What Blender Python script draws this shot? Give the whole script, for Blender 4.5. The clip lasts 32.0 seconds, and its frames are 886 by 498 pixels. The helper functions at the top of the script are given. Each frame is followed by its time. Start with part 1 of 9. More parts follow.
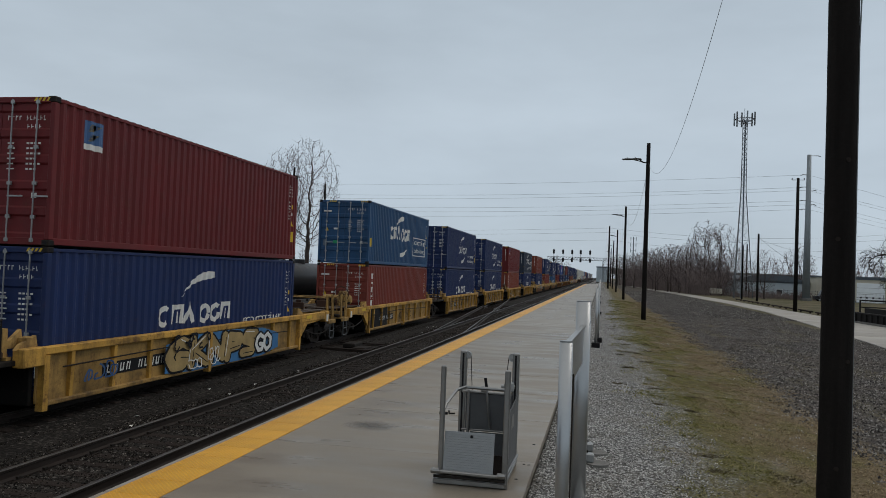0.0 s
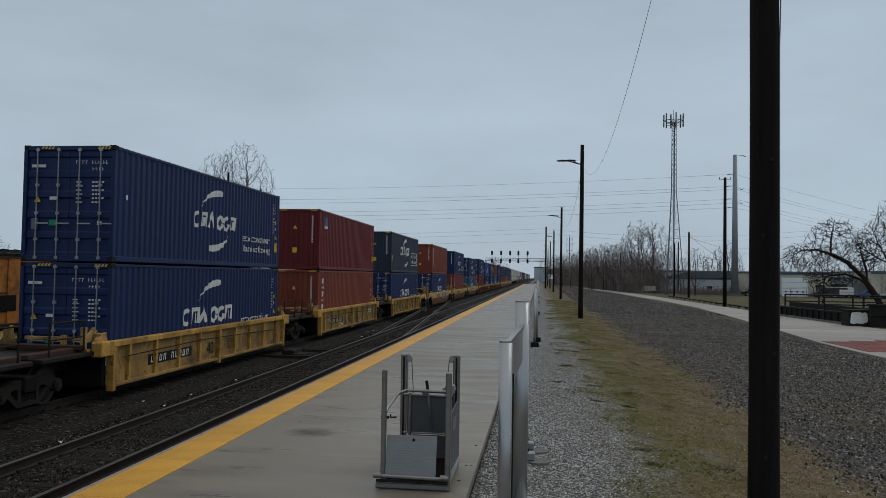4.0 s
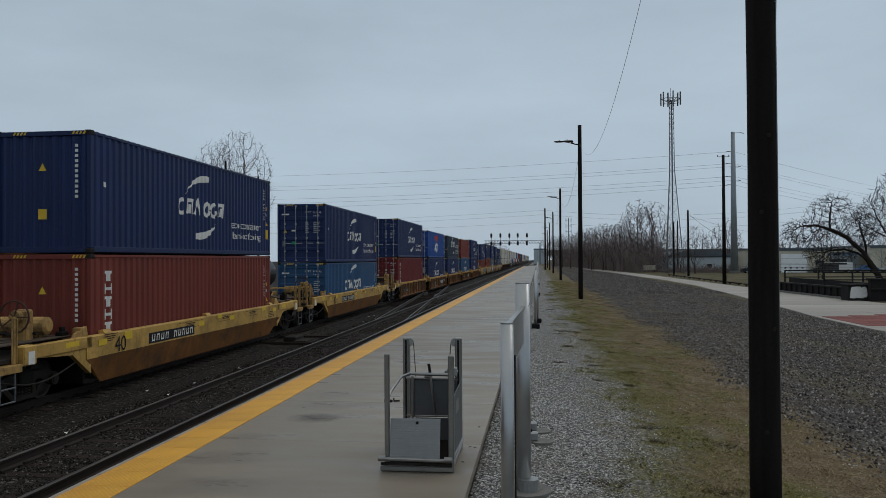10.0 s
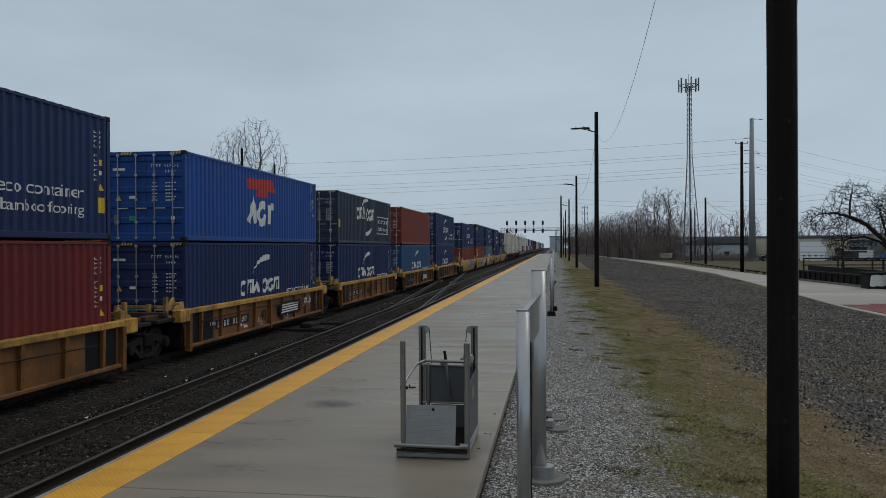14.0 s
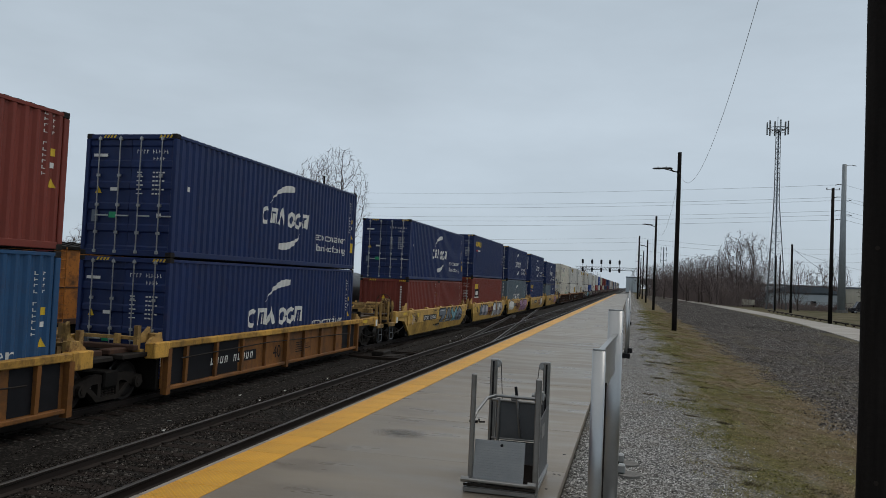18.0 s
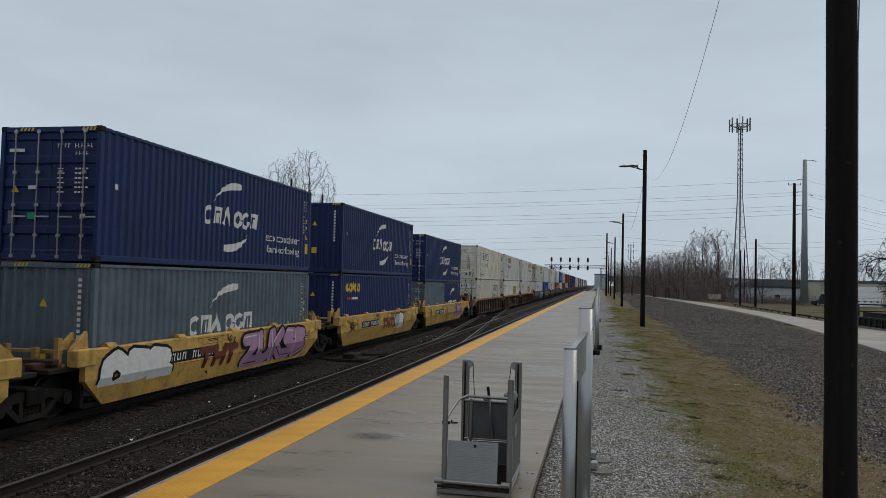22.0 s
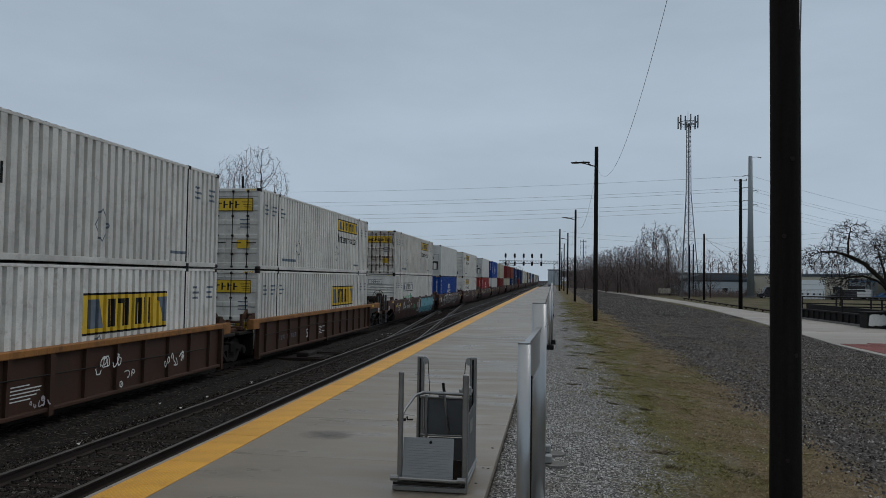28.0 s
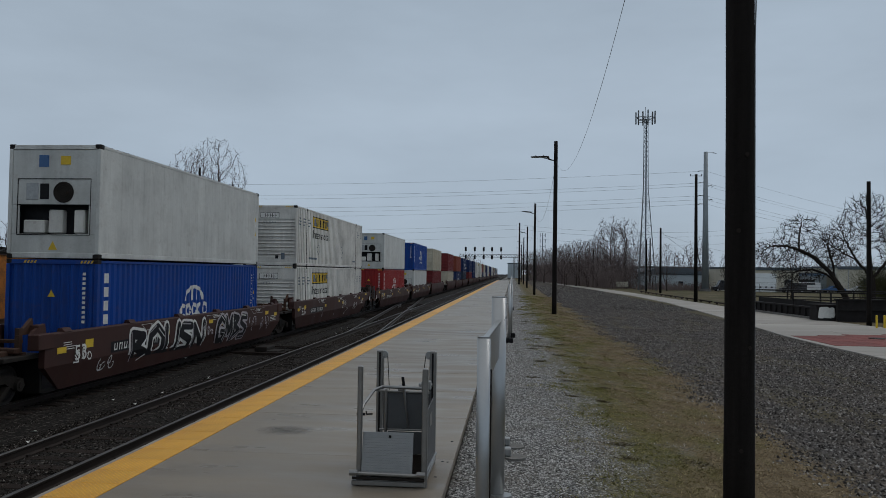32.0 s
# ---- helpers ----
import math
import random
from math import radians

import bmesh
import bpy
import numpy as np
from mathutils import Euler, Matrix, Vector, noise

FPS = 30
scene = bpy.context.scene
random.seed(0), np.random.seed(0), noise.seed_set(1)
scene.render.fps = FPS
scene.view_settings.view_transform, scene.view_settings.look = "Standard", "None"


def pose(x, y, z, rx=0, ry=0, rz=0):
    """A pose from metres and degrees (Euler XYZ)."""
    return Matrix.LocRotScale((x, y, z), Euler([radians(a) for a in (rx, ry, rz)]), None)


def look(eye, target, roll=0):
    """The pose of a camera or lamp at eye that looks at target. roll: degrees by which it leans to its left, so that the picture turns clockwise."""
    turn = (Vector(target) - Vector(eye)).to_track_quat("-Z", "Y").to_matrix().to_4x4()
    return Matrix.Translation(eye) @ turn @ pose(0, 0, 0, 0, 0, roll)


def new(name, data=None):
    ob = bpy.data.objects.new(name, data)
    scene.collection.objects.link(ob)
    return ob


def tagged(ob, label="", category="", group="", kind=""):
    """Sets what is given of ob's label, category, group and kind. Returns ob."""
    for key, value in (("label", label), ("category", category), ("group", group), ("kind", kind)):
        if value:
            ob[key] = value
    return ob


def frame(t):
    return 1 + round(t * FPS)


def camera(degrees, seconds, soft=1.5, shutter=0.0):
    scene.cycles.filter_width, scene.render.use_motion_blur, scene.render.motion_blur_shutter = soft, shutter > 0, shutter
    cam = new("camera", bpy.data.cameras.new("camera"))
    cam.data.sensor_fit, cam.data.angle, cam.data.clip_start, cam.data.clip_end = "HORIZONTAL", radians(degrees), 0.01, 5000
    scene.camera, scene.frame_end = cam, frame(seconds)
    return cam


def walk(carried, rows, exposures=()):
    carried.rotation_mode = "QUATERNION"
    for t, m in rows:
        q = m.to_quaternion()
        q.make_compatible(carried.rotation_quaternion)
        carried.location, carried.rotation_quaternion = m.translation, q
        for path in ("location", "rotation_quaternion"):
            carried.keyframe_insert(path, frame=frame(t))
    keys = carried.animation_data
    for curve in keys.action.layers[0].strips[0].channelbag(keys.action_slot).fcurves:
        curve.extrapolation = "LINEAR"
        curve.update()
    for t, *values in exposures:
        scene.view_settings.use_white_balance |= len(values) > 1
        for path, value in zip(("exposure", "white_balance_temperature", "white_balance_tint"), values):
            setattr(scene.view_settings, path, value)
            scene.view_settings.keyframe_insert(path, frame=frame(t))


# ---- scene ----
import collections

cam = camera(59.64, 32.0, 0.6)
EXPOSURES = ((0, 0.14, 6400, 10), (0.6, 0.12, 6350, 9), (1.0, 0.06, 6250, 8), (3.0, -0.02, 6180, 8), (6, -0.02, 6160, 8), (14.5, 0.01, 6200, 8), (18, 0.19, 6400, 10), (21, 0.2, 6400, 10), (25, 0.09, 6350, 10), (28, -0.12, 6100, 10), (32, -0.15, 6080, 10))
PATH = [
    (0.0, look((0.019, -0.007, 2.587), (-1.993, 9.784, 2.873), 2.15)),
    (0.5, look((0.025, 0.001, 2.584), (-1.884, 9.813, 2.854), 1.96)),
    (1.0, look((0.028, 0.004, 2.587), (-1.782, 9.835, 2.897), 1.57)),
    (1.5, look((0.026, 0.006, 2.588), (-1.702, 9.849, 2.924), 1.47)),
    (2.0, look((0.024, 0.012, 2.584), (-1.571, 9.879, 2.922), 1.47)),
    (2.5, look((0.022, 0.017, 2.585), (-1.502, 9.894, 2.913), 1.34)),
    (3.0, look((0.023, 0.002, 2.584), (-1.382, 9.897, 2.930), 1.15)),
    (3.5, look((0.021, -0.008, 2.586), (-1.297, 9.898, 2.939), 1.02)),
    (5.5, look((0.025, -0.005, 2.583), (-0.914, 9.946, 2.861), 0.62)),
    (6.0, look((0.024, 0.003, 2.587), (-0.835, 9.963, 2.840), 0.49)),
    (6.5, look((0.022, 0.009, 2.580), (-0.776, 9.974, 2.810), 0.36)),
    (7.0, look((0.024, -0.002, 2.581), (-0.697, 9.970, 2.786), 0.18)),
    (7.5, look((0.023, 0.006, 2.577), (-0.664, 9.980, 2.754), 0.21)),
    (8.0, look((0.023, 0.007, 2.579), (-0.674, 9.982, 2.722), 0.11)),
    (8.5, look((0.021, -0.002, 2.581), (-0.739, 9.968, 2.703), 0.05)),
    (9.0, look((0.026, -0.011, 2.582), (-0.885, 9.947, 2.710), -0.01)),
    (9.5, look((0.019, -0.018, 2.582), (-1.063, 9.922, 2.716), -0.10)),
    (10.0, look((0.023, -0.017, 2.580), (-1.200, 9.907, 2.717), -0.34)),
    (10.5, look((0.017, -0.010, 2.580), (-1.243, 9.909, 2.695), -0.28)),
    (11.0, look((0.020, -0.011, 2.579), (-1.246, 9.908, 2.676), -0.37)),
    (11.5, look((0.016, -0.023, 2.580), (-1.258, 9.895, 2.676), -0.37)),
    (12.0, look((0.014, -0.018, 2.581), (-1.289, 9.896, 2.663), -0.34)),
    (12.5, look((0.015, -0.020, 2.585), (-1.311, 9.891, 2.662), -0.46)),
    (13.0, look((0.020, -0.015, 2.576), (-1.336, 9.892, 2.630), -0.31)),
    (13.5, look((0.020, -0.015, 2.583), (-1.347, 9.891, 2.601), -0.34)),
    (14.0, look((0.019, -0.012, 2.577), (-1.405, 9.886, 2.553), -0.28)),
    (14.5, look((0.020, -0.018, 2.580), (-1.460, 9.871, 2.505), -0.25)),
    (16.5, look((0.010, -0.008, 2.586), (-1.951, 9.797, 2.618), -0.07)),
    (17.0, look((-0.010, -0.000, 2.565), (-2.164, 9.762, 2.801), 2.37)),
    (17.5, look((-0.015, -0.005, 2.573), (-2.306, 9.723, 2.929), 2.53)),
    (18.0, look((-0.013, -0.019, 2.567), (-2.384, 9.688, 2.956), 2.51)),
    (18.5, look((-0.018, -0.017, 2.567), (-2.406, 9.687, 2.915), 2.44)),
    (19.0, look((-0.016, -0.015, 2.565), (-2.438, 9.682, 2.885), 2.36)),
    (19.5, look((-0.017, -0.016, 2.572), (-2.535, 9.656, 2.893), 2.42)),
    (20.0, look((-0.019, -0.017, 2.572), (-2.585, 9.642, 2.914), 2.26)),
    (20.5, look((-0.016, -0.014, 2.570), (-2.547, 9.654, 2.935), 1.93)),
    (21.0, look((-0.014, -0.007, 2.573), (-2.370, 9.703, 2.984), 1.81)),
    (21.5, look((-0.016, 0.002, 2.572), (-2.158, 9.761, 2.988), 1.55)),
    (22.0, look((-0.023, 0.004, 2.578), (-2.007, 9.797, 2.986), 1.41)),
    (22.5, look((-0.024, -0.003, 2.576), (-1.913, 9.809, 2.988), 1.25)),
    (23.0, look((-0.030, -0.009, 2.571), (-1.867, 9.811, 2.995), 1.15)),
    (23.5, look((-0.029, 0.002, 2.569), (-1.824, 9.830, 2.999), 1.21)),
    (24.0, look((-0.026, 0.014, 2.576), (-1.755, 9.854, 3.008), 1.22)),
    (24.5, look((-0.023, 0.017, 2.576), (-1.683, 9.869, 3.003), 1.07)),
    (25.0, look((-0.024, 0.008, 2.573), (-1.630, 9.869, 3.006), 0.97)),
    (25.5, look((-0.022, 0.016, 2.570), (-1.572, 9.885, 3.015), 0.91)),
    (27.5, look((-0.019, 0.017, 2.570), (-1.451, 9.907, 2.953), 0.79)),
    (28.0, look((-0.020, 0.018, 2.573), (-1.424, 9.911, 2.952), 0.83)),
    (28.5, look((-0.025, 0.007, 2.573), (-1.388, 9.907, 2.932), 0.82)),
    (29.0, look((-0.022, -0.008, 2.575), (-1.319, 9.902, 2.914), 0.85)),
    (29.5, look((-0.020, 0.003, 2.576), (-1.241, 9.922, 2.921), 1.03)),
    (30.0, look((-0.015, 0.015, 2.575), (-1.155, 9.944, 2.908), 1.04)),
    (30.5, look((-0.018, 0.030, 2.575), (-1.095, 9.966, 2.904), 0.96)),
    (31.0, look((-0.016, 0.036, 2.571), (-1.020, 9.980, 2.891), 0.86)),
    (31.5, look((-0.019, 0.048, 2.571), (-0.962, 9.999, 2.884), 0.84)),
    (32.0, look((-0.019, 0.055, 2.577), (-0.912, 10.011, 2.879), 0.82)),
]
walk(cam, PATH, EXPOSURES)

# ---------------------------------------------------------------- world and light
def make_world():
    w = bpy.data.worlds.new("overcast")
    scene.world = w
    w.use_nodes = True
    nt = w.node_tree
    nt.nodes.clear()
    N, L = nt.nodes.new, nt.links.new
    tc = N("ShaderNodeTexCoord")
    sep = N("ShaderNodeSeparateXYZ")
    L(tc.outputs["Generated"], sep.inputs[0])
    ramp = N("ShaderNodeValToRGB")
    el = ramp.color_ramp.elements
    el[0].position, el[0].color = 0.0, (0.455, 0.528, 0.592, 1)
    el[1].position, el[1].color = 1.0, (0.66, 0.655, 0.635, 1)
    for p, c in ((0.10, (0.46, 0.532, 0.597, 1)), (0.20, (0.475, 0.544, 0.603, 1)), (0.34, (0.43, 0.497, 0.553, 1)), (0.46, (0.42, 0.47, 0.51, 1)), (0.62, (0.56, 0.575, 0.575, 1))):
        e = el.new(p)
        e.color = c
    L(sep.outputs["Z"], ramp.inputs[0])
    mp = N("ShaderNodeMapping")
    mp.inputs["Scale"].default_value = (1.2, 1.2, 4.0)
    L(tc.outputs["Generated"], mp.inputs[0])
    cloud = N("ShaderNodeTexNoise")
    cloud.inputs["Scale"].default_value = 1.8
    cloud.inputs["Detail"].default_value = 5
    cloud.inputs["Roughness"].default_value = 0.55
    L(mp.outputs[0], cloud.inputs["Vector"])
    cr = N("ShaderNodeMapRange")
    cr.inputs["From Min"].default_value, cr.inputs["From Max"].default_value = 0.3, 0.7
    cr.inputs["To Min"].default_value, cr.inputs["To Max"].default_value = 0.90, 1.10
    L(cloud.outputs[0], cr.inputs["Value"])
    mul = N("ShaderNodeVectorMath")
    mul.operation = "SCALE"
    L(ramp.outputs[0], mul.inputs[0])
    L(cr.outputs[0], mul.inputs["Scale"])
    sky = N("ShaderNodeTexSky")
    sky.sky_type, sky.sun_disc = "NISHITA", False
    sky.sun_elevation, sky.sun_rotation = radians(54), radians(52)
    sk = N("ShaderNodeVectorMath")
    sk.operation = "SCALE"
    sk.inputs["Scale"].default_value = 0.05
    L(sky.outputs[0], sk.inputs[0])
    mix = N("ShaderNodeMix")
    mix.data_type = "RGBA"
    mix.inputs["Factor"].default_value = 0.10
    L(mul.outputs[0], mix.inputs["A"])
    L(sk.outputs[0], mix.inputs["B"])
    bg = N("ShaderNodeBackground")
    bg.inputs["Strength"].default_value = 1.0
    L(mix.outputs["Result"], bg.inputs[0])
    o = N("ShaderNodeOutputWorld")
    L(bg.outputs[0], o.inputs[0])


make_world()
sun_data = bpy.data.lights.new("sun", "SUN")
sun_data.energy, sun_data.angle, sun_data.color = 0.60, radians(35), (1.0, 0.93, 0.84)
sun = new("sun", sun_data)
sun.matrix_world = look((34, 26, 60), (0, 0, 0))


# ---------------------------------------------------------------- materials
def ramp_node(nt, stops, link):
    r = nt.nodes.new("ShaderNodeValToRGB")
    el = r.color_ramp.elements
    el[0].position, el[0].color = stops[0][0], (*stops[0][1], 1)
    el[1].position, el[1].color = stops[-1][0], (*stops[-1][1], 1)
    for p, c in stops[1:-1]:
        el.new(p).color = (*c, 1)
    nt.links.new(link, r.inputs[0])
    return r


def blend(nt, fac, a, b, kind="MIX"):
    m = nt.nodes.new("ShaderNodeMix")
    m.data_type, m.blend_type = "RGBA", kind
    for s, v in (("Factor", fac), ("A", a), ("B", b)):
        if isinstance(v, (int, float)):
            m.inputs[s].default_value = v
        elif isinstance(v, tuple):
            m.inputs[s].default_value = (*v, 1)
        else:
            nt.links.new(v, m.inputs[s])
    return m.outputs["Result"]


def rng(nt, link, a, b, c=0.0, d=1.0):
    m = nt.nodes.new("ShaderNodeMapRange")
    for k, v in (("From Min", a), ("From Max", b), ("To Min", c), ("To Max", d)):
        m.inputs[k].default_value = v
    nt.links.new(link, m.inputs["Value"])
    return m.outputs[0]


def noise_tex(nt, vec, scale, detail=4, rough=0.6):
    n = nt.nodes.new("ShaderNodeTexNoise")
    n.inputs["Scale"].default_value, n.inputs["Detail"].default_value, n.inputs["Roughness"].default_value = scale, detail, rough
    nt.links.new(vec, n.inputs["Vector"])
    return n.outputs[0]


def mapped(nt, scale=(1, 1, 1), out="Object"):
    tc = nt.nodes.new("ShaderNodeTexCoord")
    m = nt.nodes.new("ShaderNodeMapping")
    m.inputs["Scale"].default_value = scale
    nt.links.new(tc.outputs[out], m.inputs[0])
    return m.outputs[0]


def base(name):
    m = bpy.data.materials.new(name)
    m.use_nodes = True
    nt = m.node_tree
    return m, nt, nt.nodes["Principled BSDF"]


def add_bump(nt, bsdf, height, strength, dist):
    b = nt.nodes.new("ShaderNodeBump")
    b.inputs["Strength"].default_value, b.inputs["Distance"].default_value = strength, dist
    nt.links.new(height, b.inputs["Height"])
    nt.links.new(b.outputs[0], bsdf.inputs["Normal"])


def surf(name, col, rough=0.6, metal=0.0, var=0.18, scale=1.5, fine=40.0, bump=0.15, dist=0.004, stain=None, amount=0.5,
         stretch=(1, 1, 1), rnd=0.0, spec=0.3):
    """A painted, worn or plain surface: broad and fine variation, stains, fine relief."""
    m, nt, b = base(name)
    v = mapped(nt, stretch)
    broad, small = noise_tex(nt, v, scale), noise_tex(nt, mapped(nt), fine, 3)
    dark, light = tuple(c * (1 - var) for c in col), tuple(min(1, c * (1 + var)) for c in col)
    c = ramp_node(nt, ((0.3, dark), (0.7, light)), broad).outputs[0]
    c = blend(nt, rng(nt, small, 0.3, 0.7, 0.0, 0.35), c, tuple(x * (1 - 1.3 * var) for x in col))
    if stain:
        s = noise_tex(nt, v, scale * 2.6, 6, 0.7)
        c = blend(nt, rng(nt, s, 0.72 - 0.25 * amount, 0.86 - 0.2 * amount, 0, 0.85), c, stain)
    if rnd:
        oi = nt.nodes.new("ShaderNodeObjectInfo")
        h = nt.nodes.new("ShaderNodeHueSaturation")
        nt.links.new(rng(nt, oi.outputs["Random"], 0, 1, 1 - rnd, 1 + rnd), h.inputs["Value"])
        nt.links.new(c, h.inputs["Color"])
        c = h.outputs[0]
    nt.links.new(c, b.inputs["Base Color"])
    nt.links.new(rng(nt, broad, 0.2, 0.8, max(0.02, rough - 0.1), min(1, rough + 0.12)), b.inputs["Roughness"])
    b.inputs["Metallic"].default_value = metal
    b.inputs["Specular IOR Level"].default_value = spec
    if bump:
        add_bump(nt, b, small, bump, dist)
    return m


RUST = (0.10, 0.045, 0.022)
PAINT = {}


def grimy(m, amount, dirt=(0.040, 0.028, 0.020), flow=(1, 1.5, 0.28)):
    """Lays soot and rust over a paint: broad patches, streaks that run down, fine specks; no two pieces alike."""
    nt = m.node_tree
    b = nt.nodes["Principled BSDF"]
    c = b.inputs["Base Color"].links[0].from_socket
    oi = nt.nodes.new("ShaderNodeObjectInfo")

    def shifted(scale):
        add = nt.nodes.new("ShaderNodeVectorMath")
        add.operation = "ADD"
        nt.links.new(mapped(nt, scale), add.inputs[0])
        nt.links.new(rng(nt, oi.outputs["Random"], 0, 1, 0, 40), add.inputs[1])
        return add.outputs[0]

    run, broad = noise_tex(nt, shifted(flow), 2.2, 9, 0.72), noise_tex(nt, shifted((0.8, 0.8, 1.1)), 1.1, 9, 0.72)
    spot, speck = noise_tex(nt, shifted((1, 1, 1)), 3.5, 8, 0.72), noise_tex(nt, shifted((1, 1, 0.7)), 15, 5, 0.7)
    c = blend(nt, rng(nt, broad, 0.47, 0.66, 0, amount), c, dirt)
    c = blend(nt, rng(nt, run, 0.50, 0.70, 0, amount * 0.8), c, dirt)
    c = blend(nt, rng(nt, spot, 0.56, 0.66, 0, amount), c, RUST)
    c = blend(nt, rng(nt, speck, 0.58, 0.70, 0, amount * 0.7), c, RUST)
    nt.links.new(c, b.inputs["Base Color"])


def paint(key, col, rust=0.25, rough=0.5, var=0.18, spec=0.22, grime=0.16, flow=(1, 1.5, 0.28)):
    PAINT[key] = surf("paint_" + key, col, rough, 0, var, 0.8, 30, 0.08, 0.003, RUST if rust else None, rust, (2.2, 1.2, 0.35), 0.10, spec)
    grimy(PAINT[key], grime, flow=flow)


paint("navy", (0.0115, 0.0255, 0.092), 0.05, grime=0.10)
paint("steel_blue", (0.022, 0.074, 0.168), 0.16)
paint("old_blue", (0.026, 0.04, 0.066), 0.2)
paint("bright_blue", (0.014, 0.065, 0.27), 0.08)
paint("royal_blue", (0.004, 0.048, 0.26), 0.08)
paint("grey_blue", (0.11, 0.15, 0.18), 0.55, grime=0.3)
paint("maroon", (0.135, 0.016, 0.018), 0.12)
paint("brick", (0.175, 0.037, 0.026), 0.16)
paint("orange_red", (0.20, 0.046, 0.026), 0.15)
paint("red", (0.26, 0.02, 0.02), 0.08)
paint("cream", (0.47, 0.435, 0.34), 0.25)
paint("white", (0.66, 0.65, 0.61), 0.22, grime=0.22)
paint("old_white", (0.66, 0.63, 0.54), 0.26, grime=0.28)
paint("rusted_white", (0.66, 0.645, 0.59), 0.3, grime=0.3)
paint("reefer_white", (0.52, 0.53, 0.51), 0.12)
paint("brown", (0.05, 0.022, 0.018), 0.3, 0.6)
paint("rust_brown", (0.056, 0.028, 0.018), 0.4, 0.7, grime=0.4)
paint("car_yellow", (0.53, 0.325, 0.085), 0.36, 0.5, grime=0.5)
paint("car_ochre", (0.36, 0.215, 0.065), 0.45, 0.6, 0.3, grime=0.75)
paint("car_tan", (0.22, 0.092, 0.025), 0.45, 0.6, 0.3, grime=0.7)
paint("chord_yellow", (0.54, 0.30, 0.06), 0.5, 0.6, 0.3, grime=0.75)
paint("chord_orange", (0.28, 0.125, 0.035), 0.42, 0.6, grime=0.6)
paint("boxcar_orange", (0.40, 0.145, 0.026), 0.5, 0.7, 0.25, grime=0.9, flow=(0.8, 0.8, 0.4))
paint("deck_yellow", (0.42, 0.26, 0.085), 0.5, 0.65, 0.3, grime=0.85)
paint("hopper_pale", (0.24, 0.33, 0.38), 0.4)
paint("tank_black", (0.022, 0.022, 0.024), 0.1, 0.4)
MARK_WHITE = surf("marking_white", (0.66, 0.66, 0.63), 0.5, 0, 0.12, 6, 60, 0)
MARK_YELLOW = surf("marking_yellow", (0.62, 0.42, 0.03), 0.5, 0, 0.12, 6, 60, 0)
MARK_BLACK = surf("marking_black", (0.016, 0.016, 0.018), 0.5, 0, 0.2, 6, 60, 0, spec=0.08)
MARK_GREEN = surf("marking_green", (0.02, 0.28, 0.13), 0.5, 0, 0.12, 6, 60, 0)
MARK_RED = surf("marking_red", (0.42, 0.035, 0.025), 0.5, 0, 0.12, 6, 60, 0)
MARK_PINK = surf("marking_pink", (0.40, 0.22, 0.35), 0.5, 0, 0.25, 2, 40, 0)
MARK_CYAN = surf("marking_cyan", (0.12, 0.33, 0.40), 0.5, 0, 0.3, 3, 40, 0)
MARK_GREY = surf("marking_grey", (0.13, 0.16, 0.20), 0.5, 0, 0.3, 3, 40, 0)
MARK_TAN = surf("spray_tan", (0.34, 0.24, 0.10), 0.5, 0, 0.3, 2, 40, 0)
MARK_RUST = surf("spray_dark_red", (0.13, 0.028, 0.02), 0.5, 0, 0.3, 3, 40, 0)
MARK_LAVENDER = surf("spray_pale_grey", (0.40, 0.37, 0.39), 0.5, 0, 0.25, 2, 40, 0)
MARK_SKY = surf("spray_blue", (0.05, 0.17, 0.36), 0.5, 0, 0.3, 2, 40, 0)
DARK_STEEL = surf("dark_steel", (0.030, 0.026, 0.023), 0.62, 0.3, 0.35, 4, 40, 0.2, 0.004, (0.06, 0.032, 0.018), 0.5, spec=0.08)
UNDER = surf("underframe_black", (0.012, 0.011, 0.010), 0.7, 0.1, 0.3, 4, 30, 0.2, 0.004, (0.05, 0.03, 0.02), 0.4, spec=0.08)
TRUCKSTEEL = surf("cast_truck_steel", (0.026, 0.022, 0.019), 0.75, 0.2, 0.35, 5, 40, 0.25, 0.004, (0.045, 0.03, 0.021), 0.5, spec=0.1)
TREAD = surf("deck_tread_plate", (0.085, 0.066, 0.052), 0.75, 0.2, 0.35, 3, 40, 0.3, 0.004, (0.10, 0.05, 0.028), 0.5, spec=0.1)
WHEEL = surf("wheel_steel", (0.032, 0.028, 0.025), 0.6, 0.5, 0.25, 6, 50, 0.1)
ROD = surf("galvanized_rod", (0.36, 0.37, 0.37), 0.45, 0.6, 0.2, 8, 60, 0.05)
RAILSTEEL = surf("rail_steel", (0.040, 0.032, 0.028), 0.6, 0.4, 0.25, 2, 30, 0.2, 0.003, (0.035, 0.02, 0.014), 0.6, (4, 0.5, 4), spec=0.15)
RAILHEAD = surf("rail_head", (0.125, 0.117, 0.112), 0.42, 0.85, 0.25, 2, 30, 0.05, 0.001, None, 0, (6, 0.3, 6))
TIE = surf("creosote_tie", (0.026, 0.020, 0.017), 0.85, 0, 0.4, 3, 25, 0.7, 0.012, (0.055, 0.046, 0.039), 0.5, (1, 9, 9), 0.35, spec=0.08)


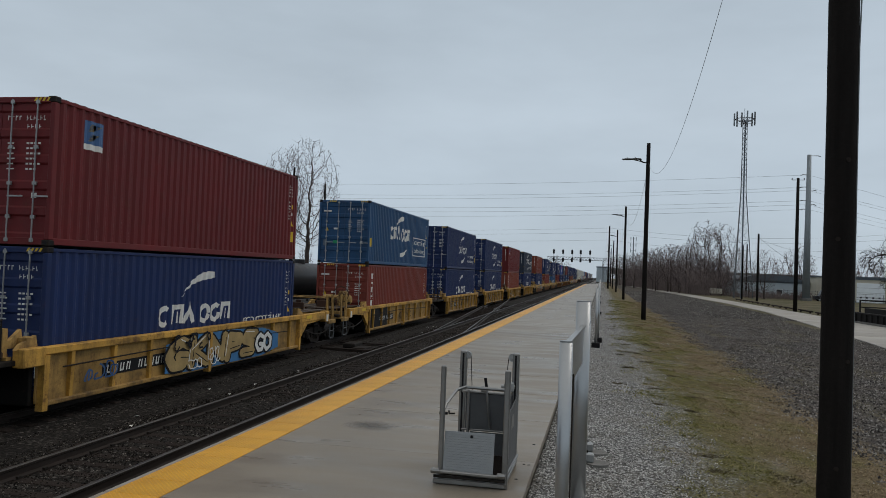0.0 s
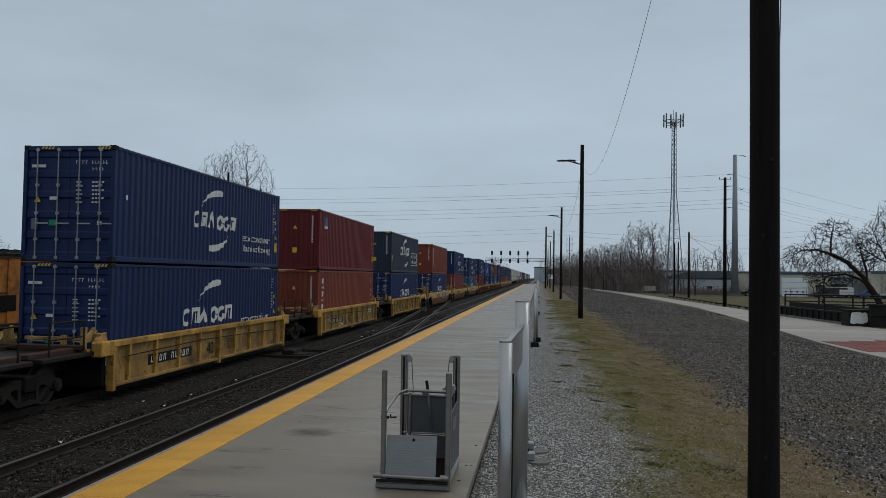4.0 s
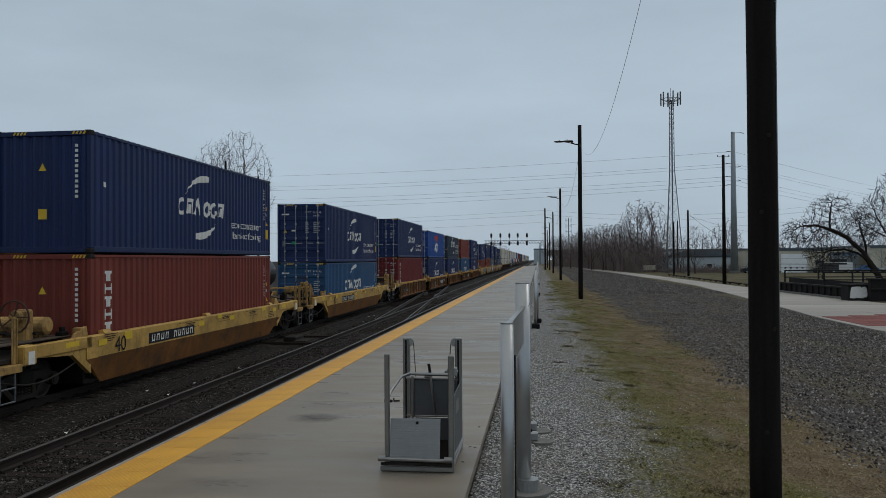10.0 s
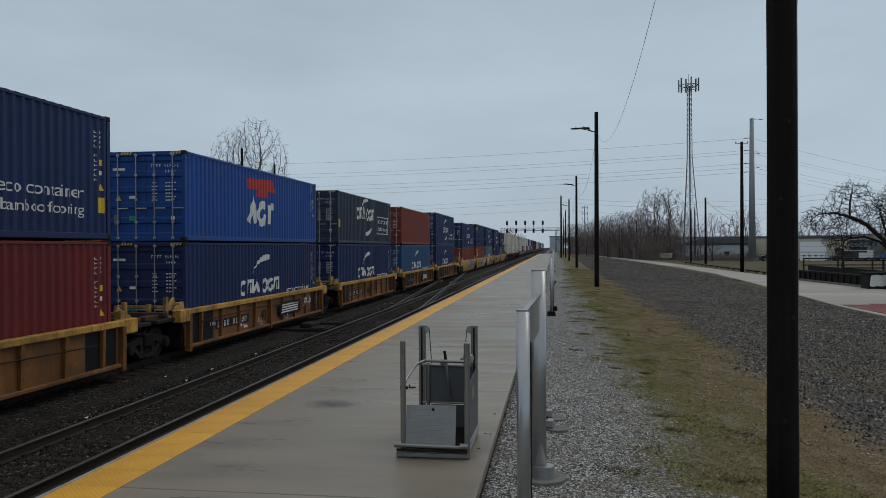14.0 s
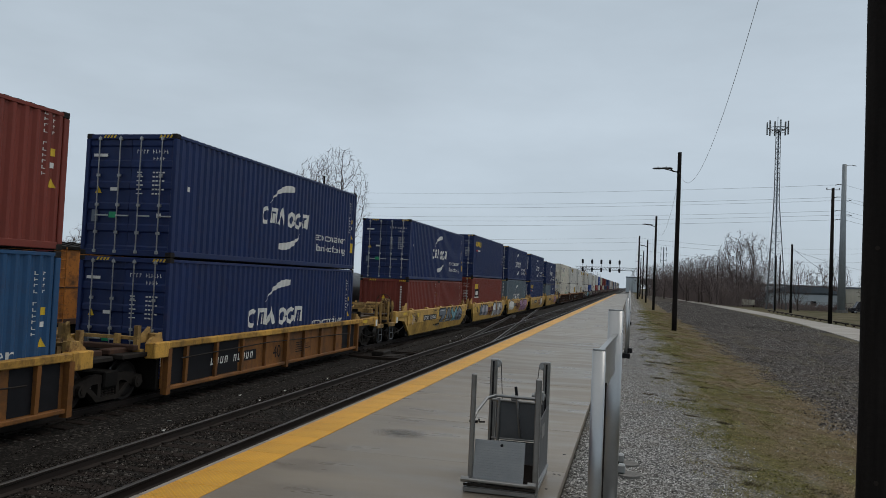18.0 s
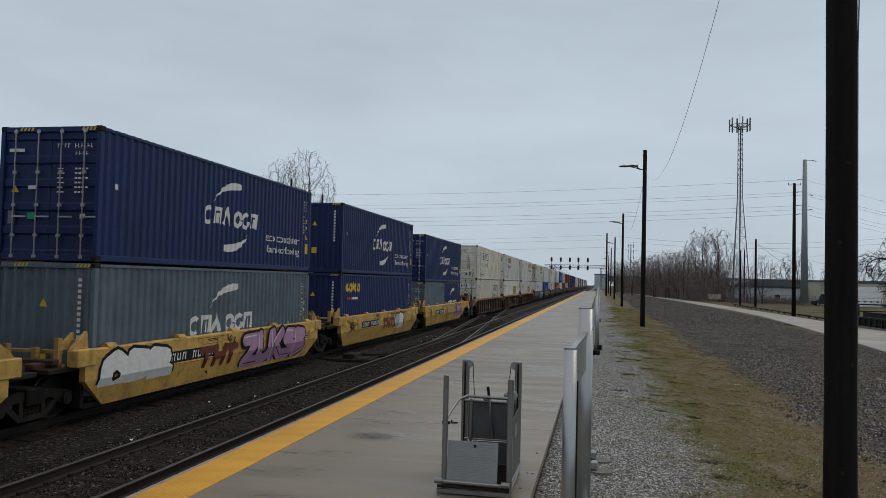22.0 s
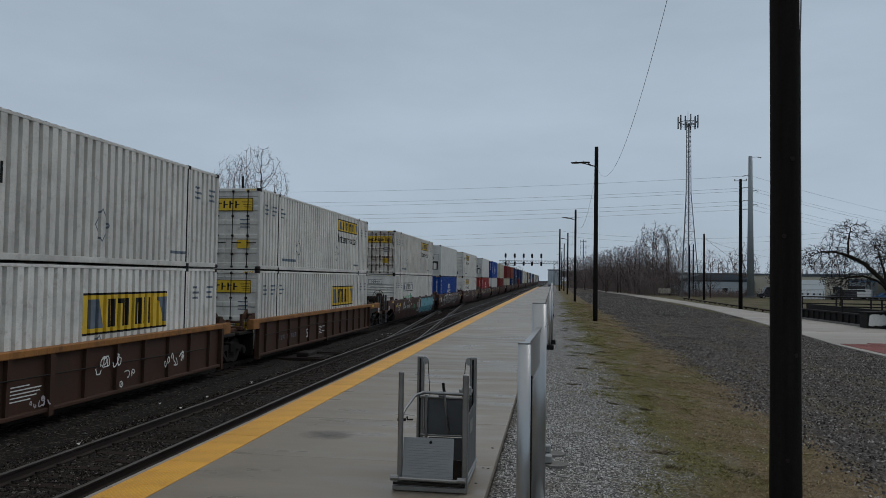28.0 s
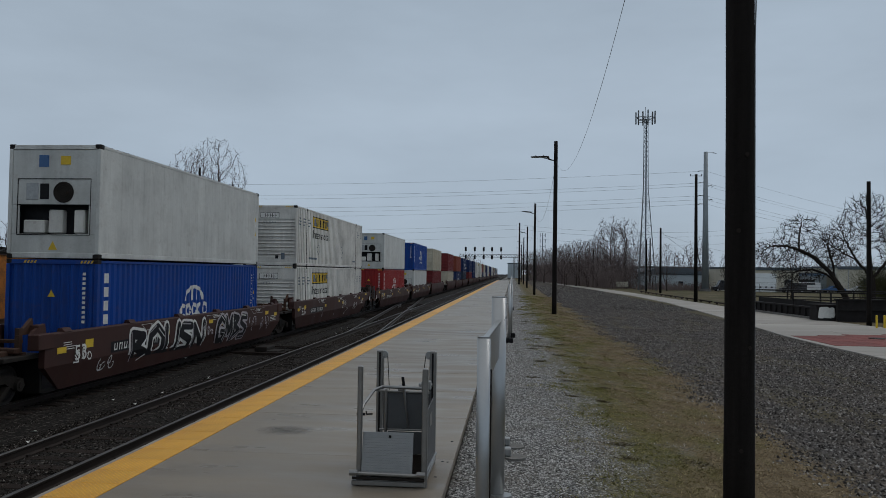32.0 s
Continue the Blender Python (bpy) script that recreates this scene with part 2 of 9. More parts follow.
def wet_concrete():
    """Broom-finished slab concrete, damp after rain: darker and glossier in broad patches."""
    m, nt, b = base("damp_platform_concrete")
    v = mapped(nt, (0.45, 1.6, 1), "Object")
    oi = nt.nodes.new("ShaderNodeObjectInfo")
    off = nt.nodes.new("ShaderNodeVectorMath")
    off.operation = "ADD"
    nt.links.new(v, off.inputs[0])
    nt.links.new(oi.outputs["Location"], off.inputs[1])
    broad, damp = noise_tex(nt, off.outputs[0], 0.5, 5, 0.6), noise_tex(nt, off.outputs[0], 0.9, 4, 0.55)
    small, speck = noise_tex(nt, mapped(nt), 60, 3), noise_tex(nt, mapped(nt, (3, 3, 1)), 6, 6, 0.75)
    c = ramp_node(nt, ((0.3, (0.202, 0.171, 0.131)), (0.7, (0.268, 0.232, 0.184))), broad).outputs[0]
    c = blend(nt, rng(nt, damp, 0.45, 0.70, 0, 0.4), c, (0.130, 0.110, 0.085))
    c = blend(nt, rng(nt, speck, 0.55, 0.75, 0, 0.35), c, (0.10, 0.085, 0.068))
    c = blend(nt, rng(nt, small, 0.4, 0.7, 0, 0.3), c, (0.13, 0.115, 0.095))
    h = nt.nodes.new("ShaderNodeHueSaturation")
    nt.links.new(rng(nt, oi.outputs["Random"], 0, 1, 0.90, 1.10), h.inputs["Value"])
    nt.links.new(c, h.inputs["Color"])
    nt.links.new(h.outputs[0], b.inputs["Base Color"])
    nt.links.new(rng(nt, damp, 0.42, 0.66, 0.48, 0.27), b.inputs["Roughness"])
    b.inputs["Specular IOR Level"].default_value = 0.27
    add_bump(nt, b, small, 0.06, 0.0015)
    return m


CONCRETE = wet_concrete()
CONCRETE_OLD = surf("path_concrete", (0.31, 0.29, 0.26), 0.7, 0, 0.18, 0.25, 30, 0.3, 0.004, (0.18, 0.165, 0.14), 0.55, (0.5, 1.5, 1), 0.12)
CONCRETE_EDGE = surf("nosing_concrete", (0.27, 0.25, 0.225), 0.7, 0, 0.18, 1.2, 40, 0.3, 0.004, (0.12, 0.10, 0.085), 0.6)
FOOTING = surf("footing_concrete", (0.15, 0.145, 0.135), 0.8, 0, 0.25, 3, 40, 0.3, 0.004, (0.07, 0.062, 0.055), 0.5)
GALV = surf("galvanized_steel", (0.34, 0.35, 0.35), 0.38, 0.75, 0.12, 3, 30, 0.05, 0.001)
GREYPOST = surf("powder_grey", (0.40, 0.41, 0.415), 0.34, 0.85, 0.08, 3, 60, 0.03, 0.001)
ALU = surf("aluminium", (0.28, 0.28, 0.275), 0.36, 0.85, 0.14, 5, 50, 0.06, 0.001)
LIFTGREY = surf("lift_panel_grey", (0.105, 0.11, 0.115), 0.5, 0.2, 0.15, 3, 40, 0.05)
BLACKRUB = surf("black_rubber", (0.014, 0.014, 0.015), 0.7, 0, 0.2, 6, 60, 0.1, spec=0.08)
WOODPOLE = surf("creosoted_pole", (0.0145, 0.0125, 0.0115), 0.85, 0, 0.35, 1.5, 25, 0.7, 0.012, (0.036, 0.032, 0.028), 0.35, (9, 9, 0.5), spec=0.08)
BARK = surf("bark", (0.075, 0.060, 0.054), 0.9, 0, 0.3, 3, 30, 0.6, 0.02, None, 0, (3, 3, 0.8), spec=0.08)
BARK_DARK = surf("dark_bark", (0.028, 0.023, 0.020), 0.9, 0, 0.3, 3, 30, 0.6, 0.02, None, 0, (3, 3, 0.8), spec=0.08)
TWIG = surf("bare_twigs", (0.15, 0.122, 0.118), 0.9, 0, 0.3, 0.3, 8, 0, spec=0.08)
BRUSH = surf("dry_brush", (0.20, 0.162, 0.155), 0.95, 0, 0.4, 0.2, 6, 0, spec=0.08)
WEED = surf("dead_weed", (0.085, 0.070, 0.042), 0.95, 0, 0.4, 3, 20, 0, spec=0.08)
HEDGE = surf("olive_brush", (0.085, 0.085, 0.035), 0.95, 0, 0.35, 0.2, 6, 0)
POLE_STEEL = surf("pole_grey_steel", (0.24, 0.27, 0.29), 0.5, 0.3, 0.1, 1, 20, 0.03)
LATTICE = surf("lattice_steel", (0.12, 0.125, 0.13), 0.5, 0.5, 0.15, 2, 20, 0.03)
WIRE = surf("wire", (0.17, 0.185, 0.195), 0.6, 0.3, 0.1, 2, 20, 0)
WALLDARK = surf("dark_girder", (0.026, 0.024, 0.024), 0.75, 0.1, 0.35, 1.5, 20, 0.4, 0.008, (0.06, 0.045, 0.035), 0.4, spec=0.08)
WALLPALE = surf("pale_wall", (0.50, 0.47, 0.385), 0.75, 0, 0.1, 0.3, 12, 0.08, 0.004, (0.28, 0.26, 0.22), 0.3)
WALLBLUE = surf("blue_grey_wall", (0.43, 0.49, 0.53), 0.7, 0, 0.1, 0.3, 12, 0.08)
ROOFGREY = surf("grey_roof", (0.10, 0.12, 0.14), 0.8, 0, 0.15, 0.4, 10, 0.1)
DOORWHITE = surf("garage_door_white", (0.78, 0.82, 0.84), 0.55, 0, 0.05, 1, 20, 0.02)
SHADEBLUE = surf("awning_blue", (0.10, 0.19, 0.32), 0.6, 0, 0.15, 1, 20, 0.02)
BRICKRED = surf("red_paver", (0.19, 0.058, 0.05), 0.85, 0, 0.25, 3, 30, 0.3, 0.004, None, 0, (1, 1, 1), 0.18)
BOLLARD = surf("bollard_yellow", (0.66, 0.46, 0.03), 0.5, 0, 0.12, 4, 30, 0.05)
VAN = surf("van_white", (0.62, 0.63, 0.64), 0.35, 0, 0.05, 2, 20, 0)
CARS = {k: surf("car_" + k, c, 0.3, 0.2, 0.06, 2, 20, 0) for k, c in
        (("blue", (0.05, 0.11, 0.24)), ("dark", (0.03, 0.03, 0.035)), ("silver", (0.42, 0.43, 0.44)))}
GLASSY = surf("dark_window_glass", (0.02, 0.025, 0.03), 0.08, 0, 0.1, 2, 10, 0, spec=0.8)


def tactile_material():
    """Yellow warning tiles; the dome grid is relief, and grime sits in patches."""
    m, nt, b = base("tactile_yellow")
    v = mapped(nt, (1, 1, 1))
    sep = nt.nodes.new("ShaderNodeSeparateXYZ")
    nt.links.new(v, sep.inputs[0])

    def wave(link):
        a = nt.nodes.new("ShaderNodeMath")
        a.operation = "MULTIPLY"
        a.inputs[1].default_value = 2 * math.pi / 0.061
        nt.links.new(link, a.inputs[0])
        s = nt.nodes.new("ShaderNodeMath")
        s.operation = "SINE"
        nt.links.new(a.outputs[0], s.inputs[0])
        return s.outputs[0]

    mul = nt.nodes.new("ShaderNodeMath")
    mul.operation = "MULTIPLY"
    nt.links.new(wave(sep.outputs["X"]), mul.inputs[0])
    nt.links.new(wave(sep.outputs["Y"]), mul.inputs[1])
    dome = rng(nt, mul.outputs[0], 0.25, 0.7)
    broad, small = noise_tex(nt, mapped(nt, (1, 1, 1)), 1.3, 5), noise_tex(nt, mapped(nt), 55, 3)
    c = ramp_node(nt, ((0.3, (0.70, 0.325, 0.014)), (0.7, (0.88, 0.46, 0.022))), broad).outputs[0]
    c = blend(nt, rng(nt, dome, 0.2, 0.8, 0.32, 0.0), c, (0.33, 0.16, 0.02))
    c = blend(nt, rng(nt, noise_tex(nt, mapped(nt, (2, 0.8, 1)), 2.2, 6, 0.7), 0.56, 0.78, 0, 0.55), c, (0.20, 0.13, 0.05))
    c = blend(nt, rng(nt, small, 0.4, 0.7, 0, 0.25), c, (0.36, 0.20, 0.03))
    oi = nt.nodes.new("ShaderNodeObjectInfo")
    h = nt.nodes.new("ShaderNodeHueSaturation")
    nt.links.new(rng(nt, oi.outputs["Random"], 0, 1, 0.9, 1.08), h.inputs["Value"])
    nt.links.new(c, h.inputs["Color"])
    nt.links.new(h.outputs[0], b.inputs["Base Color"])
    b.inputs["Roughness"].default_value = 0.5
    add_bump(nt, b, dome, 0.9, 0.006)
    return m


TACTILE = tactile_material()


def stones(nt, scale, cols, vec=None):
    vo = nt.nodes.new("ShaderNodeTexVoronoi")
    vo.inputs["Scale"].default_value = scale
    nt.links.new(vec or mapped(nt), vo.inputs["Vector"])
    sep = nt.nodes.new("ShaderNodeSeparateColor")
    nt.links.new(vo.outputs["Color"], sep.inputs[0])
    c = ramp_node(nt, cols, sep.outputs[0]).outputs[0]
    return c, vo.outputs["Distance"]


def ballast_material(name, cols, scale=17.0, dust=None):
    m, nt, b = base(name)
    c, d = stones(nt, scale, cols)
    c2, d2 = stones(nt, scale * 2.3, cols)
    c = blend(nt, 0.4, c, c2)
    c = blend(nt, rng(nt, noise_tex(nt, mapped(nt), 0.5, 5), 0.35, 0.7, 0, 0.5), c, dust or cols[0][1])
    # Cell rims darkened: shade in the gaps between stones, put into the colour.
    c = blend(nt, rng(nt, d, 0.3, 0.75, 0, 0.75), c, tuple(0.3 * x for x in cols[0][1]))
    nt.links.new(c, b.inputs["Base Color"])
    b.inputs["Roughness"].default_value = 0.9
    b.inputs["Specular IOR Level"].default_value = 0.12
    add_bump(nt, b, d, -1.0, 0.04)
    return m


DARK_STONES = ((0.0, (0.005, 0.0042, 0.0037)), (0.5, (0.0145, 0.0122, 0.0102)), (0.85, (0.048, 0.041, 0.035)), (1.0, (0.20, 0.18, 0.16)))
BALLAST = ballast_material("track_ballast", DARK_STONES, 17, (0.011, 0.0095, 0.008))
PALE_STONES = ((0.0, (0.020, 0.0195, 0.019)), (0.35, (0.17, 0.169, 0.165)), (0.7, (0.38, 0.377, 0.366)), (1.0, (0.64, 0.635, 0.615)))
PURPLE_STONES = ((0.0, (0.016, 0.0145, 0.014)), (0.4, (0.078, 0.071, 0.066)), (0.8, (0.165, 0.152, 0.142)), (1.0, (0.38, 0.36, 0.335)))


def island_material(name, cols, rough=0.9):
    """Colour varies from loose piece to loose piece."""
    m, nt, b = base(name)
    g = nt.nodes.new("ShaderNodeNewGeometry")
    nt.links.new(ramp_node(nt, cols, g.outputs["Random Per Island"]).outputs[0], b.inputs["Base Color"])
    b.inputs["Roughness"].default_value = rough
    b.inputs["Specular IOR Level"].default_value = 0.1
    return m




def turf_mix(nt):
    """0 where the turf is green, 1 where it is dry and brown: greener beside the gravel, in ragged patches."""
    sep = nt.nodes.new("ShaderNodeSeparateXYZ")
    nt.links.new(mapped(nt), sep.inputs[0])
    a = nt.nodes.new("ShaderNodeMath")
    a.operation = "MULTIPLY_ADD"
    nt.links.new(noise_tex(nt, mapped(nt, (0.9, 0.45, 1)), 0.9, 6, 0.65), a.inputs[0])
    a.inputs[1].default_value = 15.0
    nt.links.new(sep.outputs["X"], a.inputs[2])
    return rng(nt, a.outputs[0], 8.9, 11.9)


def grass_material():
    """Short winter grass: green tufts and straw-brown tufts in patches, each blade a little different."""
    m, nt, b = base("winter_grass")
    g = nt.nodes.new("ShaderNodeNewGeometry")
    k = g.outputs["Random Per Island"]
    green = ramp_node(nt, ((0.0, (0.075, 0.078, 0.020)), (0.6, (0.180, 0.172, 0.052)), (1.0, (0.37, 0.33, 0.15))), k).outputs[0]
    brown = ramp_node(nt, ((0.0, (0.115, 0.083, 0.048)), (0.6, (0.25, 0.192, 0.112)), (1.0, (0.46, 0.38, 0.25))), k).outputs[0]
    c = blend(nt, turf_mix(nt), green, brown)
    nt.links.new(c, b.inputs["Base Color"])
    b.inputs["Roughness"].default_value = 0.9
    b.inputs["Specular IOR Level"].default_value = 0.1
    return m


GRASS = grass_material()
PEBBLE_PALE = island_material("pale_pebbles", PALE_STONES)
PEBBLE_DARK = island_material("dark_pebbles", DARK_STONES)
PEBBLE_PURPLE = island_material("purple_grey_pebbles", PURPLE_STONES)


def ground_material():
    """Pale gravel beside the platform, winter grass, purple-grey ballast of the old line, rough lawn beyond."""
    m, nt, b = base("ground_cover")
    v = mapped(nt)
    sep = nt.nodes.new("ShaderNodeSeparateXYZ")
    nt.links.new(v, sep.inputs[0])
    wob, wob2 = noise_tex(nt, v, 0.55, 6, 0.65), noise_tex(nt, v, 2.2, 6, 0.7)

    def edge(at, soft, amp, amp2=0.6):
        a = nt.nodes.new("ShaderNodeMath")
        a.operation = "MULTIPLY_ADD"
        nt.links.new(wob, a.inputs[0])
        a.inputs[1].default_value = amp
        nt.links.new(sep.outputs["X"], a.inputs[2])
        c = nt.nodes.new("ShaderNodeMath")
        c.operation = "MULTIPLY_ADD"
        nt.links.new(wob2, c.inputs[0])
        c.inputs[1].default_value = amp2
        nt.links.new(a.outputs[0], c.inputs[2])
        mid = at + 0.5 * (amp + amp2)
        return rng(nt, c.outputs[0], mid - soft, mid + soft)

    pale, dp = stones(nt, 30, PALE_STONES)
    # Shade between the pebbles is painted in as near-black cell rims.
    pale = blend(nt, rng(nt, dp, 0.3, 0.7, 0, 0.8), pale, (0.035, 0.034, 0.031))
    pale = blend(nt, rng(nt, noise_tex(nt, v, 0.9, 5), 0.45, 0.75, 0, 0.6), pale, (0.13, 0.112, 0.088))
    purple, dq = stones(nt, 19, PURPLE_STONES)
    purple2, _ = stones(nt, 31, PURPLE_STONES)
    purple = blend(nt, 0.35, purple, purple2)
    # Same for the old ballast: gap shade mixed into the stone colour.
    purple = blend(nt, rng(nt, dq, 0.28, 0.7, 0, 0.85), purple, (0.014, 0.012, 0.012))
    purple = blend(nt, rng(nt, noise_tex(nt, v, 0.35, 5), 0.42, 0.66, 0, 0.6), purple, (0.110, 0.084, 0.058))
    purple = blend(nt, rng(nt, noise_tex(nt, mapped(nt, (0.12, 1.1, 1)), 0.8, 6, 0.7), 0.48, 0.64, 0, 0.75), purple, (0.034, 0.029, 0.027))
    purple = blend(nt, rng(nt, noise_tex(nt, v, 1.7, 7, 0.75), 0.56, 0.70, 0, 0.6), purple, (0.17, 0.148, 0.125))
    brown = ramp_node(nt, ((0.30, (0.085, 0.062, 0.036)), (0.5, (0.175, 0.132, 0.078)), (0.7, (0.28, 0.225, 0.145))), noise_tex(nt, v, 2.6, 10, 0.8)).outputs[0]
    green = ramp_node(nt, ((0.30, (0.060, 0.056, 0.020)), (0.5, (0.135, 0.120, 0.048)), (0.7, (0.23, 0.195, 0.095))), noise_tex(nt, v, 2.9, 10, 0.8)).outputs[0]
    gr = blend(nt, turf_mix(nt), green, brown)
    gr = blend(nt, rng(nt, noise_tex(nt, v, 30, 4, 0.7), 0.40, 0.65, 0, 0.8), gr, (0.026, 0.020, 0.010))
    gr = blend(nt, rng(nt, noise_tex(nt, v, 0.42, 6, 0.7), 0.55, 0.70, 0, 0.7), gr, pale)
    creep = noise_tex(nt, mapped(nt, (0.55, 0.10, 1)), 0.9, 7, 0.7)
    purple = blend(nt, rng(nt, creep, 0.54, 0.62, 0, 0.85), purple, (0.088, 0.076, 0.045))
    c = blend(nt, edge(1.55, 0.55, 1.8, 1.6), pale, gr)
    c = blend(nt, edge(5.0, 0.35, 1.2, 0.7), c, purple)
    lawn = ramp_node(nt, ((0.3, (0.050, 0.048, 0.024)), (0.5, (0.095, 0.082, 0.046)), (0.62, (0.15, 0.122, 0.085)), (0.75, (0.20, 0.175, 0.14))), noise_tex(nt, v, 0.22, 9, 0.8)).outputs[0]
    lawn = blend(nt, rng(nt, noise_tex(nt, mapped(nt, (0.6, 0.2, 1)), 0.5, 6, 0.7), 0.5, 0.62, 0, 0.7), lawn, (0.052, 0.060, 0.024))
    c = blend(nt, edge(15.4, 1.4, 3.5, 1.6), c, lawn)
    nt.links.new(c, b.inputs["Base Color"])
    b.inputs["Roughness"].default_value = 0.95
    b.inputs["Specular IOR Level"].default_value = 0.1
    hgt = blend(nt, edge(5.0, 0.35, 1.2, 0.7), dp, dq)
    add_bump(nt, b, hgt, -0.9, 0.035)
    return m


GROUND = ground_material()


# ---------------------------------------------------------------- mesh building
class MB:
    """Gathers vertices and faces of one mesh."""

    def __init__(self):
        self.v, self.f, self.m, self.cur = [], [], [], 0

    def add(self, vs, fs):
        n = len(self.v)
        self.v += [tuple(p) for p in vs]
        self.f += [tuple(n + i for i in f) for f in fs]
        self.m += [self.cur] * len(fs)
        return self

    def box(self, x0, x1, y0, y1, z0, z1, c=0.0):
        if c <= 0:
            vs = [(x, y, z) for x in (x0, x1) for y in (y0, y1) for z in (z0, z1)]
            return self.add(vs, [(0, 1, 3, 2), (4, 6, 7, 5), (0, 4, 5, 1), (2, 3, 7, 6), (0, 2, 6, 4), (1, 5, 7, 3)])
        c = min(c, 0.45 * min(x1 - x0, y1 - y0, z1 - z0))
        vs, idx = [], {}
        for i, (x, sx) in enumerate(((x0, 1), (x1, -1))):
            for j, (y, sy) in enumerate(((y0, 1), (y1, -1))):
                for k, (z, sz) in enumerate(((z0, 1), (z1, -1))):
                    for ax in range(3):
                        idx[i, j, k, ax] = len(vs)
                        vs.append((x + (0 if ax == 0 else sx * c), y + (0 if ax == 1 else sy * c), z + (0 if ax == 2 else sz * c)))
        I = lambda i, j, k, a: idx[i, j, k, a]
        fs = []
        for i in (0, 1):
            f = [I(i, 0, 0, 0), I(i, 0, 1, 0), I(i, 1, 1, 0), I(i, 1, 0, 0)]
            fs.append(f if i == 0 else f[::-1])
            f = [I(0, i, 0, 1), I(1, i, 0, 1), I(1, i, 1, 1), I(0, i, 1, 1)]
            fs.append(f if i == 0 else f[::-1])
            f = [I(0, 0, i, 2), I(0, 1, i, 2), I(1, 1, i, 2), I(1, 0, i, 2)]
            fs.append(f if i == 0 else f[::-1])
        for a in (0, 1):
            for b2 in (0, 1):
                fs.append([I(a, b2, 0, 0), I(a, b2, 1, 0), I(a, b2, 1, 1), I(a, b2, 0, 1)])
                fs.append([I(a, 0, b2, 0), I(a, 1, b2, 0), I(a, 1, b2, 2), I(a, 0, b2, 2)])
                fs.append([I(0, a, b2, 1), I(1, a, b2, 1), I(1, a, b2, 2), I(0, a, b2, 2)])
        for i in (0, 1):
            for j in (0, 1):
                for k in (0, 1):
                    fs.append([I(i, j, k, 0), I(i, j, k, 1), I(i, j, k, 2)])
        return self.add(vs, fs)

    def tube(self, pts, radii, n=8, caps=True):
        """A round bar through the points."""
        pts = [Vector(p) for p in pts]
        if isinstance(radii, (int, float)):
            radii = [radii] * len(pts)
        vs, fs = [], []
        side = None
        for i, p in enumerate(pts):
            d = (pts[min(i + 1, len(pts) - 1)] - pts[max(i - 1, 0)]).normalized()
            if side is None:
                side = d.orthogonal().normalized()
            side = (side - d * side.dot(d)).normalized()
            up = d.cross(side)
            for k in range(n):
                a = 2 * math.pi * (k + 0.5) / n
                vs.append(p + radii[i] * (math.cos(a) * side + math.sin(a) * up))
        for i in range(len(pts) - 1):
            for k in range(n):
                fs.append((i * n + k, i * n + (k + 1) % n, (i + 1) * n + (k + 1) % n, (i + 1) * n + k))
        if caps:
            fs.append(tuple(range(n))[::-1])
            fs.append(tuple((len(pts) - 1) * n + k for k in range(n)))
        return self.add(vs, fs)

    def prism(self, poly, axis, a, b):
        """A polygon, drawn in the two other axes in their order, pushed along an axis from a to b."""
        n = len(poly)
        put = {"x": lambda p, t: (t, p[0], p[1]), "y": lambda p, t: (p[0], t, p[1]), "z": lambda p, t: (p[0], p[1], t)}[axis]
        vs = [put(p, a) for p in poly] + [put(p, b) for p in poly]
        fs = [tuple(range(n))[::-1], tuple(range(n, 2 * n))] + [(i, (i + 1) % n, n + (i + 1) % n, n + i) for i in range(n)]
        return self.add(vs, fs)

    def mesh(self, name, mats, smooth=False):
        me = bpy.data.meshes.new(name)
        me.from_pydata(self.v, [], self.f)
        for m in (mats if isinstance(mats, (list, tuple)) else [mats]):
            me.materials.append(m)
        if max(self.m, default=0):
            me.polygons.foreach_set("material_index", self.m)
        if smooth:
            me.polygons.foreach_set("use_smooth", [True] * len(me.polygons))
        bm = bmesh.new()
        bm.from_mesh(me)
        bmesh.ops.recalc_face_normals(bm, faces=bm.faces)
        bm.to_mesh(me)
        bm.free()
        return me


def piece(name, me, parent=None, at=None, label=""):
    """One mesh object, under a thing or part if one is given."""
    ob = new(name, me)
    if parent:
        ob.parent = parent
    if at is not None:
        ob.matrix_basis = at if isinstance(at, Matrix) else Matrix.Translation(at)
    return tagged(ob, label)


def part(name, mb, material, parent, label="", smooth=False, at=None):
    return piece(name, mb.mesh(name, material, smooth), parent, at, label)


def thing(name, label, category, group="", at=(0, 0, 0)):
    ob = new(name)
    ob.empty_display_size = 0.3
    ob.matrix_basis = at if isinstance(at, Matrix) else Matrix.Translation(at)
    return tagged(ob, label, category, group)


def stain_material():
    """A damp patch that fades out to its rim."""
    m, nt, b = base("dark_damp_stain")
    g = nt.nodes.new("ShaderNodeTexGradient")
    g.gradient_type = "SPHERICAL"
    nt.links.new(mapped(nt, (2.0, 2.4, 1)), g.inputs[0])
    mul = nt.nodes.new("ShaderNodeMath")
    mul.operation = "MULTIPLY"
    nt.links.new(rng(nt, g.outputs["Fac"], 0.0, 0.8), mul.inputs[0])
    nt.links.new(rng(nt, noise_tex(nt, mapped(nt), 5, 5), 0.3, 0.7, 0.05, 0.36), mul.inputs[1])
    nt.links.new(mul.outputs[0], b.inputs["Alpha"])
    b.inputs["Base Color"].default_value = (0.035, 0.031, 0.027, 1)
    b.inputs["Roughness"].default_value = 0.4
    return m


STAIN = stain_material()

# ---------------------------------------------------------------- plan (metres; y runs along the tracks, z = 0 is the platform top)
RAIL_Z = -0.38
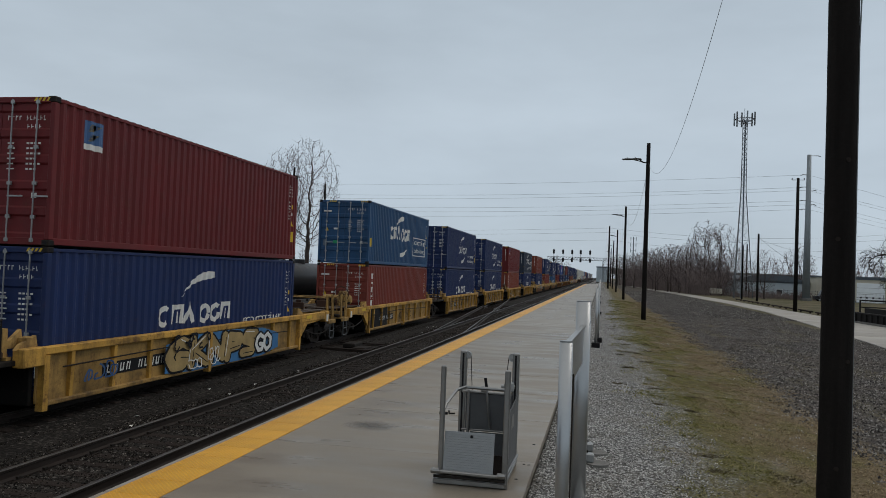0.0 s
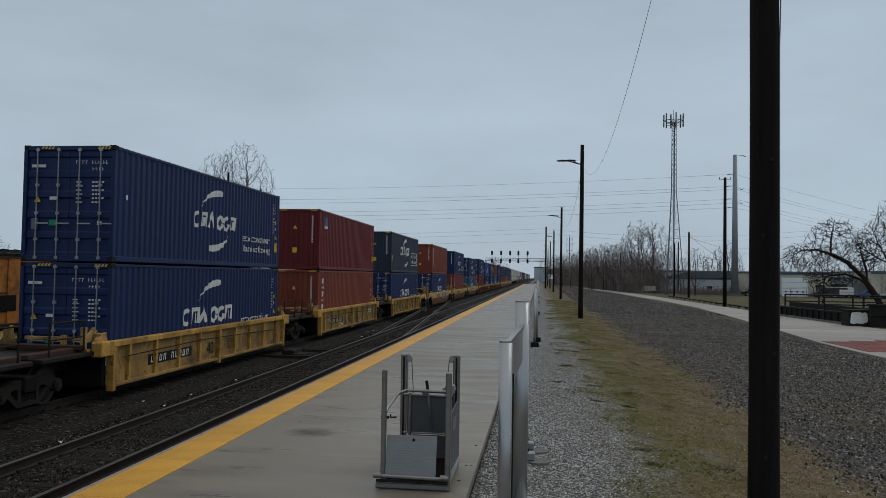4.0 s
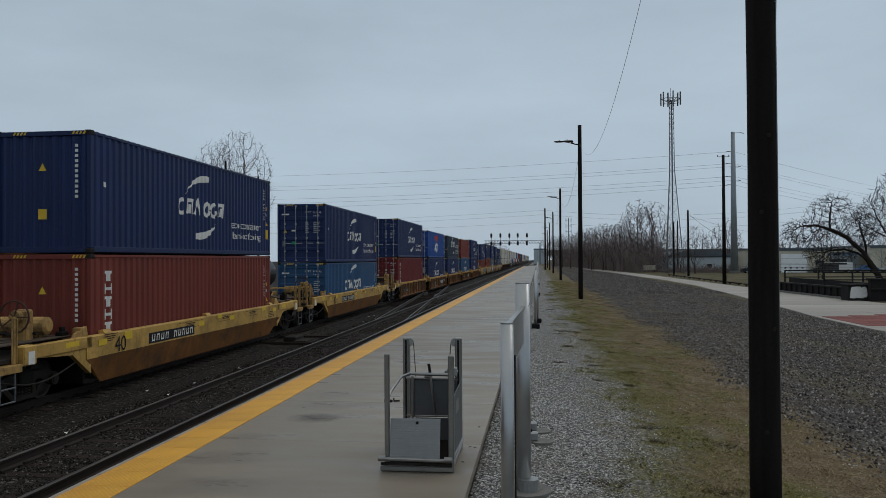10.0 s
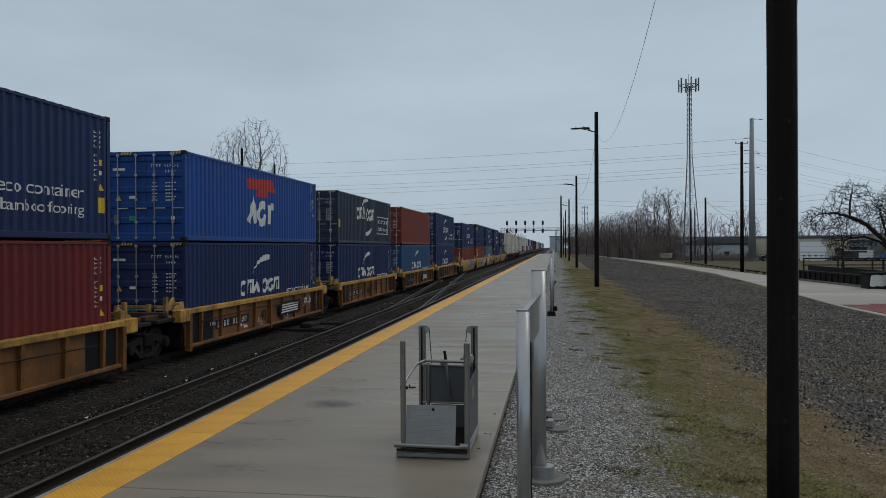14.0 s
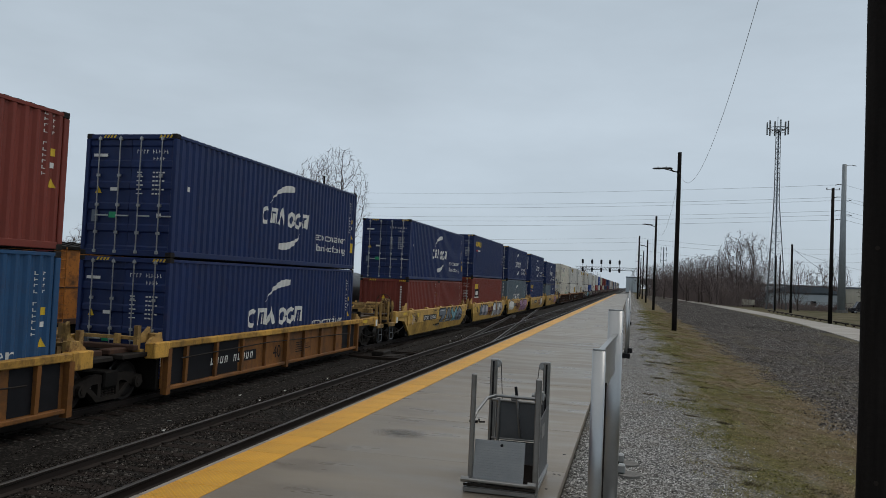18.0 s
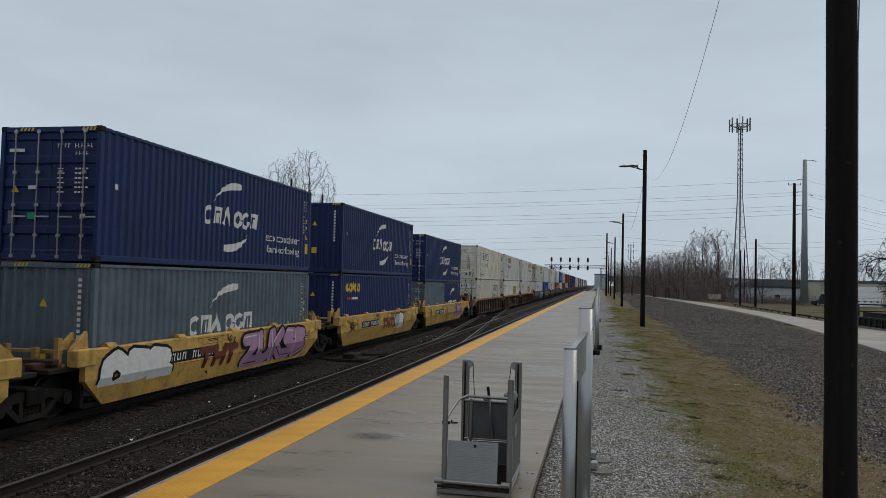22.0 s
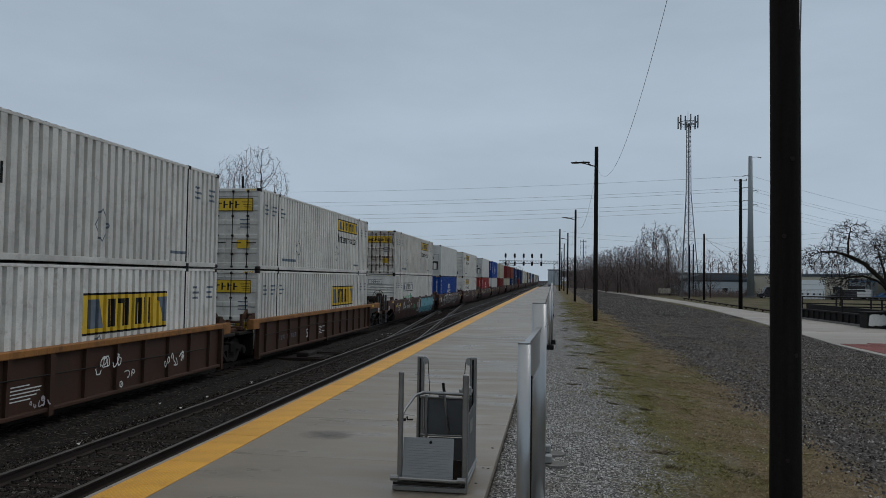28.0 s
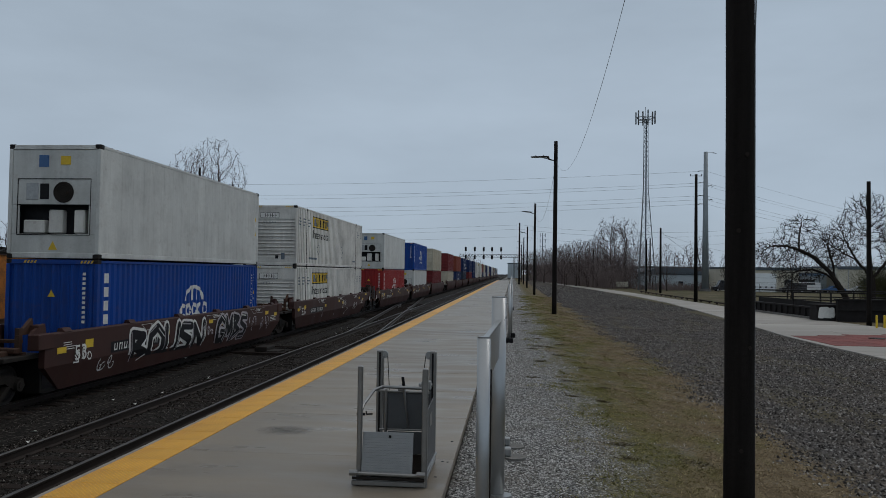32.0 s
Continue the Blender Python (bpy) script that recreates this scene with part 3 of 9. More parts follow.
X_NEAR, X_TRAIN, X_YARD = -7.227, -11.58, -27.75
YARD_Z = -1.30
PLAT_L, PLAT_R, PLAT_END = -5.338, -0.79, 285.0
R = random.Random(7)


def lerp_profile(x, pts):
    for (x0, z0), (x1, z1) in zip(pts, pts[1:]):
        if x <= x1:
            return z0 + (z1 - z0) * max(0.0, min(1.0, (x - x0) / (x1 - x0)))
    return pts[-1][1]


GROUND_PROFILE = [(-900, -1.0), (-60, -1.0), (-34, -1.5), (-21, -1.5), (-16.5, -0.75), (-14, -0.62), (-5.6, -0.62), (-5.2, -0.75), (-0.95, -0.75), (-0.78, -0.13), (1.2, -0.17),
                  (3.2, -0.30), (5.2, -0.44), (8.0, -0.56), (11.5, -0.56), (14.0, -0.50), (24, -0.50), (900, -0.55)]


def ground_z(x, y):
    z = lerp_profile(x, GROUND_PROFILE)
    if x > -0.5:
        f = min(1.0, (x + 0.5) / 1.5)
        z += f * (0.06 * noise.noise((x * 0.35, y * 0.3, 0)) + 0.035 * noise.noise((x * 1.3, y * 1.2, 3)) + 0.02 * noise.noise((x * 2.6, y * 2.2, 7)))
        if 13.2 < x < 24 and y > 26:
            z = min(z, -0.53)
    return z


def build_ground():
    xs = [-2500, -900, -300, -120, -60, -34, -28, -24, -21, -16.5, -14, -9, -5.6, -5.2, -3, -0.95, -0.78]
    xs += [-0.6 + 0.2 * i for i in range(72)] + [14.2 + 1.2 * i for i in range(12)] + [32, 40, 55, 80, 120, 200, 400, 900, 2500]
    ys = [-2500, -400, -100, -40, -15, -6, 0] + [2 + 0.22 * i for i in range(175)] + [41 + 1.2 * i for i in range(60)] + [115 + 6 * i for i in range(30)]
    ys += [310, 350, 420, 550, 800, 1400, 2500]
    vs = [(x, y, ground_z(x, y)) for y in ys for x in xs]
    n = len(xs)
    fs = [(j * n + i, j * n + i + 1, (j + 1) * n + i + 1, (j + 1) * n + i) for j in range(len(ys) - 1) for i in range(n - 1)]
    me = bpy.data.meshes.new("ground")
    me.from_pydata(vs, [], fs)
    me.materials.append(GROUND)
    me.materials.append(BALLAST)
    for p in me.polygons:
        p.use_smooth = True
        if p.center.x < -5:
            p.material_index = 1
    tagged(new("ground", me), "pale gravel, winter grass and grey ballast beside the tracks", "ground", kind="structure")


def build_ballast():
    """The crowned stone bed under the two main tracks."""
    ys = [-30 + 1.0 * i for i in range(130)] + [100 + 8 * i for i in range(90)]
    xs = [-16.0, -15.2, -14.6, -14.3, -14.0, -13.7, -13.3, -12.6, -11.58, -10.6, -9.9, -9.4, -8.9, -8.3, -7.2, -6.2, -5.8, -5.36]
    zs = [-0.80, -0.68, -0.64, -0.62, -0.61, -0.60, -0.585, -0.565, -0.56, -0.565, -0.62, -0.65, -0.62, -0.562, -0.558, -0.562, -0.59, -0.63]
    vs = [(x, y, z + (0.02 * noise.noise((x * 2.1, y * 1.7, 5)) if y < 100 else 0)) for y in ys for x, z in zip(xs, zs)]
    n = len(xs)
    fs = [(j * n + i, j * n + i + 1, (j + 1) * n + i + 1, (j + 1) * n + i) for j in range(len(ys) - 1) for i in range(n - 1)]
    me = bpy.data.meshes.new("ballast_bed")
    me.from_pydata(vs, [], fs)
    me.materials.append(BALLAST)
    tagged(new("ballast_bed", me), "dark crushed stone ballast bed under the railway tracks", "ballast", kind="structure")


def rail_mesh(x, y0, y1, x_end=None, top=RAIL_Z):
    prof = [(-0.07, -0.17), (0.07, -0.17), (0.07, -0.155), (0.012, -0.135), (0.012, -0.045), (0.035, -0.032), (0.035, -0.006), (0.026, 0), (-0.026, 0),
            (-0.035, -0.006), (-0.035, -0.032), (-0.012, -0.045), (-0.012, -0.135), (-0.07, -0.155)]
    n = len(prof)
    x1 = x if x_end is None else x_end
    vs = [(x + a, y0, top + b) for a, b in prof] + [(x1 + a, y1, top + b) for a, b in prof]
    fs = [(i, (i + 1) % n, n + (i + 1) % n, n + i) for i in range(n)] + [tuple(range(n))[::-1], tuple(range(n, 2 * n))]
    me = bpy.data.meshes.new("rail")
    me.from_pydata(vs, [], fs)
    me.materials.append(RAILSTEEL)
    me.materials.append(RAILHEAD)
    for i in (6, 7, 8):
        me.polygons[i].material_index = 1
    return me


def build_track(name, xc, y0, y1, near, label, top=RAIL_Z):
    tr = thing(name, label, "railway track")
    tr["kind"] = "structure"
    for s in (-1, 1):
        piece("rail", rail_mesh(xc + s * 0.754, y0, y1, None, top), tr)
    tie = MB().box(-1.3, 1.3, -0.115, 0.115, -0.17, 0, 0.012).mesh("tie", TIE)
    plate = MB().box(-0.10, 0.10, -0.09, 0.09, 0, 0.018, 0.004).box(-0.12, -0.075, -0.03, 0.03, 0.018, 0.05).box(0.075, 0.12, -0.03, 0.03, 0.018, 0.05).mesh("tie_plate", DARK_STEEL)
    far = MB()
    y = y0 + 0.3
    while y < y1:
        jx, jr, jz = R.uniform(-0.04, 0.04), R.uniform(-0.8, 0.8), R.uniform(-0.008, 0.004)
        if near[0] <= y <= near[1]:
            piece("tie", tie, tr, pose(xc + jx, y, top - 0.172 + jz, 0, 0, jr))
            if y < near[0] + 28:
                for s in (-1, 1):
                    piece("tie_plate", plate, tr, (xc + s * 0.754, y, top - 0.176))
        elif y < 230:
            far.box(xc - 1.3 + jx, xc + 1.3 + jx, y - 0.115, y + 0.115, top - 0.34, top - 0.175 + jz)
        y += 0.53
    tagged(part("far_ties", far, TIE, tr), "weathered wooden ties further along the line", kind="stuff")


def build_crossover():
    """Rails that lead from the platform track across to the train's track."""
    tr = thing("crossover_track", "steel crossover rails linking the two main tracks", "railway track")
    tr["kind"] = "structure"
    for off in (-0.754, 0.754):
        piece("rail", rail_mesh(X_NEAR + off, 37.0, 96.0, X_TRAIN + off, RAIL_Z - 0.004), tr)
    for y, x in ((60, -7.9), (70, -10.6), (63.5, -8.6), (66.8, -9.9)):
        piece("guard_rail", rail_mesh(x, y, y + 3.2, x - 0.16, RAIL_Z - 0.008), tr)
    tie = MB().box(-2.0, 2.0, -0.115, 0.115, -0.17, 0, 0.012).mesh("long_tie", TIE)
    for i in range(40):
        y = 48 + 0.62 * i * 1.15
        if 52 < y < 84:
            piece("tie", tie, tr, pose(-9.4 - 0.02 * i, y, RAIL_Z - 0.19, 0, 0, R.uniform(-2, 2)))
    box = thing("switch_machine", "dark steel switch machine plates lying between the tracks", "switch machine", at=(-9.55, 29.6, -0.63))
    part("base_plate", MB().box(-0.75, 0.8, -1.1, 1.2, 0, 0.06, 0.01), DARK_STEEL, box)
    part("motor_case", MB().box(-0.28, 0.22, -0.55, 0.5, 0.06, 0.25, 0.03), DARK_STEEL, box)
    part("cover_plate", MB().box(0.25, 0.75, -0.9, 0.1, 0.06, 0.13, 0.01), DARK_STEEL, box)
    part("throw_rod", MB().box(-0.9, 1.9, 0.62, 0.70, 0.08, 0.12, 0.01), DARK_STEEL, box)
    part("timber", MB().box(-0.95, 1.1, -1.3, -1.08, 0, 0.12, 0.01), TIE, box)
    part("timber", MB().box(-0.95, 1.1, 1.0, 1.2, 0, 0.14, 0.01), TIE, box)


def build_platform():
    pl = thing("platform", "long low concrete station platform with a yellow tactile edge", "platform")
    pl["kind"] = "structure"
    core = MB().box(PLAT_L + 0.03, PLAT_R - 0.02, -25, PLAT_END, -0.78, -0.12)
    part("platform_base", core, CONCRETE_EDGE, pl, "rough concrete platform base")
    step = 3.02
    x0 = -4.636
    slab = MB().box(x0 + 0.004, PLAT_R, 0.005, step - 0.005, -0.12, 0.0, 0.006).mesh("slab", CONCRETE)
    nose = MB().box(PLAT_L, -5.25, 0.004, step - 0.004, -0.2, 0.0, 0.012).mesh("nosing", CONCRETE_EDGE)
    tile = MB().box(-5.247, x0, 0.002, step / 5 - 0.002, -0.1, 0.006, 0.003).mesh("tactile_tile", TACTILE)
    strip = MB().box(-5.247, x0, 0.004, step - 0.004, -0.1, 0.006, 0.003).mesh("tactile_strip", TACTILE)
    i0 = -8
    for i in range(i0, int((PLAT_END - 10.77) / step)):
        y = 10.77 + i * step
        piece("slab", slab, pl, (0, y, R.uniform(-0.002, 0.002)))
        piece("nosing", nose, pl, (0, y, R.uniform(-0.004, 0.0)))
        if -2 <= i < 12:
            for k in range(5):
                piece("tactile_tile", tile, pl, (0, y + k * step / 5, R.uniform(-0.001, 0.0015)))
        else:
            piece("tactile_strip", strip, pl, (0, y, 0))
    st = MB().prism([(-0.5, -0.42), (0.5, -0.42), (0.5, 0.42), (-0.5, 0.42)], "z", 0.0, 0.0015)
    part("stain", st, STAIN, pl, "dark damp stain on the slab", at=(-3.62, 12.32, 0.003))
    drill = MB()
    for x, y in ((-0.93, 10.62), (-0.86, 10.6), (-0.95, 9.82), (-0.9, 11.9)):
        drill.tube([(x, y, -0.01), (x, y, 0.004)], 0.022, 8)
    part("bolt_hole", drill, MARK_BLACK, pl, "dark anchor holes")


def build_path():
    pts_near = [(14.3, 22), (14.2, 29.4), (14.05, 36), (14.1, 41.3), (14.8, 49), (15.7, 61.3), (16.4, 71.2), (17.5, 90), (17.7, 110), (16.6, 150), (15.6, 177), (12.9, 246), (11, 300)]
    pts_far = [(30, 22), (30, 29.4), (30, 36), (27, 41.3), (23.2, 50), (22.0, 61.3), (21.6, 71.2), (21.4, 90), (21.0, 110), (20.4, 150), (19.2, 177), (15.5, 246), (13, 300)]
    pv = thing("pavement", "pale worn concrete path with a wide apron", "path")
    pv["kind"] = "structure"

    def at(pts, y):
        for (xa, ya), (xb, yb) in zip(pts, pts[1:]):
            if y <= yb:
                return xa + (xb - xa) * (y - ya) / (yb - ya)
        return pts[-1][0]

    y = 22.0
    k = 0
    while y < 298:
        st = 3.4 if y < 120 else 9.0
        y1 = min(299.5, y + st)
        cols = 3 if y < 44 else 1
        for c in range(cols):
            def xx(yy, f):
                a, b = at(pts_near, yy), at(pts_far, yy)
                return a + (b - a) * f
            f0, f1 = c / cols, (c + 1) / cols
            g = 0.012
            z = -0.475 + R.uniform(-0.006, 0.006)
            mb = MB()
            poly = [(xx(y, f0) + g, y + g), (xx(y, f1) - g, y + g), (xx(y1, f1) - g, y1 - g), (xx(y1, f0) + g, y1 - g)]
            mb.prism(poly, "z", z - 0.09, z)
            part("slab", mb, CONCRETE_OLD, pv)
        y = y1
        k += 1
    pav = thing("red_pavers", "worn red brick paving set in the concrete apron", "paving")
    pav["kind"] = "structure"
    cell = MB().box(0.01, 0.79, 0.01, 0.79, -0.05, 0.0, 0.008).mesh("paver", BRICKRED)
    for i in range(15):
        for j in range(13):
            x, y = 14.5 + 0.8 * i, 36.4 + 0.8 * j
            if y + 0.8 < 42.6 + 0.4 * (x - 15.2):
                piece("paver", cell, pav, (x, y, -0.458 + R.uniform(-0.003, 0.003)))
    for i in range(12):
        for j in range(8):
            piece("paver", cell, pav, (15.6 + 0.8 * i, 27.0 + 0.8 * j, -0.458 + R.uniform(-0.003, 0.003)))
    lid = thing("drain_cover", "round dark iron drain cover in the brick paving", "drain cover", at=(18.45, 41.1, -0.455))
    part("rim", MB().tube([(0, 0, 0), (0, 0, 0.012)], 0.46, 20), DARK_STEEL, lid)
    part("lid", MB().tube([(0, 0, 0.012), (0, 0, 0.02)], 0.40, 20), MARK_BLACK, lid)


build_ground()
build_ballast()

# ---------------------------------------------------------------- containers
MESHES = {}


def cached(key, make):
    if key not in MESHES:
        MESHES[key] = make()
    return MESHES[key]


def corr(y, pitch=0.278, depth=0.036):
    """How deep the pressed side lies behind its crests at y."""
    u = (y / pitch) % 1.0
    if pitch > 0.3:
        return 0.0 if u < 0.58 else depth * min(1.0, (u - 0.58) / 0.05) if u < 0.95 else depth * (1 - (u - 0.95) / 0.05)
    if u < 0.27:
        return 0.0
    if u < 0.50:
        return depth * (u - 0.27) / 0.23
    if u < 0.77:
        return depth
    return depth * (1 - (u - 0.77) / 0.23)


SIDES = {"steel": (0.278, 0.042), "domestic": (0.305, 0.075), "reefer": (0.62, 0.006)}


def corr_breaks(a, b, pitch):
    out = [a]
    k = math.floor(a / pitch)
    while k * pitch < b:
        for u in ((0.0, 0.27, 0.50, 0.77) if pitch < 0.3 else (0.0, 0.58, 0.63, 0.95)):
            y = (k + u) * pitch
            if a + 1e-4 < y < b - 1e-4:
                out.append(y)
        k += 1
    return out + [b]


def side_mesh(L, W, H, style, mat, sgn):
    pitch, depth = SIDES[style]
    a, b, z0, z1 = -L / 2 + 0.13, L / 2 - 0.13, 0.15, H - 0.085
    ys = corr_breaks(a, b, pitch)
    xo = W / 2 - 0.008
    vs, fs = [], []
    for y in ys:
        x = sgn * (xo - corr(y, pitch, depth))
        vs += [(x, y, z0), (x, y, z1)]
    for i in range(len(ys) - 1):
        f = (2 * i, 2 * i + 2, 2 * i + 3, 2 * i + 1)
        fs.append(f if sgn > 0 else f[::-1])
    me = bpy.data.meshes.new("side_panel")
    me.from_pydata(vs, [], fs)
    me.materials.append(mat)
    return me


def frame_mesh(L, W, H, mat, style):
    mb = MB()
    x, y = W / 2, L / 2
    for sx in (-1, 1):
        for sy in (-1, 1):
            mb.box(*sorted((sx * x, sx * (x - 0.10))), *sorted((sy * y, sy * (y - 0.14))), 0.118, H - 0.118, 0.012)
        mb.box(*sorted((sx * x, sx * (x - 0.06))), -y + 0.13, y - 0.13, H - 0.095, H - 0.028, 0.008)
        mb.box(*sorted((sx * (x - 0.002), sx * (x - 0.07))), -y + 0.13, y - 0.13, 0.022, 0.155, 0.01)
    for sy in (-1, 1):
        mb.box(-x + 0.1, x - 0.1, *sorted((sy * y, sy * (y - 0.09))), H - 0.13, H - 0.015, 0.01)
        mb.box(-x + 0.1, x - 0.1, *sorted((sy * (y - 0.005), sy * (y - 0.10))), 0.01, 0.15, 0.01)
    if style == "domestic":
        for sy in (-1, 1):
            yy = sy * 6.096
            for sx in (-1, 1):
                mb.box(*sorted((sx * (x + 0.002), sx * (x - 0.05))), yy - 0.05, yy + 0.05, 0.1, H - 0.02, 0.006)
                mb.cur = 1
                for d in (-0.066, 0.054):
                    mb.box(*sorted((sx * (x - 0.004), sx * (x - 0.03))), yy + d, yy + d + 0.012, 0.15, H - 0.1)
                for z in (-0.004, H - 0.125):
                    mb.box(*sorted((sx * (x + 0.006), sx * (x - 0.10))), yy - 0.08, yy + 0.08, z + 0.006, z + 0.122, 0.01)
                mb.cur = 0
    return mb.mesh("frame", [mat, MARK_BLACK])


def casting_mesh():
    mb = MB().box(-0.081, 0.081, -0.089, 0.089, 0, 0.118, 0.014)
    mb.cur = 1
    mb.prism([(0.05 * math.cos(a), 0.059 + 0.035 * math.sin(a)) for a in [k * math.pi / 4 for k in range(8)]], "x", 0.0812, 0.0825)
    mb.prism([(0.045 * math.cos(a), 0.059 + 0.035 * math.sin(a)) for a in [k * math.pi / 4 for k in range(8)]], "y", -0.0905, -0.0892)
    return mb.mesh("corner_casting", [DARK_STEEL, MARK_BLACK])


def roof_mesh(L, W, H, mat):
    ys = [-L / 2 + 0.09 + i * (L - 0.18) / (int(L / 0.28) * 2) for i in range(int(L / 0.28) * 2 + 1)]
    vs, fs = [], []
    for i, y in enumerate(ys):
        z = H - 0.003 - (0.010 if i % 2 else 0)
        vs += [(-W / 2 + 0.05, y, z), (W / 2 - 0.05, y, z)]
    for i in range(len(ys) - 1):
        fs.append((2 * i, 2 * i + 1, 2 * i + 3, 2 * i + 2))
    me = bpy.data.meshes.new("roof")
    me.from_pydata(vs, [], fs)
    me.materials.append(mat)
    return me


def end_mesh(L, W, H, mat, style, sgn):
    """The closed end: upright pressings, or lying ribs on a domestic box."""
    mb = MB()
    y = sgn * (L / 2 - 0.02)
    x0, x1, z0, z1 = -W / 2 + 0.1, W / 2 - 0.1, 0.15, H - 0.13
    if style == "domestic":
        zs = [z0, z0 + 0.02]
        n = 11
        for i in range(n):
            a = z0 + 0.25 + i * (z1 - z0 - 0.75) / n
            w = (z1 - z0 - 0.75) / n
            zs += [(a, 0.0), (a + 0.03, 0.05), (a + 0.7 * w, 0.05), (a + 0.7 * w + 0.03, 0.0)]
        rows = [(z0, 0.0)] + [q for q in zs[2:]] + [(z1, 0.0)]
        vs = []
        for z, d in rows:
            vs += [(x0, y - sgn * d, z), (x1, y - sgn * d, z)]
        fs = [(2 * i, 2 * i + 1, 2 * i + 3, 2 * i + 2) for i in range(len(rows) - 1)]
        mb.add(vs, fs)
    else:
        xs = corr_breaks(x0, x1, 0.25)
        vs = []
        for x in xs:
            d = corr(x, 0.25, 0.045)
            vs += [(x, y - sgn * d, z0), (x, y - sgn * d, z1)]
        mb.add(vs, [(2 * i, 2 * i + 2, 2 * i + 3, 2 * i + 1) for i in range(len(xs) - 1)])
    return mb.mesh("end_panel", mat)


def door_mesh(L, W, H, mat, sgn, side):
    """One leaf with five pressed panels."""
    mb = MB()
    y = sgn * (L / 2 - 0.045)
    xa, xb = (0.006, W / 2 - 0.105) if side > 0 else (-W / 2 + 0.105, -0.006)
    z0, z1 = 0.14, H - 0.125
    n = 5
    prof = [(y - sgn * 0.05, z0), (y, z0)]
    for i in range(n):
        a, b = z0 + 0.08 + i * (z1 - z0 - 0.1) / n, z0 + (i + 1) * (z1 - z0 - 0.1) / n - 0.05
        prof += [(y, a), (y - sgn * 0.03, a + 0.04), (y - sgn * 0.03, b - 0.04), (y, b)]
    prof += [(y, z1), (y - sgn * 0.05, z1)]
    mb.prism(prof, "x", xa, xb)
    return mb.mesh("door", mat)


def rod_mesh(L, H, sgn, mat):
    mb = MB()
    y = sgn * (L / 2 + 0.004)
    mb.tube([(0, y, 0.06), (0, y, H - 0.06)], 0.0165, 6)
    for z in (0.10, 0.55, 1.2, 1.9, H - 0.12):
        mb.box(-0.045, 0.045, *sorted((y - sgn * 0.045, y + sgn * 0.012)), z - 0.035, z + 0.035, 0.008)
    mb.box(-0.02, 0.33, *sorted((y, y + sgn * 0.02)), 0.93, 0.965, 0.005)
    return mb.mesh("locking_rod", mat)


# -- paint shapes on the long side; u runs along the box from its near end, v is the height over its floor
def decal_mesh(shapes, L, W, style, mats, name="marking"):
    """Flat outlines cut along the pressings and laid on them."""
    pitch, depth = SIDES[style] if style else (1, 0)
    bm = bmesh.new()
    for poly, mi in shapes:
        vs = [bm.verts.new((0, u - L / 2, v)) for u, v in poly]
        bm.faces.new(vs).material_index = mi
    if style in ("steel", "domestic"):
        us = [v.co.y for v in bm.verts]
        for y in corr_breaks(min(us), max(us), pitch)[1:-1]:
            bmesh.ops.bisect_plane(bm, geom=bm.verts[:] + bm.edges[:] + bm.faces[:], plane_co=(0, y, 0), plane_no=(0, 1, 0), dist=1e-5)
    for v in bm.verts:
        v.co.x = W / 2 - 0.008 - corr(v.co.y, pitch, depth) + 0.005
    bmesh.ops.remove_doubles(bm, verts=bm.verts[:], dist=2e-4)
    bm.normal_update()
    for f in bm.faces:
        if f.normal.x < 0:
            f.normal_flip()
    me = bpy.data.meshes.new(name)
    bm.to_mesh(me)
    bm.free()
    for m in mats:
        me.materials.append(m)
    return me


def text_polys(words, u, v, height, width, mi=0):
    """Outlines of lettering, as triangles, fitted to a width and height with its foot at u, v."""
    cu = bpy.data.curves.new("lettering", "FONT")
    cu.body, cu.resolution_u = words, 3
    ob = bpy.data.objects.new("lettering", cu)
    me = bpy.data.meshes.new_from_object(ob)
    bpy.data.objects.remove(ob)
    bpy.data.curves.remove(cu)
    xs, ys = [p.co.x for p in me.vertices], [p.co.y for p in me.vertices]
    sx, sy = width / (max(xs) - min(xs)), height / max(ys)
    out = [([(u + (me.vertices[i].co.x - min(xs)) * sx, v + me.vertices[i].co.y * sy) for i in p.vertices], mi) for p in me.polygons]
    bpy.data.meshes.remove(me)
    return out


def rect(u0, u1, v0, v1, mi=0, slant=0.0):
    return ([(u0, v0), (u1, v0), (u1 + slant, v1), (u0 + slant, v1)], mi)


def ribbon(pts, w, mi=0):
    """A line of even width as quads that share their joints."""
    ls, rs = [], []
    for i, (x, y) in enumerate(pts):
        xa, ya = pts[max(i - 1, 0)]
        xb, yb = pts[min(i + 1, len(pts) - 1)]
        da, db = math.atan2(y - ya, x - xa) if i else None, math.atan2(yb - y, xb - x) if i < len(pts) - 1 else None
        da, db = db if da is None else da, da if db is None else db
        m = math.atan2(math.sin(da) + math.sin(db), math.cos(da) + math.cos(db))
        k = w / 2 / max(0.35, math.cos(m - da))
        ls.append((x - k * math.sin(m), y + k * math.cos(m)))
        rs.append((x + k * math.sin(m), y - k * math.cos(m)))
    return [([rs[i], rs[i + 1], ls[i + 1], ls[i]], mi) for i in range(len(pts) - 1)]


def arc(a0, a1, n=9, rx=0.5, ry=0.5):
    return [(0.5 + rx * math.cos(math.radians(a0 + (a1 - a0) * k / n)), 0.5 + ry * math.sin(math.radians(a0 + (a1 - a0) * k / n))) for k in range(n + 1)]


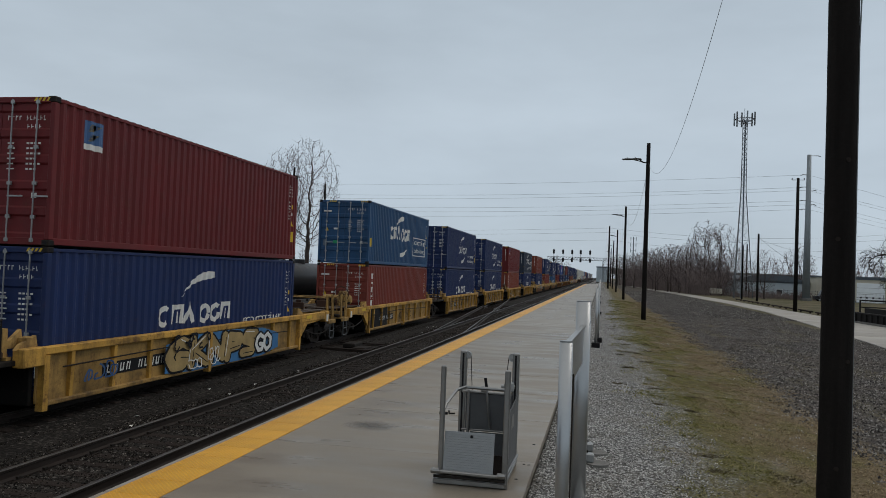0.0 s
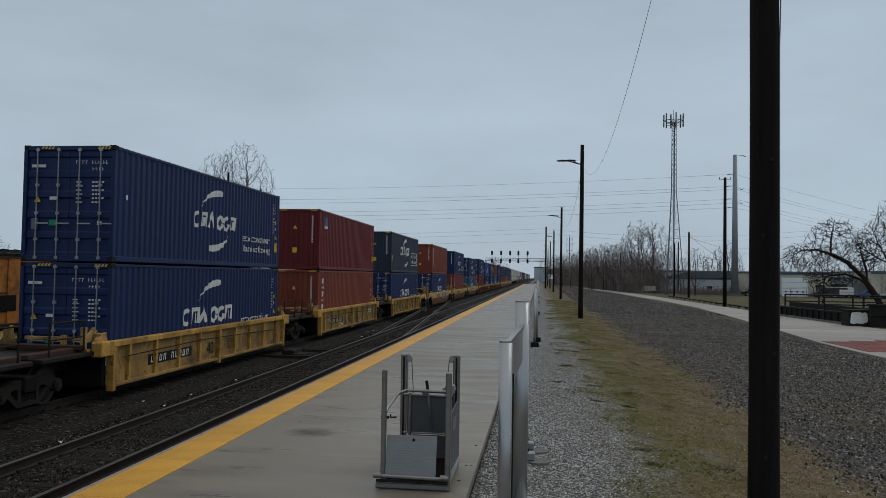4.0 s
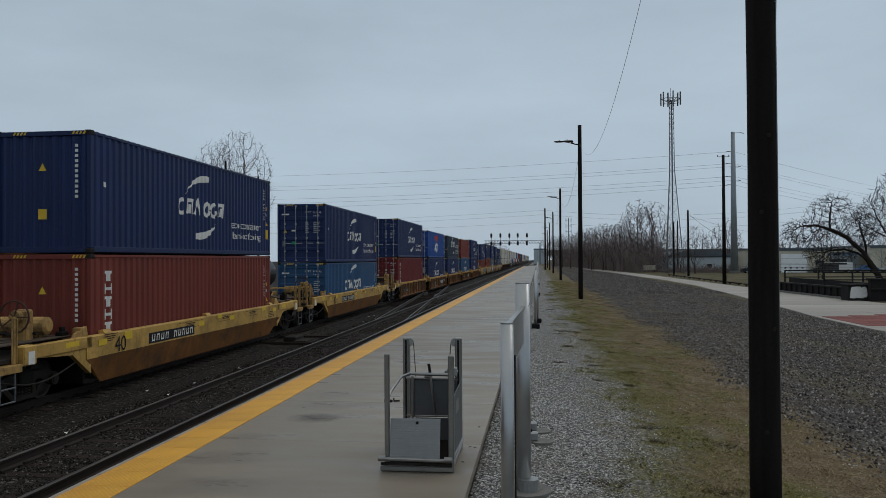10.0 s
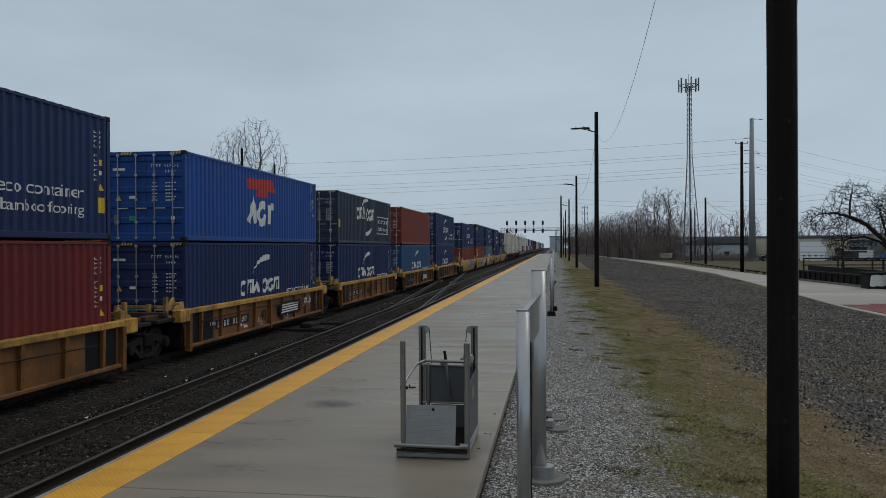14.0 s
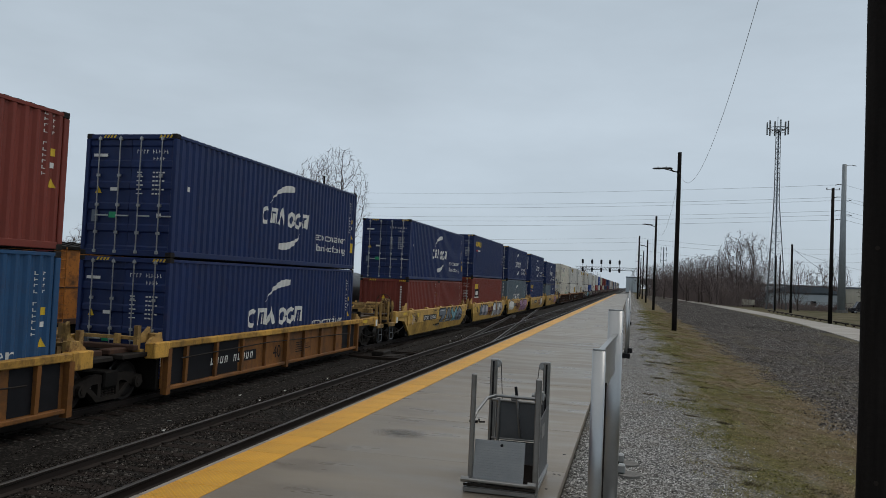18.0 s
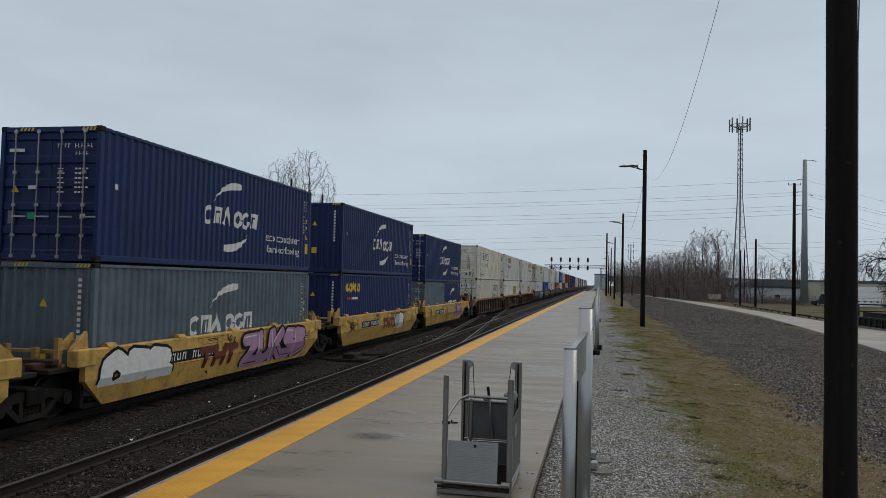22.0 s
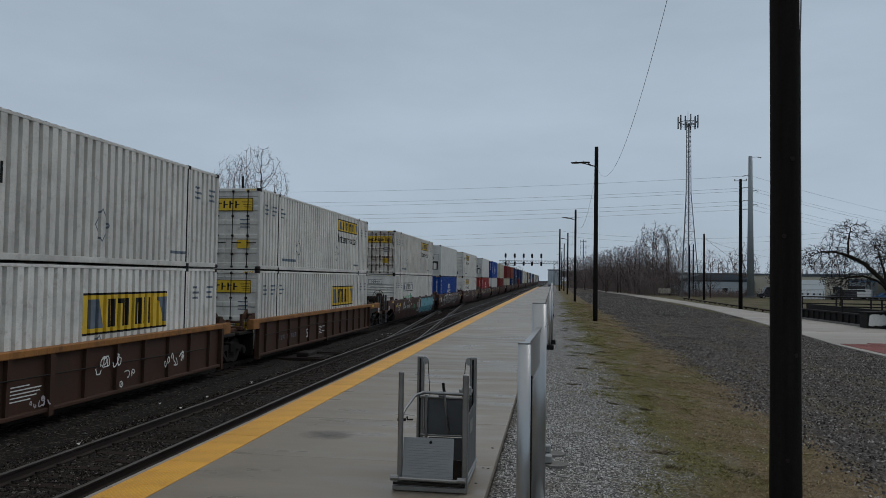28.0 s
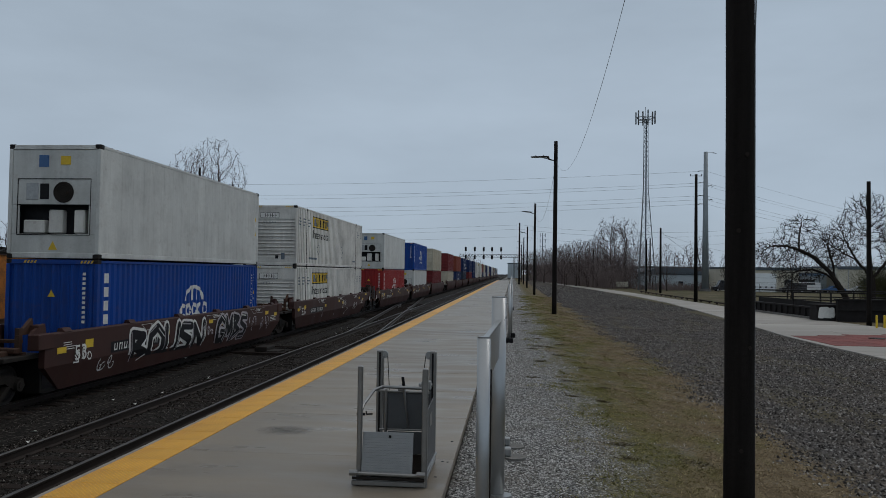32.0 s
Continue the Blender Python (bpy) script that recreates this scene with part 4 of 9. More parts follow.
SHAPES = {"open_ring": [arc(45, 315)], "gate": [[(0, 0), (0.04, 1), (0.96, 1), (1, 0)], [(0.5, 0.05), (0.5, 0.72)]], "tent": [[(0, 0), (0.5, 1), (1, 0)]],
          "hook_ring": [arc(45, 330) + [(0.93, 0.48)]], "ring": [arc(0, 350, 12)], "post": [[(0.2, 0), (0.2, 1)], [(0.36, 0.93), (0.9, 0.93)]]}


def name_row(u0, u1, v0, v1, plan, mi=0, w=0.11, slant=0.10):
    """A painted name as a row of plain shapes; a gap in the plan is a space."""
    step = (u1 - u0) / sum(0.35 if p is None else 1.0 for p in plan)
    out, u = [], u0
    for p in plan:
        if p is None:
            u += 0.35 * step
            continue
        lines = []
        for path in SHAPES[p]:
            lines += ribbon([(u + step * (0.10 + 0.74 * a) + slant * b * (v1 - v0), v0 + w / 2 + (v1 - v0 - w) * b) for a, b in path], w, mi)
        out.append(lines)
        u += step
    return out


LINE_NAME = ("open_ring", "gate", "tent", None, "ring", "hook_ring", "gate")


def swoosh(pts, mi=0):
    """A pennant drawn as a strip of quads through (u, low, high)."""
    return [([(a[0], a[1]), (b[0], b[1]), (b[0], b[2]), (a[0], a[2])], mi) for a, b in zip(pts, pts[1:])]


def id_strip(L, mi=0, yel=1):
    """The upright column of small characters and warning labels near the far end, as plain bars."""
    out = []
    for k in range(11):
        if k != 4:
            out += [rect(L - 0.60, L - 0.585, 2.45 - 0.11 * k, 2.51 - 0.11 * k, mi), rect(L - 0.585, L - 0.545, 2.45 - 0.11 * k + 0.02 * (k % 3), 2.463 - 0.11 * k + 0.02 * (k % 3), mi)]
    for k in range(4):
        out += [rect(L - 0.38, L - 0.365, 2.45 - 0.11 * k, 2.51 - 0.11 * k, mi), rect(L - 0.365, L - 0.33, 2.49 - 0.11 * k, 2.503 - 0.11 * k, mi)]
    out += [rect(L - 0.42, L - 0.30, 1.72, 1.86, yel), rect(L - 0.41, L - 0.31, 1.5, 1.6, mi), ([(L - 0.44, 1.14), (L - 0.26, 1.14), (L - 0.35, 1.32)], yel)]
    return out


UP_SWOOSH = [(4.95, 1.80, 1.81), (5.2, 1.99, 2.04), (5.5, 2.13, 2.26), (5.9, 2.22, 2.42), (6.3, 2.26, 2.47), (6.62, 2.30, 2.46)]
DOWN_SWOOSH = [(5.6, 0.48, 0.64), (5.9, 0.45, 0.67), (6.3, 0.49, 0.71), (6.7, 0.63, 0.79), (6.95, 0.80, 0.88), (7.15, 1.0, 1.01)]


def logo_new(L):
    return {"name_blocks": name_row(4.45, 7.75, 1.16, 1.68, LINE_NAME), "emblem": swoosh(UP_SWOOSH) + swoosh(DOWN_SWOOSH),
            "lettering": text_polys("eco container", 8.45, 0.92, 0.25, 2.7), "second_line": text_polys("bamboo flooring", 8.55, 0.56, 0.23, 2.6),
            "warning_label": [rect(L - 0.5, L - 0.25, 0.62, 0.98, 1)], "serial_column": id_strip(L), "small_label": [rect(0.55, 0.72, 1.6, 1.72)]}


def logo_boxed(L):
    border = [rect(8.35, 11.4, 0.58, 0.63), rect(8.35, 11.4, 1.58, 1.63), rect(8.35, 8.40, 0.63, 1.58), rect(11.35, 11.4, 0.63, 1.58)]
    return {"name_blocks": name_row(3.66, 7.72, 1.28, 1.98, LINE_NAME, 0, 0.16, 0.0), "emblem": swoosh([(u - 0.3, a + 0.1, b + 0.14) for u, a, b in UP_SWOOSH]) + swoosh(DOWN_SWOOSH),
            "lettering": text_polys("eco container", 8.6, 1.22, 0.3, 2.6), "second_line": text_polys("bamboo flooring", 8.8, 0.78, 0.26, 2.3), "lettering_frame": border,
            "warning_label": [rect(0.2, 0.5, 0.8, 1.2, 1)], "serial_column": id_strip(L)}


def logo_lower(L):
    return {"name_blocks": name_row(3.9, 7.6, 1.08, 1.62, LINE_NAME, 0, 0.12), "emblem": swoosh(UP_SWOOSH), "lettering": text_polys("eco container", 8.5, 0.93, 0.25, 2.7), "serial_column": id_strip(L)}


def logo_small(L):
    return {"name_blocks": name_row(1.5, 4.6, 0.85, 1.32, LINE_NAME), "emblem": swoosh([(u - 3.0, a - 0.28, b - 0.28) for u, a, b in UP_SWOOSH]), "serial_column": id_strip(L)}


def logo_column(L):
    s = []
    for k in range(6):
        v = 2.48 - 0.31 * k
        s += [rect(0.60, 0.98, v - 0.07, v), rect(0.73, 0.85, v - 0.25, v - 0.07)] if k % 2 == 0 else [rect(0.60, 0.71, v - 0.25, v), rect(0.87, 0.98, v - 0.25, v), rect(0.71, 0.87, v - 0.16, v - 0.09)]
    return {"name_column": s, "serial_column": id_strip(L), "warning_label": [rect(L - 0.5, L - 0.28, 0.6, 0.9, 1)]}


def logo_badge(L):
    badge = [rect(0.9, 1.55, 2.02, 2.14, 0), rect(0.9, 1.55, 2.14, 2.62, 3), ([(1.05, 2.40), (1.2, 2.40), (1.45, 2.54), (1.1, 2.56)], 1), ([(1.05, 2.2), (1.2, 2.2), (1.4, 2.36), (1.1, 2.34)], 1)]
    return {"badge": badge, "serial_column": id_strip(L), "warning_label": [rect(L - 0.42, L - 0.25, 0.6, 0.95, 1)]}


def logo_big(L):
    return {"name_blocks": name_row(4.6, 7.2, 0.55, 1.5, ("tent", "hook_ring", "post"), 0, 0.26), "emblem": [([(5.4, 1.62), (6.6, 1.62), (6.5, 1.85), (5.5, 1.85)], 4), ([(4.5, 1.85), (7.3, 1.85), (6.9, 2.3), (4.6, 2.2)], 4)], "serial_column": id_strip(L)}


def logo_yellow(L):
    return {"name_blocks": name_row(0.75, 2.6, 2.1, 2.5, ("hook_ring", "ring", "tent", "open_ring", "ring"), 1, 0.13, 0.0), "small_line": [rect(1.0, 1.5, 1.8, 1.9, 4), rect(1.6, 2.4, 1.8, 1.9, 0)], "serial_column": id_strip(L)}


def logo_box_label(L):
    return {"name_panel": [rect(0.9, 2.3, 1.5, 1.58, 0), rect(0.9, 0.98, 1.58, 2.45, 0), rect(0.98, 2.3, 1.95, 2.1, 5), ([(0.98, 2.1), (1.9, 2.1), (2.2, 2.45), (0.98, 2.45)], 1), rect(0.98, 2.3, 1.58, 1.7, 5), rect(0.98, 1.2, 1.7, 1.95, 5), rect(1.2, 2.1, 1.7, 1.95, 0), rect(2.1, 2.3, 1.7, 1.95, 5)], "serial_column": id_strip(L)}


def logo_arch(L):
    s = []
    for k in range(10):
        a0, a1 = math.pi * k / 10, math.pi * (k + 1) / 10
        s.append(([(6.0 + 0.75 * math.cos(a0), 1.68 + 0.5 * math.sin(a0)), (6.0 + 0.75 * math.cos(a1), 1.68 + 0.5 * math.sin(a1)),
                   (6.0 + 0.62 * math.cos(a1), 1.68 + 0.38 * math.sin(a1)), (6.0 + 0.62 * math.cos(a0), 1.68 + 0.38 * math.sin(a0))], 0))
    s += [rect(5.78, 5.86, 1.68, 2.1), rect(6.14, 6.22, 1.68, 2.1)]
    return {"name_blocks": name_row(4.95, 7.1, 1.12, 1.6, ("open_ring", "ring", "hook_ring", "open_ring", "ring"), 0, 0.12, 0.0) + name_row(5.0, 7.1, 0.72, 0.95, ("hook_ring", "gate", "gate", "tent", "tent", "gate", "ring"), 0, 0.05, 0.0), "emblem": s,
            "name_column": [rect(0.35, 0.55, 2.3 - 0.35 * k, 2.55 - 0.35 * k) for k in range(5)], "serial_column": id_strip(L)}


def intermodal(u, v_word, v_box, green, outlined, h=0.62, w=3.7, fill=1):
    """A yellow name panel with plain black bars, and the word below it."""
    s = [rect(u, u + w, v_box, v_box + 0.05, 5), rect(u, u + w, v_box + h - 0.05, v_box + h, 5)]
    lo, hi = v_box + 0.05, v_box + h - 0.05
    a, b = lo + 0.10 * h, hi - 0.10 * h
    s += [rect(u, u + w, lo, a, fill), rect(u, u + w, b, hi, fill)]
    cuts = [u, u + 0.22, u + 0.8, u + 0.98]
    s += [rect(u, u + 0.22, a, b, fill), ([(u + 0.22, a), (u + 0.8, a), (u + 0.62, b), (u + 0.22, b)], 6), ([(u + 0.8, a), (u + 0.98, a), (u + 0.98, b), (u + 0.62, b)], fill)]
    x = u + 0.98
    for i in range(5):
        s += [rect(x, x + 0.10, a, b, 5), rect(x + 0.10, x + 0.22, a, b - 0.12, fill), rect(x + 0.10, x + 0.22, b - 0.12, b, 5 if i % 2 else fill), rect(x + 0.22, x + 0.31, a, b, 5), rect(x + 0.31, x + 0.40, a, b, fill)]
        x += 0.40
    s += [([(x, a), (u + w - 0.15, a), (u + w - 0.45, b), (x, b)], fill), ([(u + w - 0.15, a), (u + w, a), (u + w, b), (u + w - 0.45, b)], 6)]
    out = {"name_panel": s}
    if v_word is not None:
        out["lettering"] = text_polys("Intermodal", u + 0.05, v_word, 0.42, 3.5, 2 if green else 5)
    return out


def small_marks(L):
    s = []
    rr = random.Random(3)
    for u in (0.5, 1.3, 2.2, L - 1.6, L - 0.7):
        for k in range(3):
            s.append(rect(u, u + rr.uniform(0.2, 0.5), 2.3 - 0.15 * k, 2.36 - 0.15 * k, 6))
    s += [rect(2.35, 4.0, 0.36, 0.46, 6), rect(L - 2.9, L - 1.9, 0.36, 0.44, 6)]
    for d in (4.3, L - 6.2):
        for k in range(4):
            a, b = k * math.pi / 2, (k + 1) * math.pi / 2
            s.append(([(d + 0.3 * math.cos(a), 0.9 + 0.4 * math.sin(a)), (d + 0.3 * math.cos(b), 0.9 + 0.4 * math.sin(b)),
                       (d + 0.26 * math.cos(b), 0.9 + 0.35 * math.sin(b)), (d + 0.26 * math.cos(a), 0.9 + 0.35 * math.sin(a))], 6))
    return s


def logo_domestic_a(L):
    return intermodal(10.1, 1.46, 2.0, False, False, 0.6) | {"stencil_print": small_marks(L)}


def logo_domestic_b(L):
    return intermodal(9.3, None, 1.3, False, True, 0.95, 3.75) | {"stencil_print": small_marks(L)}


def logo_domestic_c(L):
    return intermodal(2.95, 1.15, 1.75, True, False, 0.6, 3.7, 0) | {"stencil_print": small_marks(L)}


def logo_domestic_d(L):
    return intermodal(3.1, 1.46, 2.0, False, False, 0.6, 3.4) | {"stencil_print": small_marks(L)}


def logo_domestic_e(L):
    return intermodal(10.1, 1.2, 1.78, True, False, 0.6, 3.7, 0) | {"stencil_print": small_marks(L)}


def logo_none(L):
    return {"serial_column": id_strip(L)}


LOGOS = {"new": logo_new, "boxed": logo_boxed, "lower": logo_lower, "small": logo_small, "column": logo_column, "badge": logo_badge, "big": logo_big, "yellow": logo_yellow,
         "label": logo_box_label, "arch": logo_arch, "dom_a": logo_domestic_a, "dom_b": logo_domestic_b, "dom_c": logo_domestic_c, "dom_d": logo_domestic_d, "dom_e": logo_domestic_e, "plain": logo_none}
def rust_run():
    """Rust that has run down from a fitting, thin at its rims."""
    m, nt, b = base("rust_run")
    n = noise_tex(nt, mapped(nt, (9, 9, 1.2)), 1.6, 7, 0.75)
    nt.links.new(rng(nt, n, 0.42, 0.62), b.inputs["Alpha"])
    nt.links.new(ramp_node(nt, ((0.4, (0.16, 0.075, 0.03)), (0.7, (0.05, 0.022, 0.012))), n).outputs[0], b.inputs["Base Color"])
    b.inputs["Roughness"].default_value = 0.9
    return m


RUST_RUN = rust_run()
MARKS = [MARK_WHITE, MARK_YELLOW, MARK_GREEN, CARS["blue"], MARK_RED, MARK_BLACK, MARK_GREY]


def end_decal(L, W, H, sgn, doors, domestic, old=False, rusted=False):
    """Data lines, warning triangle and labels on the end that faces along the line, as plain bars."""
    mb = MB()
    y = sgn * (L / 2 + (-0.012 if doors else -0.012))

    def q(x0, x1, z0, z1, mi):
        mb.cur = mi
        mb.add([(x0, y, z0), (x1, y, z0), (x1, y, z1), (x0, y, z1)], [(0, 1, 2, 3)])

    def tri(x, z, w, mi):
        mb.cur = mi
        mb.add([(x - w, y, z), (x + w, y, z), (x, y, z + 1.8 * w)], [(0, 1, 2)])

    def diamond(x, z, r, mi):
        mb.cur = mi
        for k in range(4):
            a, b = k * math.pi / 2, (k + 1) * math.pi / 2
            mb.add([(x + r * math.cos(a), y, z + r * math.sin(a)), (x + r * math.cos(b), y, z + r * math.sin(b)), (x + 0.86 * r * math.cos(b), y, z + 0.86 * r * math.sin(b)), (x + 0.86 * r * math.cos(a), y, z + 0.86 * r * math.sin(a))], [(0, 1, 2, 3)])

    if domestic and doors:
        q(-1.02, 1.02, H - 0.82, H - 0.36, 5)
        y -= 0.002
        q(-1.0, 1.0, H - 0.80, H - 0.38, 0 if old else 1)
        y -= 0.002
        for k in range(5):
            q(-0.52 + 0.22 * k, -0.46 + 0.22 * k, H - 0.72, H - 0.46, 5)
            q(-0.46 + 0.22 * k, -0.36 + 0.22 * k, H - 0.61 + 0.04 * (k % 2), H - 0.57 + 0.04 * (k % 2), 5)
            q(-0.98, -0.68 + 0.03 * k, H - 0.72 + 0.06 * k, H - 0.705 + 0.06 * k, 5)
            q(0.72 - 0.03 * k, 0.97, H - 0.72 + 0.06 * k, H - 0.705 + 0.06 * k, 5)
        for k in range(3):
            q(0.55, 0.92, H - 1.15 - 0.13 * k, H - 1.11 - 0.13 * k, 6)
        diamond(-0.78, H - 1.35, 0.22, 6)
        q(-1.0, -0.55, 0.42, 0.86, 5)
        y -= 0.002
        for k in range(4):
            q(-0.96, -0.6, 0.47 + 0.1 * k, 0.50 + 0.1 * k, 1)
        q(0.45, 0.9, 0.75, 1.05, 1)
        if rusted:
            for k in range(9):
                x = -1.12 + 0.28 * k
                q(x - 0.07, x + 0.07, 0.03 + 0.2 * (k % 3), H - 0.2 - 0.33 * (k % 2), 7)
            y -= 0.002
            for z in (0.14, 0.62, 1.15, 1.7, 2.25, 2.66):
                q(-1.15, 1.15, z - 0.05, z + 0.04, 7)
    elif domestic:
        q(-0.48, 0.44, H - 0.62, H - 0.34, 5)
        y -= 0.002
        q(-0.46, 0.42, H - 0.60, H - 0.36, 0)
        y -= 0.002
        for k in range(5):
            q(-0.26 + 0.12 * k, -0.23 + 0.12 * k, H - 0.56, H - 0.40, 5)
            q(-0.23 + 0.12 * k, -0.17 + 0.12 * k, H - 0.50, H - 0.47, 5)
        for k in range(9):
            q(-0.35 + 0.075 * k, -0.335 + 0.075 * k, H - 0.86, H - 0.77, 6)
        diamond(-0.78, H - 1.0, 0.2, 6)
        diamond(-0.78, 0.42, 0.2, 6)
        q(0.28, 0.42, 0.34, 0.50, 5)
        q(0.56, 0.74, 0.30, 0.62, 6)
        if old:
            for x, z0, z1, w in ((-0.76, 0.75, 1.75, 0.10), (0.48, 0.85, 1.9, 0.05), (0.62, 0.8, 1.7, 0.04), (-0.9, 0.05, 0.4, 0.08), (0.9, 0.05, 0.7, 0.06)):
                q(x - w, x + w, z0, z1, 7)
    elif doors:
        for k in range(4):
            q(0.18 + 0.085 * k, 0.195 + 0.085 * k, H - 0.47, H - 0.38, 0), q(0.195 + 0.085 * k, 0.23 + 0.085 * k, H - 0.40, H - 0.385, 0)
        for k in range(6):
            q(0.60 + 0.075 * k, 0.613 + 0.075 * k, H - 0.47, H - 0.38, 0), q(0.613 + 0.075 * k, 0.645 + 0.075 * k, H - 0.435 - 0.03 * (k % 2), H - 0.422 - 0.03 * (k % 2), 0)
        for k in range(4):
            q(0.62 + 0.085 * k, 0.635 + 0.085 * k, H - 0.63, H - 0.55, 0), q(0.635 + 0.085 * k, 0.67 + 0.085 * k, H - 0.60, H - 0.587, 0)
        for k in range(6):
            q(0.2, 0.34 + 0.03 * (k % 2), H - 0.93 - 0.10 * k, H - 0.905 - 0.10 * k, 0)
            for j in range(4 - k % 2):
                q(0.62 + 0.085 * j, 0.68 + 0.085 * j, H - 0.935 - 0.10 * k, H - 0.90 - 0.10 * k, 0)
        q(-1.0, -0.62, H - 0.55, H - 0.48, 0)
        tri(-0.82, H - 1.42, 0.09, 1)
        q(-0.5, -0.3, H - 1.36, H - 1.28, 0)
        q(-0.5, -0.28, H - 2.0, H - 1.86, 2)
        q(-0.97, -0.8, H - 2.1, H - 1.82, 6)
        q(0.78, 0.9, H - 1.98, H - 1.88, 0)
    else:
        tri(0.0, H - 0.95, 0.10, 1)
        q(-0.11, 0.11, 0.80, 1.04, 1)
        for k in range(11):
            q(0.82, 0.9, H - 0.4 - 0.12 * k, H - 0.33 - 0.12 * k, 0)
    for s in (-1, 1):
        for k in range(4):
            x = s * 0.75 + 0.09 * k
            mb.cur = 1
            yy = sgn * (L / 2 + 0.003)
            mb.add([(x, yy, H - 0.10), (x + 0.05, yy, H - 0.10), (x + 0.09, yy, H - 0.03), (x + 0.04, yy, H - 0.03)], [(0, 1, 2, 3)])
    return mb.mesh("end_marking", MARKS + [RUST_RUN])


def reefer_unit(L, W, H):
    """The cooling machine let into the end: frame, fan, louvred boxes."""
    y = -L / 2
    out = {}
    mb = MB()
    x0, x1 = -W / 2 + 0.1, W / 2 - 0.1
    mb.box(x0, x1, y + 0.02, y + 0.06, 1.36, H - 0.13, 0.01)
    mb.box(x0, x1, y + 0.02, y + 0.06, 0.14, 0.62, 0.01)
    for a, b in ((x0, x0 + 0.2), (x1 - 0.2, x1)):
        mb.box(a, b, y + 0.02, y + 0.06, 0.62, 1.36, 0.01)
    out["end_frame"] = (mb, PAINT["reefer_white"], "white machine end frame")
    # Black back sheet: the shade deep in the recess is put into its colour.
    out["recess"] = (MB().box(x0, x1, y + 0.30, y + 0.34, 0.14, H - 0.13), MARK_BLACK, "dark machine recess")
    rim = MB()
    rim.tube([(x0 + 0.15, y + 0.012, 0.6), (x0 + 0.15, y + 0.012, 2.02), (x1 - 0.15, y + 0.012, 2.02), (x1 - 0.15, y + 0.012, 0.6), (x0 + 0.15, y + 0.012, 0.6)], 0.012, 5, False)
    rim.tube([(x0 + 0.15, y + 0.012, 1.36), (x1 - 0.15, y + 0.012, 1.36)], 0.012, 5, False)
    out["panel_seam"] = (rim, MARK_BLACK, "dark panel seam")
    fan = MB()
    fan.tube([(0.25, y + 0.004, 1.68), (0.25, y + 0.03, 1.68)], 0.27, 18)
    for k in range(4):
        r = 0.06 + 0.06 * k
        fan.tube([(0.25 + r * math.cos(a), y, 1.68 + r * math.sin(a)) for a in [2 * math.pi * i / 16 for i in range(17)]], 0.01, 4, False)
    out["fan"] = (fan, DARK_STEEL, "round condenser fan grille")
    out["display"] = (MB().box(-0.38, -0.14, y + 0.008, y + 0.03, 1.5, 1.9, 0.01), MARK_BLACK, "dark control window")
    out["control_panel"] = (MB().box(-0.75, -0.42, y + 0.01, y + 0.03, 1.48, 1.92, 0.01), ROD, "grey control panel")
    for k, (a, b, z) in enumerate(((-0.85, -0.28, 0.98), (-0.18, 0.2, 1.24), (0.5, 0.78, 1.24))):
        out["compressor_cover" + " " * k] = (MB().box(a, b, y + 0.08, y + 0.3, 0.64, z, 0.03), PAINT["white"], "pale compressor cover")
    out["badge"] = (MB().box(-0.42, -0.16, y + 0.008, y + 0.016, 2.32, 2.62), CARS["blue"], "dark owner's badge")
    out["notice"] = (MB().box(0.16, 0.42, y + 0.008, y + 0.016, 2.38, 2.6), MARK_YELLOW, "orange notice label")
    out["warning_sign"] = (MB().prism([(-0.12, 0.22), (0.12, 0.22), (0.0, 0.44)], "y", y + 0.008, y + 0.016), MARK_YELLOW, "yellow warning triangle")
    return out


MARK_LABELS = {"second_line": "second line of painted lettering", "name_block": "plain painted name block", "emblem": "curved painted emblem", "lettering": "painted lettering on the side", "warning_label": "yellow warning label",
               "serial_column": "upright column of small white characters", "small_label": "small white label", "lettering_frame": "white painted frame round the lettering", "name_column": "upright column of white blocks",
               "badge": "square blue and yellow badge", "small_line": "small red and white line", "name_panel": "yellow and black name panel", "stencil_print": "small dark data lines"}
CONTAINER_LABELS = {"navy": "dark navy steel shipping container with white markings", "steel_blue": "faded steel-blue shipping container with white block markings",
                    "old_blue": "weathered slate-blue shipping container with white markings", "bright_blue": "bright blue steel shipping container with pale markings",
                    "royal_blue": "royal blue corrugated shipping container with white arch emblem", "grey_blue": "pale weathered grey-blue shipping container with rust",
                    "maroon": "dark maroon corrugated shipping container", "brick": "brick-red corrugated shipping container with white markings",
                    "orange_red": "orange-red corrugated shipping container with white markings", "red": "red corrugated shipping container",
                    "cream": "cream corrugated shipping container", "white": "white domestic intermodal container with yellow name panel",
                    "old_white": "aged cream-white domestic intermodal container with rust streaks", "rusted_white": "white domestic intermodal container with rusty doors",
                    "reefer_white": "white refrigerated container with machine end"}


def split_marks(groups):
    """Each block of a name and each sweep of an emblem is a mark of its own."""
    for n, s in groups.items():
        if n == "name_blocks":
            for one in s:
                yield "name_block", one
        elif n == "emblem" and len(s) == 10 and len(s[0][0]) == 4 and s[0][0][0][0] < 5.5:
            yield n, s[:5]
            yield n, s[5:]
        else:
            yield n, s


